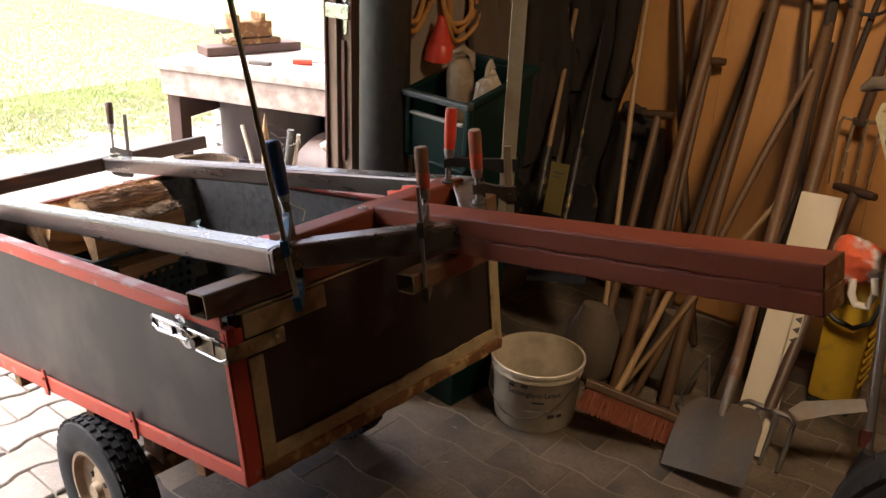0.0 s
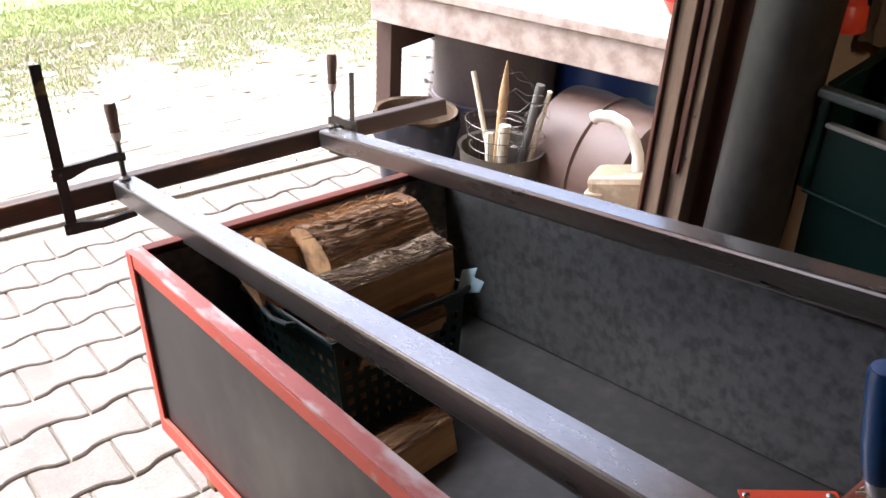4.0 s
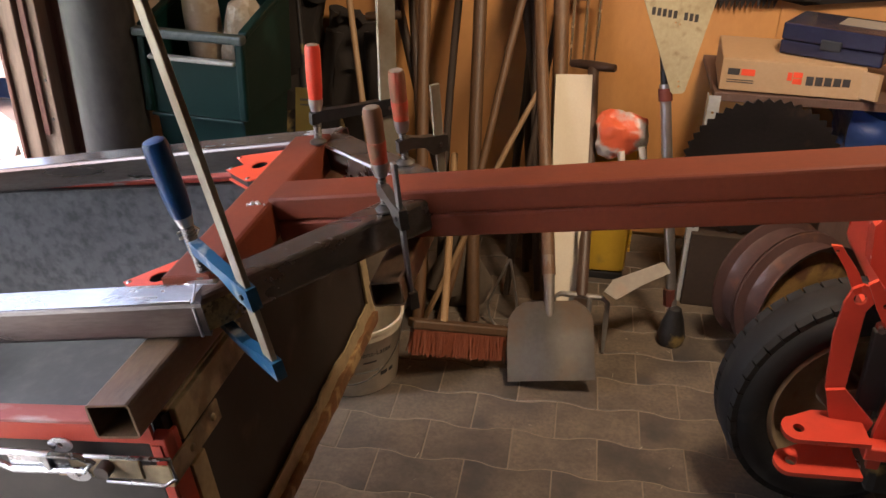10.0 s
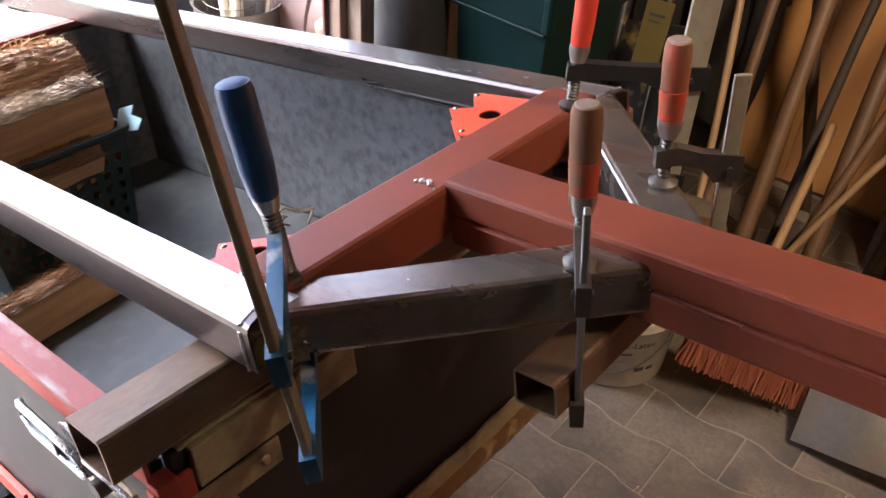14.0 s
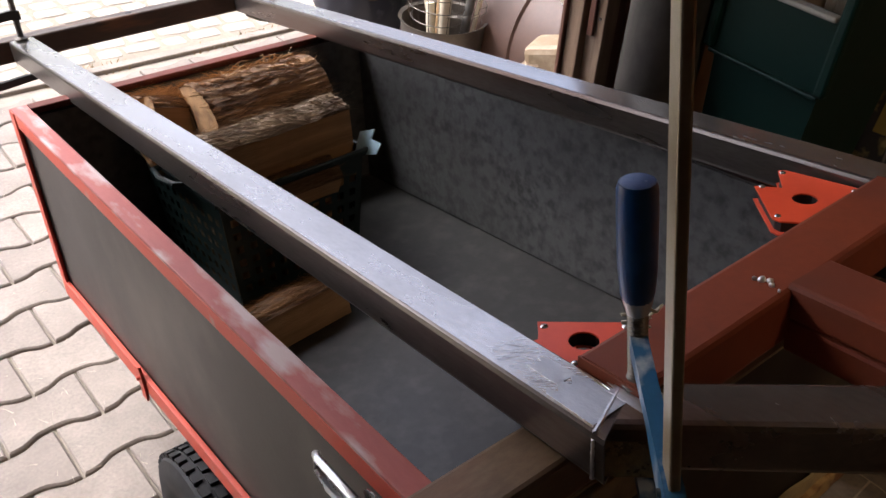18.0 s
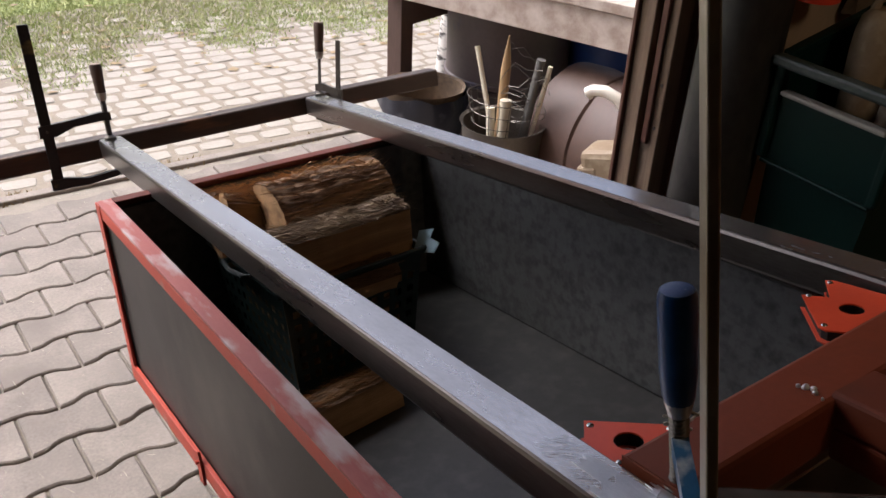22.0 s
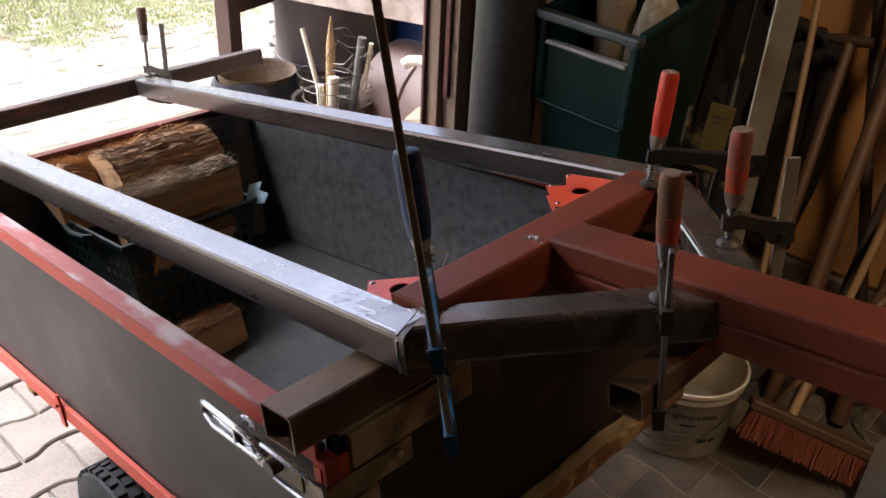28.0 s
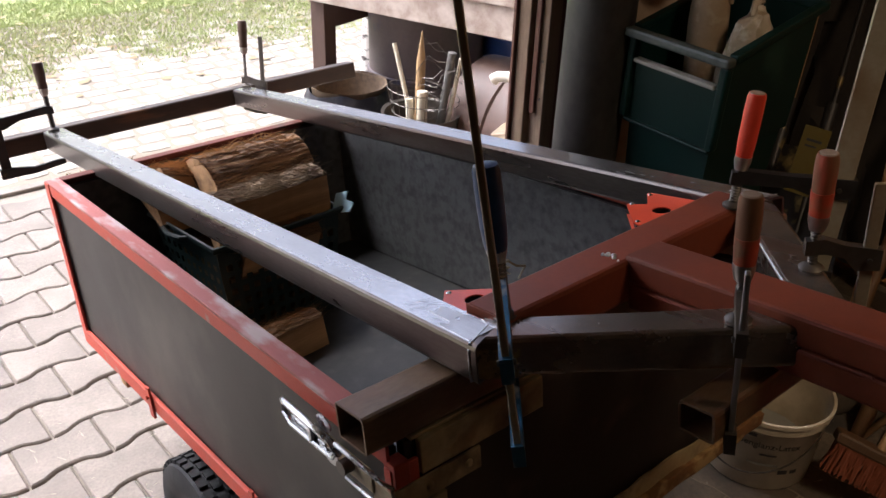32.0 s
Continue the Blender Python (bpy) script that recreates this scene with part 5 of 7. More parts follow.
blade_tool("black shovel with a pale shaft behind the bin", (-0.56, 1.62, 0.30), (-0.80, 2.18, 1.22), 0.24, 0.36, M_BLACKIRON, M_TOOLPALE, r=0.011)
blade_tool("black coal shovel with a dark shaft behind the bin", (-0.44, 1.64, 0.28), (-0.735, 2.33, 1.32), 0.26, 0.40, M_BLACKIRON, M_BLACKIRON, r=0.009)
b = box(-0.035, 0.035, -0.003, 0.003, 0, 0.19, 0.002)
sign = thing("yellow_label_board", "yellow label board with dark print among the tools", "label", pose(-0.450, 1.60, 0.562, -8, 3, 14))
part("board", b, M_LABEL, sign)
part("print_bar", box(-0.02, 0.02, -0.0045, -0.0035, 0.15, 0.157, 0), M_INK, sign)
part("print_bar", box(-0.02, 0.01, -0.0045, -0.0035, 0.135, 0.140, 0), M_INK, sign)

# ---- tool wall: leaning handles ----
STICKS = [(-0.213, 1.626, -0.557, 2.335, 1.43, 0.0113, 1), (-0.068, 1.506, -0.184, 2.25, 1.50, 0.021, 0), (-0.03, 2.05, -0.465, 2.33, 1.45, 0.018, 0),
          (0.11, 1.556, -0.022, 2.30, 1.50, 0.0225, 0), (0.374, 1.626, 0.245, 2.335, 1.43, 0.0265, 0), (0.347, 1.90, 0.07, 2.335, 1.40, 0.017, 0),
          (0.006, 1.52, 0.20, 2.12, 1.12, 0.0135, 0), (-0.055, 1.506, 0.26, 1.87, 0.74, 0.0095, 1), (-0.043, 1.706, -0.077, 2.33, 1.27, 0.014, 2),
          (0.30, 1.80, 0.15, 2.33, 1.42, 0.012, 2), (0.20, 1.75, 0.31, 2.33, 1.36, 0.011, 2), (-0.10, 1.80, -0.31, 2.33, 1.48, 0.014, 0)]
for k, (x0, y0, x1, y1, z1, r, pale) in enumerate(STICKS):
    p, q = Vector((x0, y0, 0.012)), Vector((x1, y1, z1))
    pts = [p.lerp(q, s / 8) + Vector((math.sin(s * 0.8 + k) * 0.006, 0, 0)) for s in range(9)]
    solo("wooden_pole", sweep(pts, r, 10, taper=[1.0, 1.02, 0.98, 1.0, 0.97, 1.0, 1.03, 1.0, 0.9]), (M_TOOLWOOD, M_TOOLPALE, M_TWIG)[pale],
         ("brown worn wooden tool handle leaning on the wall", "pale slim wooden tool handle leaning on the wall", "blackened wooden tool handle leaning on the wall")[pale], "tool handle", group="tool handles on the wall")
for k in range(3):
    x0, y0 = 0.175 + random.uniform(-0.07, 0.09), 2.02 + random.uniform(-0.12, 0.1)
    p, q = Vector((x0, y0, 0.012)), Vector((0.17 + (x0 - 0.175) * 0.6 + random.uniform(-0.05, 0.05), 2.27 + random.uniform(-0.03, 0.04), random.uniform(1.1, 1.5)))
    pts = [p.lerp(q, s_ / 6) + Vector((random.uniform(-0.008, 0.008), 0, 0)) for s_ in range(7)]
    solo("bean_stick", sweep(pts, random.uniform(0.008, 0.016), 8), M_TWIG, "thin dark stick in a bundle against the wall", "stick", group="bundle of dark sticks")
def t_tool(foot, top, label, r=0.017):
    t = thing("spade", label, "spade")
    p, q = Vector(foot), Vector(top)
    d = (q - p).normalized()
    side = Vector((1, 0, 0)) - d * d.x
    side.normalize()
    part("shaft", rod(p + d * 0.02, q, r, r * 0.9, 12), M_TOOLWOOD, t)
    part("t_grip", sweep([q - side * 0.062, q - side * 0.03, q, q + side * 0.03, q + side * 0.062], 0.017, 12, taper=[0.8, 1, 1.05, 1, 0.8]), M_TOOLWOOD, t)
    return t
dig = thing("digging_fork", "digging fork with a dark wooden T-grip leaning by the white board", "digging fork")
part("shaft", sweep([(0.459, 1.55, 0.155), (0.450, 1.70, 0.31), (0.436, 1.93, 0.545), (0.418, 2.13, 0.735)], 0.019, 12), M_HANDLEDARK, dig, "dark wooden shaft")
part("t_grip", sweep([(0.338, 2.17, 0.735), (0.37, 2.155, 0.739), (0.416, 2.13, 0.742), (0.462, 2.105, 0.746), (0.492, 2.09, 0.748)], 0.0155, 12, taper=[0.8, 1, 1.1, 1, 0.85]), M_HANDLEDARK, dig, "dark wooden T-grip")
for x, s in ((0.372, -1), (0.428, -0.3), (0.486, 0.3), (0.542, 1)):
    part("tine", sweep([(0.459, 1.553, 0.158), (0.459 + (x - 0.459) * 0.75, 1.55, 0.160), (x, 1.545, 0.146), (x, 1.52, 0.08), (x, 1.475, 0.004)], 0.0085, 8, taper=[1.2, 1.1, 1, 1, 0.6]), M_ALU, dig)
t_tool((-0.21, 1.626, 0.0), (-0.315, 2.07, 0.885), "spade with a dark wooden T-grip among the handles")
t_tool((-0.10, 1.756, 0.0), (-0.238, 2.28, 1.075), "spade with a wooden T-grip among the handles", 0.015)
# white board and notched lath
solo("white_board", plate([(0, -0.056), (0.845, -0.063), (0.838, 0.062), (0, 0.056)], -0.009, 0.009), M_WHITE, "off-white painted board leaning among the tools", "board", axis_matrix((0.408, 1.57, 0.012), (0.358, 1.968, 0.742), (0.35, -1, 0.5)))
lath = thing("notched_lath", "white notched lath beside the painted board", "lath", axis_matrix((0.475, 1.50, 0.012), (0.418, 1.83, 0.52), (0.1, -1, 0.5)))
part("lath_strip", box(0, 0.58, -0.015, 0.015, -0.006, 0.006, 0.001), M_WHITE, lath)
for k in range(9):
    part("notch", plate([(0.20 + 0.035 * k, -0.012), (0.225 + 0.035 * k, -0.012), (0.212 + 0.035 * k, 0.009)], 0.0064, 0.0074), M_INK, lath, "dark notch")
# garden fork, tines up
fork = thing("hay_fork", "four-tined bright steel fork hanging tines down on the wall", "fork")
for x in (0.286, 0.330, 0.376, 0.420):
    c = 0.353
    part("tine", sweep([(c + (x - c) * 0.45, 2.262, 0.955), (c + (x - c) * 0.9, 2.258, 0.957), (x, 2.255, 0.935), (x, 2.25, 0.86), (c + (x - c) * 0.95, 2.262, 0.71)], 0.0066, 8, taper=[1.2, 1.1, 1, 0.95, 0.4]), M_TINE, fork, "steel tine tinted with its orange reflection")
part("fork_neck", box(0.327, 0.379, 2.25, 2.266, 0.935, 0.965, 0.006), M_GREYIRON, fork)
part("shaft", rod((0.353, 2.262, 0.95), (0.40, 2.295, 1.45), 0.017, 0.015, 12), M_HANDLEDARK, fork, "dark wooden shaft")
# brushcutter with a triangular guard
trim = thing("brushcutter", "old brushcutter with a cream triangular guard standing on its head", "brushcutter")
part("shaft_tube", rod((0.745, 1.60, 0.12), (0.640, 1.76, 0.80), 0.0165, seg=14), M_ALU, trim, "grey aluminium shaft")
part("shaft_tube", rod((0.640, 1.76, 0.80), (0.535, 1.92, 1.48), 0.013, seg=14), M_BLACKIRON, trim, "dark shaft end")
GUARD = Matrix.Translation((0.668, 1.745, 0.0)) @ pose(0, 0, 0, 0, 0, 20) @ Matrix.Translation((-0.668, 0, 0))
part("guard", plate([(0.526, 1.085), (0.534, 1.125), (0.546, 1.130), (0.752, 1.092), (0.760, 1.066), (0.754, 1.046), (0.700, 0.784), (0.692, 0.778), (0.662, 0.778), (0.656, 0.784)], 0.0, 0.004, holes=[(0.545, 1.105, 0.004), (0.725, 1.062, 0.004), (0.708, 1.075, 0.004), (0.735, 1.080, 0.004), (0.678, 0.800, 0.004), (0.676, 0.815, 0.003), (0.558, 1.090, 0.004), (0.642, 0.99, 0.003), (0.655, 0.985, 0.003)], m=GUARD @ pose(0, 0, 0, 90, 0, 0)), M_GUARD, trim, "stained cream triangular guard")
for k in range(9):
    if k == 5:
        continue
    part("print_bar", box(0.565 + 0.0165 * k, 0.576 + 0.0165 * k, -0.0050, -0.0043, 1.014 - 0.003 * k, 1.036 - 0.003 * k, 0, None, GUARD), M_INK, trim, "dark bar of worn print")
part("joint_collar", rod((0.6475, 1.7486, 0.752), (0.642, 1.757, 0.788), 0.021, seg=14), M_DULLRED, trim, "red joint collar")
part("strap", rough_up(rough_up(sweep([(0.60, 1.80, 1.145), (0.565, 1.79, 1.165), (0.525, 1.775, 1.172), (0.49, 1.765, 1.160), (0.462, 1.76, 1.148)], 0.020, 14, taper=[0.7, 1.0, 1.1, 0.8, 0.4]), 0.014, 30, 2), 0.006, 80, 5), M_CANVAS, trim, "grey rag tied to the shaft")
part("gear_head", lathe([(0, 0), (0.035, 0.0), (0.045, 0.03), (0.035, 0.08), (0.02, 0.13), (0, 0.14)], 18, m=Matrix.Translation((0.755, 1.585, 0.0))), M_BLACKIRON, trim, "black gear head")
part("blade_bar", plate([(0.0, -0.026), (0.17, -0.040), (0.215, -0.016), (0.195, 0.026), (0.10, 0.016), (0.0, 0.018)], -0.0015, 0.0015, m=axis_matrix((0.715, 1.60, 0.262), (0.53, 1.50, 0.195), (0.1, -0.6, 1))), M_SHOVEL, trim, "flat steel cutting blade")
part("blade_nut", rod((0.737, 1.605, 0.13), (0.73, 1.61, 0.185), 0.02, seg=8), M_DULLRED, trim)

# ---- broom, paint bucket, loop of wire, bags ----
broom = thing("broom", "wide broom with red bristles leaning on the tools", "broom", axis_matrix((-0.022, 1.235, 0.172), (0.252, 1.378, 0.088), (0, 0.45, 1)))
bl = 0.318
part("broom_head", box(-0.005, bl, -0.028, 0.028, 0.0, 0.028, 0.006), M_TOOLWOOD, broom, "wooden broom head")
b = bmesh.new()
for i in range(90):
    for j in range(8):
        x, y = 0.004 + (bl - 0.01) * (i + random.random() * 0.8) / 90, -0.023 + 0.0066 * j
        h = 0.075 + random.uniform(-0.008, 0.004)
        o = Vector((random.gauss(0, 0.006), random.gauss(0, 0.008), -h))
        v = [b.verts.new(Vector((x + dx, y + dy, 0)) ) for dx, dy in ((-0.0011, -0.0011), (0.0011, -0.0011), (0, 0.0014))]
        w = [b.verts.new(Vector((x + dx * 1.2, y + dy * 1.2, 0)) + o) for dx, dy in ((-0.0011, -0.0011), (0.0011, -0.0011), (0, 0.0014))]
        for k in range(3):
            b.faces.new((v[k], v[(k + 1) % 3], w[(k + 1) % 3], w[k]))
        b.faces.new(w)
tagged(part("bristles", b, M_BRISTLE, broom, "dusty red bristles", smooth=False), kind="stuff")
part("broomstick", rod((0.10, 0.0, 0.02), (0.22, 0.42, 0.55), 0.012, seg=12), M_TOOLPALE, broom)

bucket = thing("paint_bucket", "used cream-white paint bucket on the paver floor", "bucket", Matrix.Translation((-0.203, 1.222, 0.0)))
br = 0.153
part("bucket_wall", lathe([(0, 0.0), (br * 0.86, 0.0), (br * 0.89, 0.006), (br * 0.97, 0.185), (br * 1.0, 0.19), (br * 1.0, 0.212), (br * 1.03, 0.214), (br * 1.03, 0.224), (br * 0.98, 0.224), (br * 0.95, 0.18), (br * 0.86, 0.02), (0, 0.018)], 40), M_BUCKET, bucket)
part("dried_paint", lathe([(0, 0.055), (br * 0.87, 0.055)], 32), M_JERRY, bucket, "grey dried paint")
part("wire_handle", sweep([(br * 1.03 * math.cos(a), br * 1.03 * math.sin(a), 0.205 - 0.16 * math.sin((a - radians(200)) / radians(160) * math.pi) ** 0.8 * 0.9) for a in [radians(200 + 160 * k / 24) for k in range(25)]], 0.002, 6), M_GREYIRON, bucket)
fc = bpy.data.curves.new("words", 'FONT')
fc.body, fc.size, fc.extrude, fc.align_x = "Seidenglanz-Latex", 0.026, 0.0003, 'CENTER'
tmp_ob = bpy.data.objects.new("words", fc)
scene.collection.objects.link(tmp_ob)
bpy.context.view_layer.update()
me = bpy.data.meshes.new_from_object(tmp_ob.evaluated_get(bpy.context.evaluated_depsgraph_get()))
bpy.data.objects.remove(tmp_ob)
for v in me.vertices:
    rr = br * (0.89 + 0.08 * (0.142 + v.co.y) / 0.185) + 0.0008 + v.co.z
    a = radians(-58) + v.co.x / br
    v.co = Vector((rr * math.cos(a), rr * math.sin(a), 0.142 + v.co.y))
me.materials.append(M_INK)
words = new("lettering", me)
words.parent = bucket
tagged(words, "dark printed lettering")
for a0, a1, z0, z1 in ((-92, -84, 0.165, 0.178), (-75, -66, 0.172, 0.182), (-70, -40, 0.085, 0.092), (-38, -28, 0.06, 0.074), (-25, -17, 0.06, 0.072), (-60, -44, 0.118, 0.124)):
    b = bmesh.new()
    vs = []
    for z in (z0, z1):
        rr = br * (0.89 + 0.08 * z / 0.185) + 0.001
        vs.append([b.verts.new((rr * math.cos(radians(a0 + (a1 - a0) * k / 4)), rr * math.sin(radians(a0 + (a1 - a0) * k / 4)), z)) for k in range(5)])
    for k in range(4):
        b.faces.new((vs[0][k], vs[0][k + 1], vs[1][k + 1], vs[1][k]))
    part("print_bar", b, M_INK if z0 != 0.085 else M_JERRY, bucket)
solo("wire_loop", sweep([(0.205 + 0.048 * math.cos(a) * (1 if math.sin(a) < 0 else 1 - 0.75 * math.sin(a)) + 0.015 * max(0, math.sin(a)), 1.58 + 0.02 * math.sin(a), 0.075 + (0.075 if math.sin(a) < 0 else 0.16) * math.sin(a)) for a in [2 * math.pi * k / 32 for k in range(32)]], 0.0042, 8, closed=True), M_ALU, "loop of stiff pale wire by the tools", "wire")
solo("grey_sack", rough_up(lathe([(0, 0), (0.10, 0.0), (0.12, 0.05), (0.10, 0.16), (0.05, 0.26), (0, 0.28)], 24), 0.03, 9, 2), M_CANVAS, "crumpled grey canvas sack under the tools", "sack", pose(-0.22, 1.60, 0.0, 0, 0, 20))
solo("grey_sack", rough_up(lathe([(0, 0), (0.09, 0.0), (0.11, 0.06), (0.07, 0.20), (0.03, 0.30), (0, 0.31)], 24), 0.03, 8, 7), M_CANVAS, "draped grey canvas cloth under the tools", "cloth", pose(0.03, 1.72, 0.0, 0, 0, 70))
can = thing("yellow_can", "yellow plastic canister with a black hose by the wall", "canister", Matrix.Translation((0.515, 2.005, 0.0)))
part("can_body", rough_up(box(-0.065, 0.085, -0.05, 0.06, 0.03, 0.515, 0.02), 0.003, 8), M_YELLOW, can)
part("can_foot", box(-0.06, 0.08, -0.045, 0.055, 0.0, 0.028, 0.004), M_BLACK, can)
for k in range(7):
    part("side_rib", box(0.0865, 0.096, -0.045, 0.055, 0.12 + 0.032 * k, 0.135 + 0.032 * k, 0.003), M_YELLOW, can)
part("hose", sweep([(-0.06, -0.075, 0.385), (-0.02, -0.085, 0.36), (0.04, -0.08, 0.345), (0.09, -0.075, 0.38), (0.10, -0.05, 0.44)], 0.009, 8), M_BLACK, can, "black hose")
b = bmesh.new()
bmesh.ops.create_icosphere(b, subdivisions=5, radius=1, matrix=Matrix.Diagonal((0.086, 0.05, 0.080, 1)))
rough_up(rough_up(rough_up(b, 0.03, 12, 4), 0.006, 34, 2), 0.003, 90, 3)
bag = solo("shopping_bag", b, M_BAGRED, "crumpled white carrier bag with red print on the yellow canister", "bag", Matrix.Translation((0.533, 1.885, 0.592)))
bag_loop = sweep([(0.070, -0.03, -0.03), (0.080, -0.04, -0.08), (0.065, -0.04, -0.125), (0.03, -0.038, -0.13), (0.01, -0.035, -0.10), (0.005, -0.03, -0.05)], 0.013, 8)
part("bag_handle", rough_up(bag_loop, 0.006, 40, 3), M_BAGWHITE, bag, "knotted white bag loop")

# ---- workbench outside the doorway and the clutter under it ----
BENCH = pose(-2.80, 1.42, 0, 0, 0, 18)
bench = thing("workbench", "weathered wooden workbench with a worn plank top", "workbench", BENCH)
for k in range(4):
    part("top_plank", box(-0.04, 1.75, 0.0 + 0.20 * k, 0.197 + 0.20 * k, 0.775, 0.815, 0.004), M_BENCH, bench)
part("apron", box(0.0, 1.72, 0.012, 0.045, 0.645, 0.773, 0.004), M_BENCH, bench, "pale worn front apron")
part("apron", box(0.0, 0.035, 0.05, 0.78, 0.655, 0.773, 0.004), M_BENCH, bench)
for x in (0.0, 1.62):
    for y in (0.05, 0.70):
        part("leg", box(x, x + 0.08, y, y + 0.08, -0.055, 0.644, 0.004), M_BENCHDARK, bench, "dark brown leg")
part("side_rail", box(0.01, 0.05, 0.131, 0.699, 0.50, 0.60, 0.003), M_BENCHDARK, bench)

def on_bench(x, y, z=0.816, rz=0):
    return BENCH @ pose(x, y, z, 0, 0, rz)
vise = thing("bench_vise", "rusty brown bench vise on the workbench", "vise", on_bench(0.22, 0.52, 0.866, 62))
part("timber_bed", box(-0.30, 0.26, -0.07, 0.07, -0.049, -0.001, 0.006), M_BENCHDARK, vise, "dark timber bed")
part("vise_base", box(-0.16, 0.14, -0.06, 0.06, 0.0, 0.03, 0.006), M_RUST, vise)
part("vise_body", box(-0.10, 0.10, -0.045, 0.045, 0.031, 0.12, 0.012), M_RUST, vise)
part("jaw", box(-0.13, -0.101, -0.065, 0.065, 0.06, 0.16, 0.006), M_RUST, vise)
part("jaw", box(0.02, 0.05, -0.065, 0.065, 0.121, 0.165, 0.006), M_RUST, vise)
part("screw_bar", rod((-0.22, 0, 0.07), (-0.131, 0, 0.07), 0.014, seg=12), M_GREYIRON, vise)
part("tommy_bar", rod((-0.20, -0.09, 0.04), (-0.20, 0.09, 0.10), 0.006, seg=8), M_GREYIRON, vise)
sd = thing("screwdriver", "screwdriver with an orange-red handle on the workbench", "screwdriver", on_bench(0.62, 0.30, 0.832, 25))
part("handle", rod((0, 0, 0), (0.10, 0, 0), 0.014, 0.016, 12), M_HANDLERED, sd)
part("blade_rod", rod((0.10, 0, 0), (0.25, 0, 0), 0.004, seg=8), M_ALU, sd)
solo("steel_bracket", rough_up(box(0, 0.12, 0, 0.04, 0, 0.02, 0.004), 0.003, 20), M_GREYIRON, "dark steel offcut on the workbench", "offcut", on_bench(0.43, 0.18))
rag = solo("work_gloves", rough_up(lathe([(0, 0.05), (0.05, 0.045), (0.075, 0.02), (0.07, 0.0), (0, 0.0)], 20), 0.02, 18, 3), M_CANVAS, "crumpled grey work gloves on the workbench", "gloves", on_bench(1.30, 0.22))
solo("red_bowl", lathe([(0.04, 0.0), (0.075, 0.05), (0.08, 0.052), (0.07, 0.05), (0.038, 0.004), (0, 0.004)], 24), M_HANDLERED, "small red plastic bowl on the workbench", "bowl", on_bench(1.18, 0.36))

tub = thing("rubber_tub", "black tub lined with a blue bag, tan inside", "tub", Matrix.Translation((-2.55, 1.49, -0.02)))
part("tub_wall", rough_up(lathe([(0.135, 0.0), (0.168, 0.33), (0.176, 0.342), (0.162, 0.335), (0.128, 0.01), (0, 0.01)], 40), 0.004, 9), M_TAN, tub, "tan inner tub wall")
part("bag_liner", rough_up(lathe([(0.142, 0.0), (0.174, 0.20), (0.190, 0.27), (0.184, 0.322), (0.178, 0.28)], 64), 0.020, 13, 2), M_BAG, tub, "dark blue bag liner")

basket = thing("wire_basket", "zinc bucket with a wire basket full of sticks and cable", "basket", Matrix.Translation((-2.02, 1.50, -0.02)))
part("pail", lathe([(0, 0.0), (0.12, 0.0), (0.158, 0.36), (0.166, 0.366), (0.152, 0.36), (0.115, 0.01), (0, 0.01)], 36), M_GREYIRON, basket, "dull dark zinc pail")
for k in range(3):
    rr, zz = 0.105 + 0.012 * k, 0.36 + 0.05 * k
    part("basket_wire", sweep([(rr * math.cos(a) - 0.02, rr * math.sin(a) * 0.8 - 0.02, zz) for a in [2 * math.pi * j / 24 for j in range(24)]], 0.0018, 5, closed=True), M_GREYIRON, basket)
for k in range(18):
    a = 2 * math.pi * k / 18
    part("basket_wire", rod((0.10 * math.cos(a) - 0.02, 0.08 * math.sin(a) - 0.02, 0.30), (0.13 * math.cos(a) - 0.02, 0.104 * math.sin(a) - 0.02, 0.47), 0.0014, seg=5), M_GREYIRON, basket)
def stick(label, p, q, r, material, tip=False):
    b = sweep([Vector(p).lerp(Vector(q), s / 5) for s in range(6)], r, 10, taper=[1, 1, 1, 1, 1, 0.15 if tip else 1])
    solo("stick", b, material, label, "stick", Matrix.Translation((-2.02, 1.50, -0.02)), group="sticks in the pail")
stick("slim white plastic stick in the pail", (0.02, 0.0, 0.1), (-0.19, 0.0, 0.60), 0.010, M_BUCKET)
stick("pointed pale wooden stake in the pail", (0.0, -0.02, 0.1), (-0.03, 0.02, 0.68), 0.019, M_TOOLPALE, True)
stick("thick pale plastic tube in the pail", (0.03, -0.03, 0.1), (0.03, -0.02, 0.46), 0.022, M_BUCKET)
stick("pale plastic tube in the pail", (0.03, -0.06, 0.1), (-0.02, -0.05, 0.42), 0.016, M_BUCKET)
stick("grey-blue rolled tube in the pail", (0.04, 0.03, 0.1), (0.10, 0.07, 0.62), 0.017, M_PIPE)
stick("white thin rod in the pail", (0.05, 0.05, 0.1), (0.13, 0.09, 0.60), 0.009, M_BUCKET)
for k in range(3):
    pts, ph = [], random.uniform(0, 6)
    for s in range(26):
        a = ph + s * 0.5
        pts.append((0.04 + 0.10 * math.cos(a) * random.uniform(0.7, 1.2), 0.05 + 0.08 * math.sin(a), 0.36 + 0.012 * s * random.uniform(0.6, 1.0)))
    solo("wire_tangle", sweep(pts, 0.0014, 5), M_GREYIRON, "tangled wire sprouting from the pail", "wire", Matrix.Translation((-2.02, 1.50, -0.02)), group="tangled wires in the pail")

barrel = thing("barrel", "dull brown barrel with a blue drum beside it under the bench", "barrel", Matrix.Translation((-2.66, 2.02, -0.05)))
part("barrel_wall", lathe([(0, 0), (0.27, 0.0), (0.285, 0.02), (0.28, 0.3), (0.29, 0.31), (0.28, 0.32), (0.285, 0.66), (0, 0.66)], 40), M_BARREL, barrel)
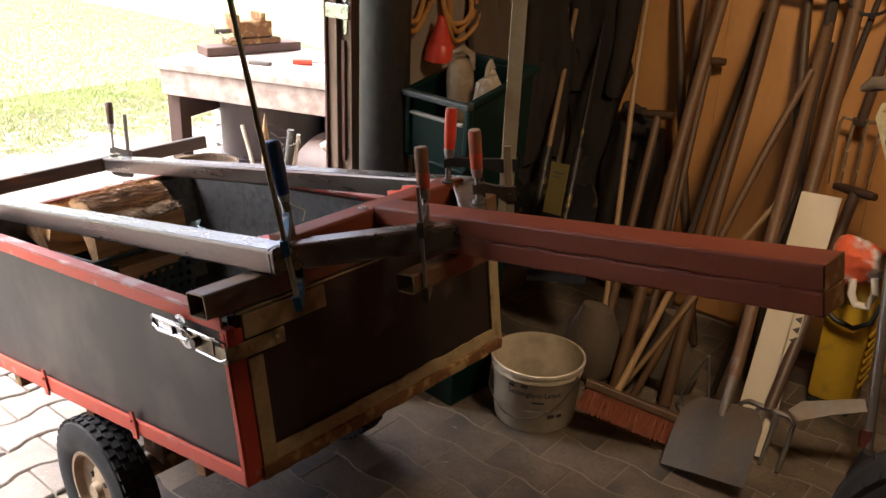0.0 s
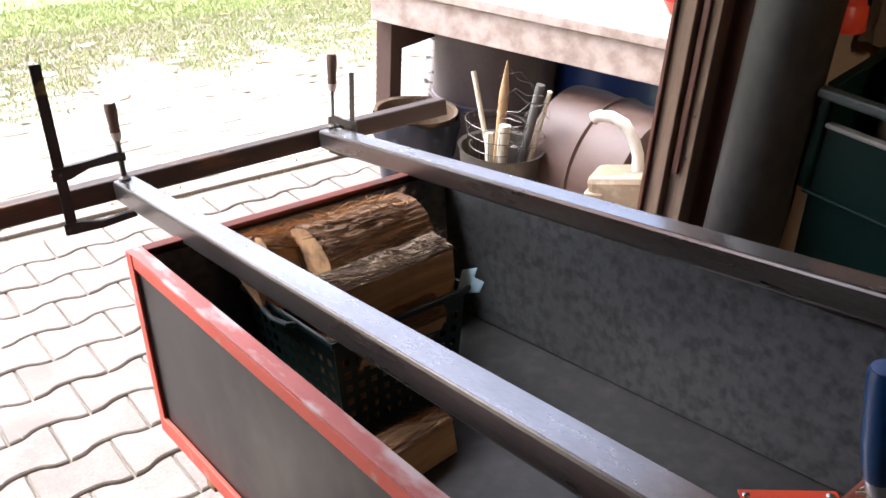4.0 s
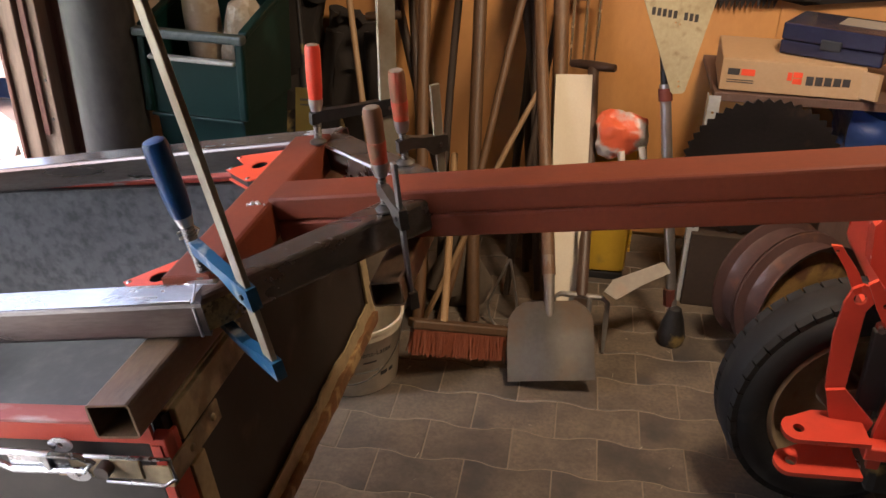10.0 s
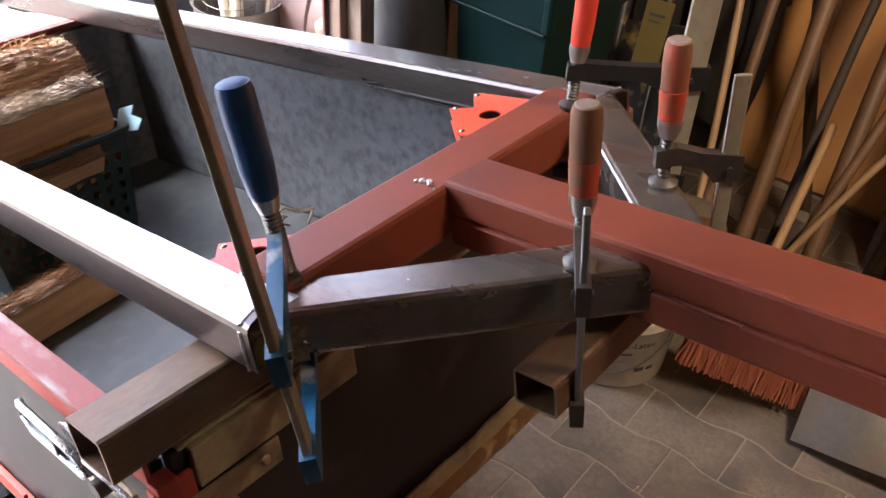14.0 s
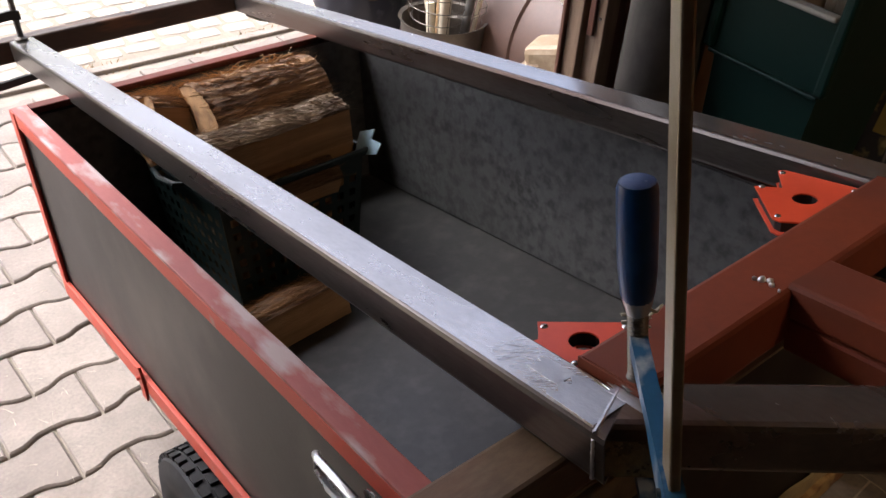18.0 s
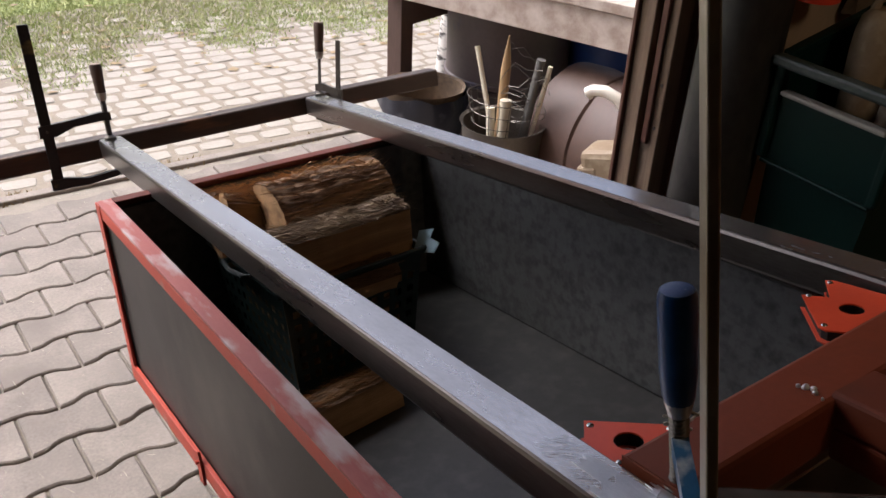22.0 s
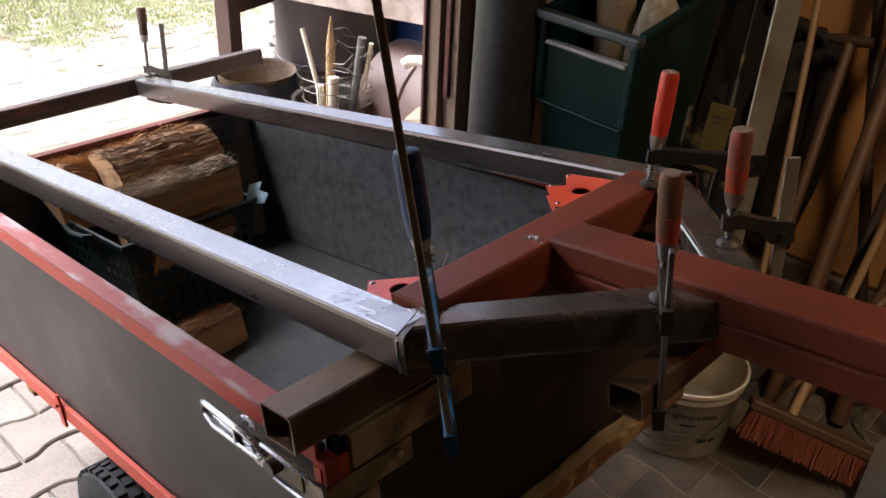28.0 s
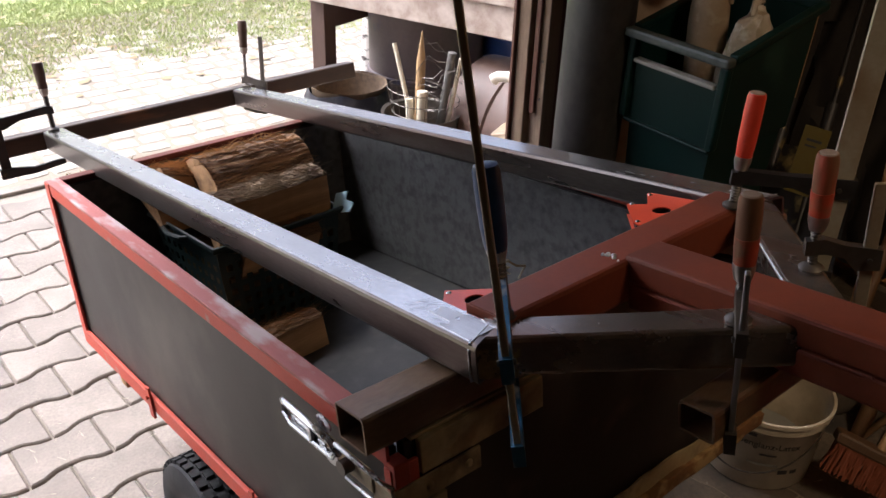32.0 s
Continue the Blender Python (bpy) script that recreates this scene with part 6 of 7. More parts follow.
for z in (0.02, 0.31, 0.63):
    part("barrel_hoop", lathe([(0.283, z), (0.291, z + 0.006), (0.291, z + 0.020), (0.283, z + 0.026)], 40), M_BARREL, barrel)
solo("blue_drum", lathe([(0, 0), (0.26, 0.0), (0.27, 0.3), (0.265, 0.62), (0, 0.64)], 36), M_BLUEBARREL, "dark blue plastic drum under the bench", "drum", Matrix.Translation((-2.32, 2.45, -0.05)))
solo("birch_log", rough_up(lathe([(0, 0), (0.06, 0.0), (0.062, 0.3), (0.058, 0.7), (0, 0.7)], 20), 0.006, 10), mat("birch_bark", (0.72, 0.68, 0.62), (0.6, 0.55, 0.5), rough=0.8, scale=7, fine=40, bump=0.4, stretch=(1, 1, 3), spots=(0.06, 0.05, 0.045), spot_scale=14, spot_at=0.57), "white birch log standing behind the tub", "log", pose(-2.98, 1.90, -0.05, 0, 6, 0))
tank = thing("old_tank", "faded red-brown drum lying under the bench", "tank", pose(-2.04, 1.84, 0.262, 0, 90, 5))
part("drum_wall", rough_up(lathe([(0, 0), (0.22, 0.0), (0.262, 0.03), (0.268, 0.12), (0.262, 0.25), (0.268, 0.36), (0.262, 0.45), (0.21, 0.49), (0, 0.49)], 48), 0.006, 6), M_REDBROWN, tank)
part("drum_bead", lathe([(0.262, 0.24), (0.272, 0.248), (0.262, 0.256)], 48), M_REDBROWN, tank)
# Pale can; the bench's shade is put into its body colour.
jerry = thing("jerrycan", "cream canister darkened for the bench's shade, with a pale bent spout", "canister", pose(-1.365, 1.57, -0.004, 0, -14, 25))
b = box(-0.10, 0.10, -0.075, 0.075, 0.0, 0.47, 0.022)
part("can_body", b, M_JUG, jerry)
part("can_rib", box(-0.112, -0.04, -0.078, 0.078, 0.05, 0.42, 0.01), M_JUG, jerry)
part("spout", sweep([(0.055, 0.0, 0.47), (0.06, 0.0, 0.52), (0.05, 0.0, 0.575), (0.025, 0.0, 0.625), (-0.015, 0.0, 0.65), (-0.055, 0.0, 0.655), (-0.075, 0.0, 0.645)], 0.019, 12, taper=[1.1, 1, 1, 1, 1, 1, 1.15]), M_BAGWHITE, jerry, "white bent spout hose")
wb = thing("small_bucket", "white plastic bucket with a blue band by the door post", "bucket", Matrix.Translation((-1.23, 1.34, -0.005)))
part("bucket_wall", lathe([(0, 0), (0.10, 0.0), (0.125, 0.34), (0.132, 0.345), (0.118, 0.335), (0.095, 0.01)], 32), M_BAGWHITE, wb)
part("band", lathe([(0.1165, 0.22), (0.120, 0.225), (0.1225, 0.27), (0.1195, 0.275)], 32), M_BLUE, wb, "blue band")
solo("yellow_pot", lathe([(0, 0), (0.035, 0.0), (0.045, 0.10), (0.04, 0.10), (0, 0.02)], 20), M_YELLOW, "small yellow pot on the ground", "pot", Matrix.Translation((-1.62, 1.33, -0.006)) @ Matrix.Translation((0, 0, 0.0)))

# ---- things hung on the wall ----
for k, (cy, cz, rr) in enumerate(((1.225, 1.36, 0.105), (1.235, 1.345, 0.12), (1.475, 1.30, 0.10), (1.48, 1.285, 0.115), (1.47, 1.31, 0.085))):
    solo("cable_coil", sweep([(-0.825 + 0.012 * math.sin(3 * a + k), cy + rr * math.cos(a) * 0.8, cz + rr * 1.2 * math.sin(a)) for a in [2 * math.pi * j / 32 for j in range(32)]], 0.009, 8, closed=True), M_ROPE, "coil of orange cable hanging on the wall", "cable coil", group="coils of cable")
solo("red_funnel", lathe([(0.055, 0.0), (0.048, 0.05), (0.016, 0.085), (0.012, 0.15), (0.010, 0.15), (0.044, 0.05), (0.050, 0.0)], 20), M_HANDLERED, "red plastic funnel hanging by the cable", "funnel", pose(-0.80, 1.35, 1.10, 4, 4, 0))
for y, z, w in ((1.60, 1.19, 0.055), (1.70, 1.16, 0.05)):
    solo("sack_cloth", soft_box(-0.02, 0.02, -w, w, -0.16, 0.14, 0.02, 11, 8, y), M_CANVAS, "pale cloth hanging on the wall", "cloth", Matrix.Translation((-0.825, y, z)))
def jacket(label, m, w, z0, z1, seed):
    """A jacket hung by its collar: body, collar and two hanging sleeves."""
    t = thing("work_jacket", label, "jacket", m)
    part("jacket_body", soft_box(-w, w, -0.03, 0.03, z0, z1, 0.05, 6, 14, seed), M_DARKCLOTH, t)
    part("collar", rough_up(sweep([(-0.045, -0.02, z1 - 0.01), (-0.03, -0.035, z1 + 0.02), (0.03, -0.035, z1 + 0.02), (0.045, -0.02, z1 - 0.01)], 0.016, 8), 0.006, 20, seed), M_DARKCLOTH, t)
    for sx in (-1, 1):
        part("sleeve", rough_up(sweep([(sx * (w - 0.02), 0, z1 - 0.05), (sx * (w + 0.01), -0.012, z1 - 0.25), (sx * (w + 0.005), -0.02, z1 - 0.48), (sx * (w - 0.015), -0.022, z1 - 0.66)], 0.045, 12, taper=[0.8, 1.0, 0.85, 0.75]), 0.018, 12, seed + sx), M_DARKCLOTH, t)
    return t
jacket("dark work jacket hanging on the wall behind the tools", Matrix.Translation((-0.70, 2.25, 0.0)), 0.10, 0.30, 1.55, 2.0)
# Stands for a dark draped cloth; only its shape is the jacket's.
jacket("dark cloth draped on the wall behind the spades", Matrix.Translation((-0.47, 2.22, 0.0)), 0.09, 0.12, 0.84, 3.0)
jacket("dark work jacket hanging on the side wall", Matrix.Translation((-0.79, 1.95, 0.0)) @ pose(0, 0, 0, 0, 0, 90), 0.10, 0.35, 1.30, 7.0)
solo("cable_coil", sweep([(0.30 + 0.07 * math.cos(a), 2.26, 1.36 + 0.055 * math.sin(a)) for a in [2 * math.pi * j / 28 for j in range(28)]], 0.006, 8, closed=True), M_BLACK, "black cable loop hanging among the handles", "cable coil")
solo("rake_head", sweep([(-0.02 + 0.03 * k, 2.27, 1.355 + 0.004 * math.sin(k)) for k in range(9)], 0.012, 8), M_TOOLWOOD, "wooden rake head hanging on the wall", "rake")

# ---- shelf corner ----
shelf = thing("wall_shelf", "grey shelf board on a perforated zinc upright", "shelf", Matrix.Translation((0, 0, 0)))
part("shelf_board", box(0.80, 1.75, 1.875, 2.34, 0.728, 0.752, 0.003), M_BENCHDARK, shelf)
part("shelf_edge", box(0.80, 1.75, 1.868, 1.874, 0.728, 0.754, 0.001), M_BENCHDARK, shelf, "dull shelf edge")
up_ = plate([(0, 0), (0.036, 0), (0.036, 0.765), (0, 0.765)], 0, 0.002, holes=[(0.018, 0.06 + 0.05 * k, 0.0045) for k in range(14)], m=Matrix.Translation((0.785, 1.864, -0.02)) @ pose(0, 0, 0, 90, 0, 0))
part("perforated_upright", up_, M_GALV, shelf, "perforated zinc angle")
part("perforated_upright", box(0.783, 0.785, 1.868, 1.90, 0.0, 0.745, 0), M_GALV, shelf)
part("back_upright", box(1.70, 1.74, 1.88, 1.92, 0.0, 0.727, 0.002), M_ZINC, shelf)
carton = thing("cardboard_carton", "flat brown cardboard carton with red and dark print", "carton", pose(0.812, 1.895, 0.757, 0, 0, -3))
part("carton_body", box(0, 0.415, 0.0, 0.30, 0, 0.098, 0.003), M_CARD, carton)
part("flap", plate([(0.415, 0.0), (0.455, -0.03), (0.445, -0.035), (0.405, -0.004)], 0.01, 0.09), M_CARD, carton, "torn carton flap")
part("carton_lid", box(0.002, 0.413, 0.002, 0.298, 0.0985, 0.101, 0.001), M_CARD, carton)
for x0, x1, z0, z1, mm in ((0.195, 0.208, 0.045, 0.070, M_MAGNET), (0.211, 0.238, 0.035, 0.052, M_MAGNET), (0.211, 0.238, 0.055, 0.072, M_MAGNET), (0.02, 0.055, 0.05, 0.07, M_INK), (0.06, 0.10, 0.05, 0.07, M_MAGNET), (0.02, 0.10, 0.033, 0.036, M_INK), (0.02, 0.10, 0.026, 0.029, M_INK)):
    part("print_mark", box(x0, x1, -0.0012, -0.0004, z0, z1, 0), mm, carton)
for k in range(5):
    part("print_bar", box(0.25 + 0.026 * k, 0.271 + 0.026 * k, -0.0012, -0.0004, 0.034 + 0.001 * k, 0.062, 0), M_INK, carton)
case = thing("tool_case", "dark blue plastic tool case on the carton", "case", pose(0.985, 1.985, 0.861, 0, 0, -26))
part("case_shell", box(0, 0.30, 0, 0.22, 0, 0.042, 0.006), M_CASE, case)
part("case_lid", box(0, 0.30, 0, 0.22, 0.0435, 0.095, 0.006), M_CASE, case)
part("case_label", box(0.14, 0.28, 0.08, 0.19, 0.0952, 0.0962, 0.0005), M_JERRY, case, "grey paper label")
part("case_clip", box(0.12, 0.18, -0.006, -0.0005, 0.03, 0.06, 0.002), M_BLACK, case)
for k in range(4):
    pts = [(1.40 + (0.075 + 0.012 * math.sin(2 * a + k)) * math.cos(a), 1.97 + 0.035 * math.sin(a + k) + 0.012 * k, 0.835 + (0.055 + 0.010 * math.cos(3 * a + k)) * math.sin(a) + 0.006 * k) for a in [2 * math.pi * j / 30 for j in range(30)]]
    solo("webbing_strap", sweep(pts, 0.011, 6, closed=True), M_STRAP, "tangled beige webbing strap on the shelf", "strap", group="tangled straps")
solo("tape_roll", lathe([(0.032, 0), (0.052, 0), (0.052, 0.035), (0.032, 0.035), (0.032, 0)], 30), M_BUCKET, "white roll of tape on the shelf", "tape", pose(1.40, 1.91, 0.757, 0, 0, 0))
b = bmesh.new()
teeth = []
for k in range(96):
    a = 2 * math.pi * k / 96
    r_ = 0.245 if k % 2 else 0.231
    teeth.append((r_ * math.cos(a), r_ * math.sin(a)))
solo("saw_blade", plate(teeth, 0, 0.004, holes=[(0, 0, 0.02)]), M_SAW, "large dark circular saw blade leaning under the shelf", "saw blade", Matrix.Translation((0.970, 1.84, 0.522)) @ pose(0, 0, 0, 96, 0, 0))
solo("blade_prop", box(0.80, 1.17, 1.84, 2.0, 0.0, 0.276, 0.004), M_TWIG, "dark timber block under the saw blade", "timber")
solo("blue_tarp", soft_box(1.23, 1.62, 1.90, 2.20, 0.515, 0.700, 0.035, 9, 14), M_BLUECLOTH, "crumpled blue tarpaulin under the shelf", "tarpaulin")
solo("red_rag", soft_box(1.24, 1.42, 1.865, 1.95, 0.502, 0.535, 0.012, 16, 6), M_HANDLERED, "folded red cloth under the tarpaulin", "rag")
solo("crate_box", box(1.20, 1.66, 1.89, 2.25, 0.0, 0.50, 0.004), M_BENCHDARK, "dark wooden box under the shelf", "box")
saw = thing("crosscut_saw", "old blackened two-man crosscut saw hanging on the wall", "saw")
edge_pts = [(0.775, 1.085), (0.765, 0.99)]
for k in range(14):
    x = 0.775 + 0.0175 * k
    edge_pts += [(x, 0.915 + 0.0012 * k), (x + 0.011, 0.945 + 0.0012 * k)]
edge_pts += [(1.10, 0.945), (1.30, 0.968), (1.53, 0.998), (1.535, 1.014), (1.30, 1.050), (1.05, 1.080)]
part("saw_plate", plate(edge_pts, 0, 0.003, m=Matrix.Translation((0, 2.315, 0)) @ pose(0, 0, 0, 90, 0, 0)), M_SAW, saw)
for x in (1.00, 1.10):
    part("bearing", rod((x, 2.285, 0.992), (x, 2.312, 0.994), 0.026, seg=20), M_GREYIRON, saw)
part("mount", box(0.955, 1.145, 2.292, 2.3105, 0.962, 1.030, 0.004), M_BLACKIRON, saw)
solo("bow_saw_tube", sweep([(1.44, 2.322, 1.40), (1.445, 2.322, 1.10), (1.455, 2.322, 1.00), (1.49, 2.322, 0.945), (1.55, 2.322, 0.91), (1.63, 2.322, 0.89)], 0.015, 12), M_YELLOW, "yellow tubular bow saw frame hanging on the wall", "bow saw")
solo("leaning_timber", box(-0.025, 0.025, -0.02, 0.02, 0, 1.05, 0.003), M_POST, "red-brown timber leaning by the shelf", "timber", pose(1.50, 1.70, 0.0, 0, -6, 0))

def disc_rim(m):
    t = thing("wheel_disc", "rusty spare wheel rim stacked by the wall", "wheel rim", m, "stack of spare rims")
    part("rim_band", lathe([(0.195, -0.045), (0.21, -0.05), (0.21, -0.042), (0.185, -0.03), (0.175, 0.0), (0.185, 0.03), (0.21, 0.042), (0.21, 0.05), (0.195, 0.045), (0.165, 0.0), (0.195, -0.045)], 40), M_RIMBAND, t, "dull maroon rim band")
    part("rim_dish", lathe([(0.172, 0.01), (0.12, 0.03), (0.07, 0.02), (0.05, 0.02), (0.045, 0.01), (0, 0.01)], 36), M_DISH, t, "rusty yellow dish")
    return t
axd = Vector((0.53, -0.85, 0.0)).normalized()
for k in (1, 2):
    c = Vector((1.005, 1.745, 0.214)) + axd * 0.104 * k
    disc_rim(Matrix.Translation(c) @ axd.to_track_quat('Z', 'Y').to_matrix().to_4x4())

# ---- front of the tractor ----
tr = thing("tractor", "orange-red compact tractor with a front hitch beside the tools", "tractor", Matrix())
WA = Matrix.Translation((1.100, 1.00, 0.292)) @ pose(0, 0, 0, 0, 0, 14)
part("wheel_hub", rod(WA @ Vector((0, -0.05, 0)), WA @ Vector((0, 0.09, 0)), 0.05, seg=18), M_POST, tr)
wmm = WA @ pose(0, 0, 0, 90, 0, 0)
R_, w_ = 0.292, 0.075
ty = part("tyre", lathe([(0.200, -0.052), (0.210, -0.066), (R_ - 0.05, -w_), (R_ - 0.018, -w_ * 0.85), (R_, -w_ * 0.45), (R_ + 0.003, 0), (R_, w_ * 0.45), (R_ - 0.018, w_ * 0.85), (R_ - 0.05, w_), (0.210, 0.066), (0.200, 0.052), (0.200, -0.052)], 56, m=wmm), M_RUBBER, tr, "worn black front tyre")
b = bmesh.new()
for k in range(44):
    for sgn in (-1, 1):
        box(-0.016, 0.0022, -0.0185, 0.0185, 0.010, w_ * 0.80, 0, b, wmm @ Matrix.Rotation(2 * math.pi * (k + 0.25 * sgn) / 44, 4, 'Z') @ Matrix.Scale(sgn, 4, (0, 0, 1)) @ Matrix.Translation((R_ - 0.004, 0, 0)))
part("tread", b, M_RUBBER, ty, smooth=False)
part("rim", lathe([(0.206, 0.060), (0.196, 0.066), (0.186, 0.054), (0.176, 0.022), (0.135, -0.010), (0.10, -0.022), (0.075, -0.02), (0.055, -0.02)], 44, m=wmm), M_RIM, tr, "faded beige front rim")
part("rim_back", lathe([(0.203, -0.056), (0.160, -0.03), (0.10, -0.03)], 40, m=wmm), M_RIM, tr)
def upright(outline, y, th, label, name="hitch_plate", material=M_TRACTOR, holes=()):
    """A steel plate standing in the x, z plane at depth y."""
    return part(name, plate(outline, -th / 2, th / 2, holes=holes, m=Matrix.Translation((0, y, 0)) @ pose(0, 0, 0, 90, 0, 0)), material, tr, label)
b = box(1.10, 2.3, 0.95, 1.30, 0.56, 0.80, 0.03)
part("bonnet", b, M_TRACTOR, tr, "orange-red bonnet")
upright([(1.05, 0.82), (1.03, 0.79), (1.042, 0.70), (1.08, 0.655), (1.21, 0.55), (1.45, 0.43), (1.45, 0.82)], 0.905, 0.05, "faceted orange-red front plate", "front_plate")
part("front_plate", plate([(0, 0), (0.42, 0), (0.42, 0.10), (0.06, 0.10)], 0, 0.02, m=Matrix.Translation((1.21, 0.90, 0.545)) @ pose(0, 0, 0, 60, 26, 0)), M_TRACTOR, tr, "slanted lower front plate")
part("front_axle", box(1.14, 2.2, 0.90, 1.0, 0.22, 0.36, 0.01), M_BLACKIRON, tr)
# front hitch: thin bracket, two bent arms, black lower link, clevis
upright([(0.946, 0.757), (0.967, 0.757), (1.012, 0.700), (1.030, 0.665), (1.006, 0.662), (0.984, 0.705)], 0.845, 0.008, "thin red bracket with a hole", holes=((0.960, 0.745, 0.004),))
upright([(0.990, 0.640), (1.000, 0.676), (1.018, 0.688), (1.040, 0.682), (1.052, 0.660), (1.034, 0.625), (1.036, 0.553), (1.038, 0.430), (0.998, 0.425), (0.986, 0.560)], 0.82, 0.010, "bent red hitch arm", "hitch_arm", holes=((1.018, 0.655, 0.013),))
upright([(0.996, 0.432), (1.034, 0.440), (1.108, 0.362), (1.094, 0.312), (1.020, 0.350)], 0.805, 0.010, "bent red hitch arm", "hitch_arm")
part("arm_web", box(1.028, 1.040, 0.826, 0.875, 0.42, 0.64, 0.002), M_TRACTOR, tr, "inner flange of the hitch arm")
upright([(1.020, 0.700), (1.036, 0.712), (1.098, 0.632), (1.118, 0.560), (1.110, 0.535), (1.082, 0.590), (1.050, 0.640)], 0.80, 0.010, "slotted red hitch arm", "hitch_arm", holes=((1.062, 0.655, 0.006), (1.072, 0.640, 0.006)))
upright([(1.110, 0.560), (1.146, 0.470), (1.142, 0.330), (1.136, 0.255), (1.112, 0.255), (1.106, 0.350), (1.120, 0.470), (1.094, 0.540)], 0.785, 0.014, "bright red hitch link", "hitch_arm")
upright([(1.076, 0.632), (1.114, 0.632), (1.120, 0.570), (1.170, 0.548), (1.186, 0.480), (1.118, 0.486), (1.096, 0.560)], 0.775, 0.012, "red bracket plate")
part("black_link", box(0, 0.20, -0.012, 0.012, -0.024, 0.024, 0.004, None, axis_matrix((1.092, 0.84, 0.575), (1.098, 0.835, 0.36), (1, 0, 0))), M_BLACK, tr, "black lower link")
part("link_block", box(1.13, 1.30, 0.80, 0.86, 0.345, 0.46, 0.006), M_BLACK, tr)
part("cross_beam", box(1.085, 1.50, 0.74, 0.78, 0.306, 0.340, 0.005), M_TRACTOR, tr, "red lower cross beam")
for x, z, y in ((0.990, 0.345, 0.765), (0.985, 0.270, 0.745)):
    ears = [(-0.05 + 0.028 * math.cos(a), 0.034 * math.sin(a)) for a in [math.pi / 2 + math.pi * k / 10 for k in range(11)]] + [(0.10, -0.040), (0.10, 0.055), (0.0, 0.055)]
    part("clevis", plate(ears, 0, 0.012, holes=[(-0.042, 0, 0.012)], m=Matrix.Translation((x, y, z)) @ pose(0, 0, 0, 8, 0, 8)), M_TRACTOR, tr, "red clevis plate with an eye")
for x, z in ((1.124, 0.515), (1.124, 0.482), (1.086, 0.268), (1.055, 0.62)):
    part("bolt", rod((x, 0.758, z), (x, 0.781, z), 0.009, seg=6), M_ZINC, tr)
part("lower_body", box(1.16, 2.2, 0.87, 1.1, 0.10, 0.54, 0.02), M_BLACKIRON, tr, "black front chassis")

# ---- orange boards on the rear wall ----
random.seed(5)
x, meshes = -0.84, {}
while x < 3.0:
    w = 0.625
    if w not in meshes:
        meshes[w] = finish(box(0, w - 0.0015, 0, 0.016, 0, 2.56, 0.001), "panel", M_BOARD)
    ob = new("panel", meshes[w])
    ob.location = (x, 2.3425 + random.uniform(0, 0.0015), 0.02)
    ob.parent = wall_back
    x += w

# ---- meadow, gravel cobbles, leaves ----
rng = np.random.default_rng(3)
def blades(count, x0, x1, y0, y1, h, w, keep):
    verts, faces = [], []
    for _ in range(count):
        x, y = rng.uniform(x0, x1), rng.uniform(y0, y1)
        if not keep(x, y):
            continue
        a, hh = rng.uniform(0, 6.28), h * rng.uniform(0.5, 1.2)
        dx, dy = math.cos(a) * w, math.sin(a) * w
        lx, ly = rng.normal(0, hh * 0.5), rng.normal(0, hh * 0.5)
        i = len(verts)
        z0 = -0.0145 if x > -5.6 else -0.056
        verts += [(x - dx, y - dy, z0), (x + dx, y + dy, z0), (x + lx, y + ly, z0 + hh)]
        faces.append((i, i + 1, i + 2))
    return verts, faces
def stuff(name, verts, faces, material, label, category):
    me = bpy.data.meshes.new(name)
    me.from_pydata(verts, [], faces)
    me.materials.append(material)
    return tagged(new(name, me), label, category, kind="stuff")
def lawn(x, y):
    return noise.noise(Vector((x * 1.5, y * 1.5, 0))) * 0.9 + noise.noise(Vector((x * 5, y * 5, 4))) * 0.45 + (-4.48 - x) * 1.4 > rng.uniform(-0.25, 0.3)
v1, f1 = blades(110000, -14.0, -6.4, -5.0, 6.0, 0.028, 0.0040, lawn)
v2, f2 = blades(120000, -6.4, -4.0, -2.5, 4.5, 0.026, 0.0030, lawn)
f1 += [tuple(k + len(v1) for k in f) for f in f2]
stuff("grass", v1 + v2, f1, M_GRASS, "short patchy green grass beside the drive", "grass")
v1, f1 = blades(2600, -3.02, -2.92, -2.0, 3.0, 0.02, 0.004, lambda x, y: noise.noise(Vector((x * 2, y * 3, 7))) > 0.0)
stuff("joint_weeds", v1, f1, M_LEAF, "dry straw along the kerb", "straw")
verts, faces = [], []
for _ in range(260):
    x, y = rng.uniform(-6.5, -3.9), rng.uniform(-1.6, 3.0)
    a, s = rng.uniform(0, 6.28), rng.uniform(0.015, 0.04)
    i = len(verts)
    for k in range(5):
        b_ = a + k * 1.256
        verts.append((x + s * math.cos(b_) * (1 if k % 2 else 0.6), y + s * math.sin(b_), -0.009 + rng.uniform(0, 0.004)))
    faces.append(tuple(range(i, i + 5)))
stuff("leaf_litter", verts, faces, M_LEAF, "dry brown leaves on the gravel and grass", "leaves")
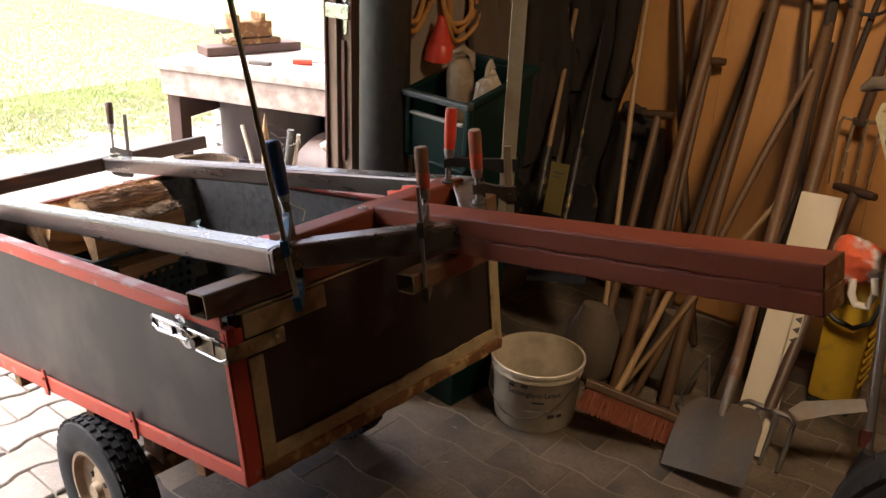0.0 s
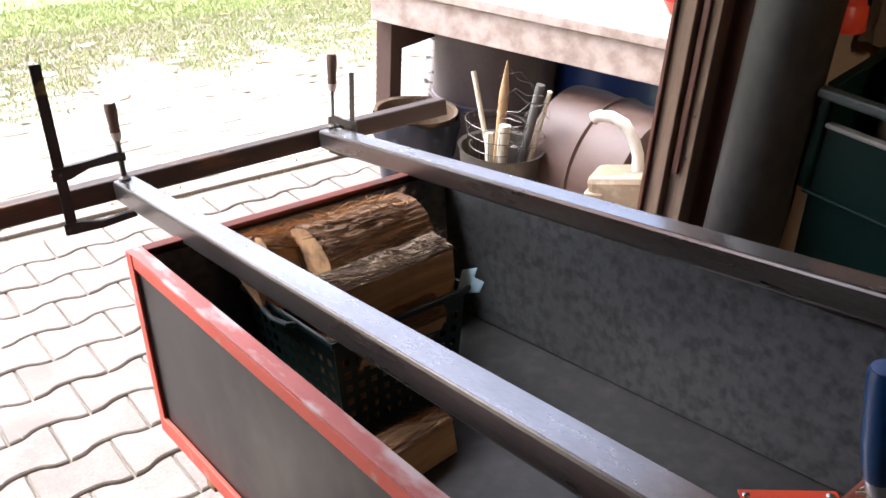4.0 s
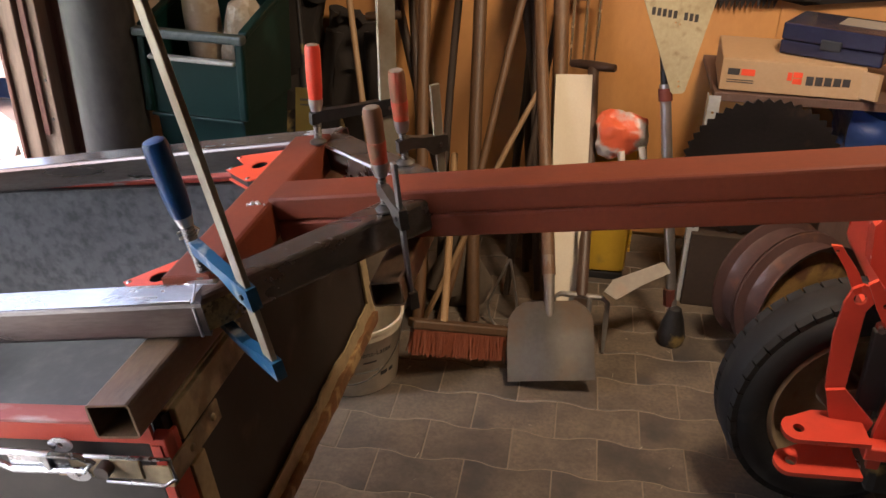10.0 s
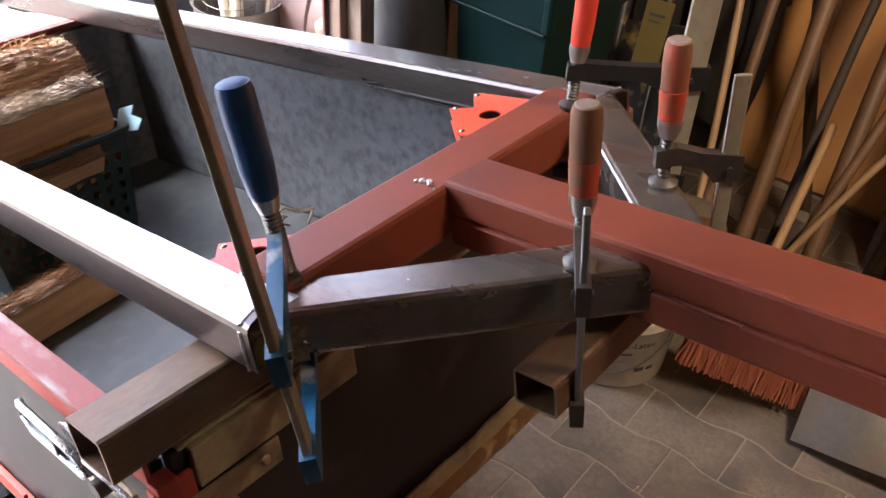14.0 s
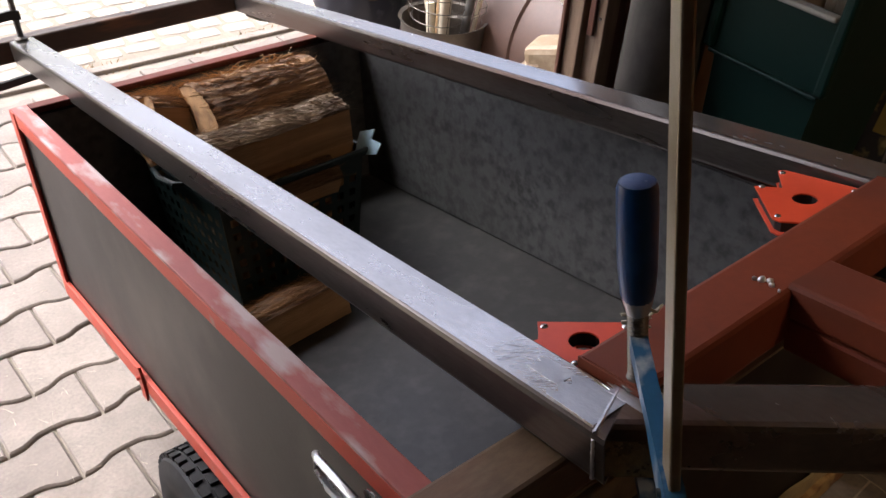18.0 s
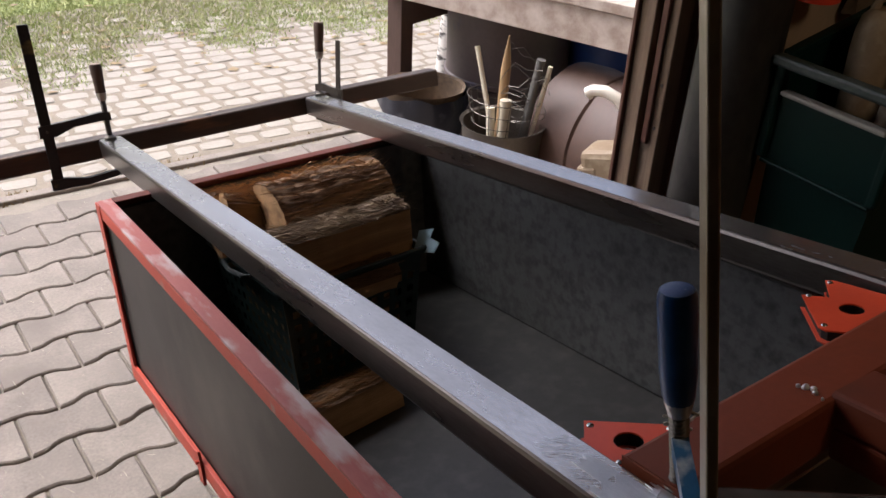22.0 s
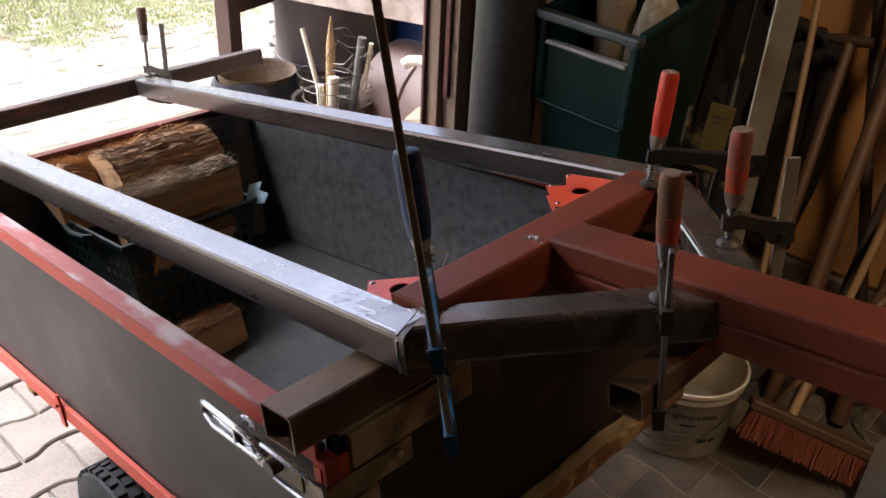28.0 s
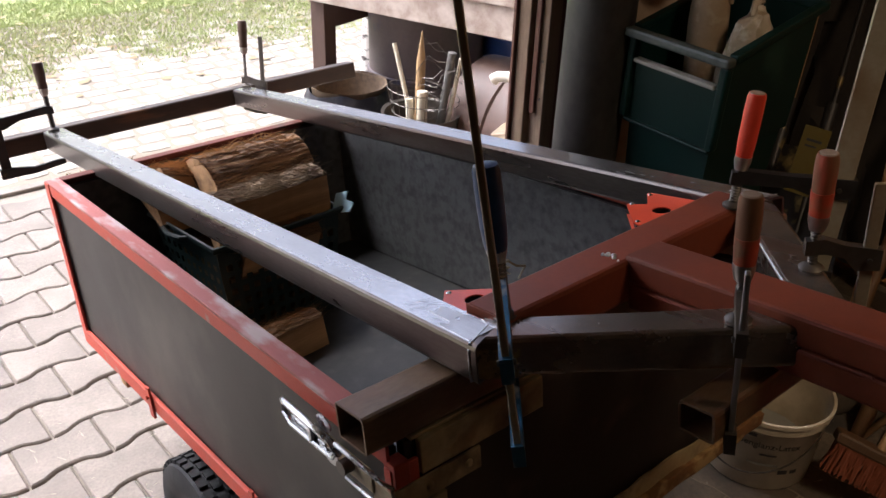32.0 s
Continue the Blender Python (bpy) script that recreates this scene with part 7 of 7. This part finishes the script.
def cobble_mesh(cells, z_top, sink):
    verts, faces = [], []
    for cx, cy, sx, sy in cells:
        n_ = 10
        i, wob = len(verts), rng.uniform(0.88, 1.02, n_)
        rot, top = rng.uniform(-0.13, 0.13), z_top + rng.uniform(-0.003, 0.002)
        for scale_, z in ((1.0, top - sink), (0.97, top - 0.004), (0.88, top)):
            for k in range(n_):
                a = 2 * math.pi * k / n_
                c, s = math.cos(a), math.sin(a)
                px, py = math.copysign(abs(c) ** 0.42, c) * sx * scale_ * wob[k], math.copysign(abs(s) ** 0.42, s) * sy * scale_ * wob[k]
                verts.append((cx + px * math.cos(rot) - py * math.sin(rot), cy + px * math.sin(rot) + py * math.cos(rot), z))
        for ring in (0, 1):
            for k in range(n_):
                j = (k + 1) % n_
                faces.append((i + ring * n_ + k, i + ring * n_ + j, i + (ring + 1) * n_ + j, i + (ring + 1) * n_ + k))
        faces.append(tuple(i + 2 * n_ + k for k in range(n_)))
    return verts, faces
cells, x = [], -3.05
while x > -5.45:
    step = rng.uniform(0.10, 0.125)
    y = -2.2 + rng.uniform(0, 0.1)
    while y < 3.2:
        ly = rng.uniform(0.11, 0.175)
        fade = (x + 4.5) * 1.1
        if fade > rng.uniform(-1.0, 0.3):
            cells.append((x - step / 2, y + ly / 2, step / 2 - 0.004, ly / 2 - 0.004))
        y += ly
    x -= step
cells.sort(key=lambda c: abs(c[0] + 3.0) + abs(c[1] - 0.3) * 0.5)
cv, cf = cobble_mesh(cells, -0.0105, 0.02)
stuff("cobbles", cv, cf, M_COBBLE, "pale worn cobbles sunk in sand before the garage", "cobbles")

# ---- wavy pavers ----
def paver_mesh(L, Wd, gap, amp, edge, material):
    """One paver, long side on x, waisted in the middle and wide at its ends."""
    half, n_ = L / 2, 16
    def waist(s):
        return amp * math.tanh(1.8 * math.cos(2 * math.pi * s / L)) / math.tanh(1.8)
    def ring(inset, z):
        xs = [-half + inset * 0.8 + (L - 1.6 * inset) * k / n_ for k in range(n_ + 1)]
        low = [(x, -Wd / 2 + inset + waist(x), z) for x in xs]
        top = [(x, Wd / 2 - inset - waist(x), z) for x in reversed(xs)]
        return low + top
    rings = [ring(gap / 2, -0.018), ring(gap / 2, -edge), ring(gap / 2 + edge, 0.0)]
    n2 = len(rings[0])
    faces = []
    for a in (0, 1):
        for k in range(n2):
            j = (k + 1) % n2
            faces.append((a * n2 + k, a * n2 + j, (a + 1) * n2 + j, (a + 1) * n2 + k))
    top = list(range(2 * n2, 3 * n2))
    for k in range(n2 // 2 - 1):
        faces.append((top[k], top[k + 1], top[n2 - 2 - k], top[n2 - 1 - k]))
    me = bpy.data.meshes.new("paver")
    me.from_pydata([p for r in rings for p in r], [], faces)
    me.materials.append(material)
    return me
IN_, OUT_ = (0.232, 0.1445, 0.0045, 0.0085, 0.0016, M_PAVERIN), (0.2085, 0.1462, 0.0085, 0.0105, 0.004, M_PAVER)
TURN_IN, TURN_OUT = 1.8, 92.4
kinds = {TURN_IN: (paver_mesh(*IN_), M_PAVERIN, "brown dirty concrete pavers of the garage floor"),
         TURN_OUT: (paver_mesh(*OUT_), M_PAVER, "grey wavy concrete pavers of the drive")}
spots_ = {TURN_IN: [], TURN_OUT: []}
for turn, (L_, P_), (x0, y0), rows_, cols_ in ((TURN_IN, IN_[:2], (0.535, 1.267), range(-40, 14), range(-12, 24)), (TURN_OUT, OUT_[:2], (-1.583, -0.333), range(-12, 16), range(-20, 16))):
    c_, s_ = math.cos(radians(turn)), math.sin(radians(turn))
    for row in rows_:
        for col in cols_:
            u, v = (col + 0.5 + (row % 2) * 0.5) * L_, row * P_
            x, y = x0 + c_ * u - s_ * v, y0 + s_ * u + c_ * v
            if turn == TURN_IN and -0.80 < x < 4.1 and -4.0 < y < 2.3 or turn == TURN_OUT and -2.90 < x < -0.9 and -4.0 < y < 2.2:
                spots_[turn].append((x, y))
spots_[TURN_IN].sort(key=lambda s: abs(s[0] - 0.5) * 0.8 + abs(s[1] - 1.0))
spots_[TURN_OUT].sort(key=lambda s: abs(s[0] + 1.7) * 0.8 + abs(s[1] + 0.35))
for a, single in ((TURN_IN, 140), (TURN_OUT, 160)):
    one, material, words_ = kinds[a]
    tilt, rise = (0.08, 0.0005) if a == TURN_IN else (0.5, 0.0018)
    for x, y in spots_[a][:single]:
        ob = new("paver", one)
        ob.matrix_world = pose(x, y, random.uniform(-rise, rise), random.uniform(-tilt, tilt), random.uniform(-tilt, tilt), a + random.uniform(-0.5, 0.5))
        ob.parent = floor
    verts, faces = [], []
    base_v = [v.co.copy() for v in one.vertices]
    base_f = [tuple(p.vertices) for p in one.polygons]
    for x, y in spots_[a][single:]:
        i = len(verts)
        mm = pose(x, y, random.uniform(-rise, rise), 0, 0, a)
        verts += [tuple(mm @ c) for c in base_v]
        faces += [tuple(i + k for k in f) for f in base_f]
    rest_ob = stuff("paver_field", verts, faces, material, words_, "pavers")
    rest_ob.parent = floor
    del rest_ob["category"]
# straw and grit lying on the drive
verts, faces = [], []
for _ in range(1500):
    x, y, a, s = rng.uniform(-2.9, 1.5) if rng.random() < 0.35 else rng.uniform(-2.95, -0.9), rng.uniform(-1.2, 1.7), rng.uniform(0, 6.28), rng.uniform(0.006, 0.03)
    i = len(verts)
    dx, dy = math.cos(a) * s, math.sin(a) * s
    verts += [(x, y, 0.003), (x + dy * 0.05, y - dx * 0.05, 0.004), (x + dx, y + dy, 0.005)]
    faces.append((i, i + 1, i + 2))
stuff("straw_bits", verts, faces, M_CORD, "bits of straw scattered on the pavers", "straw")
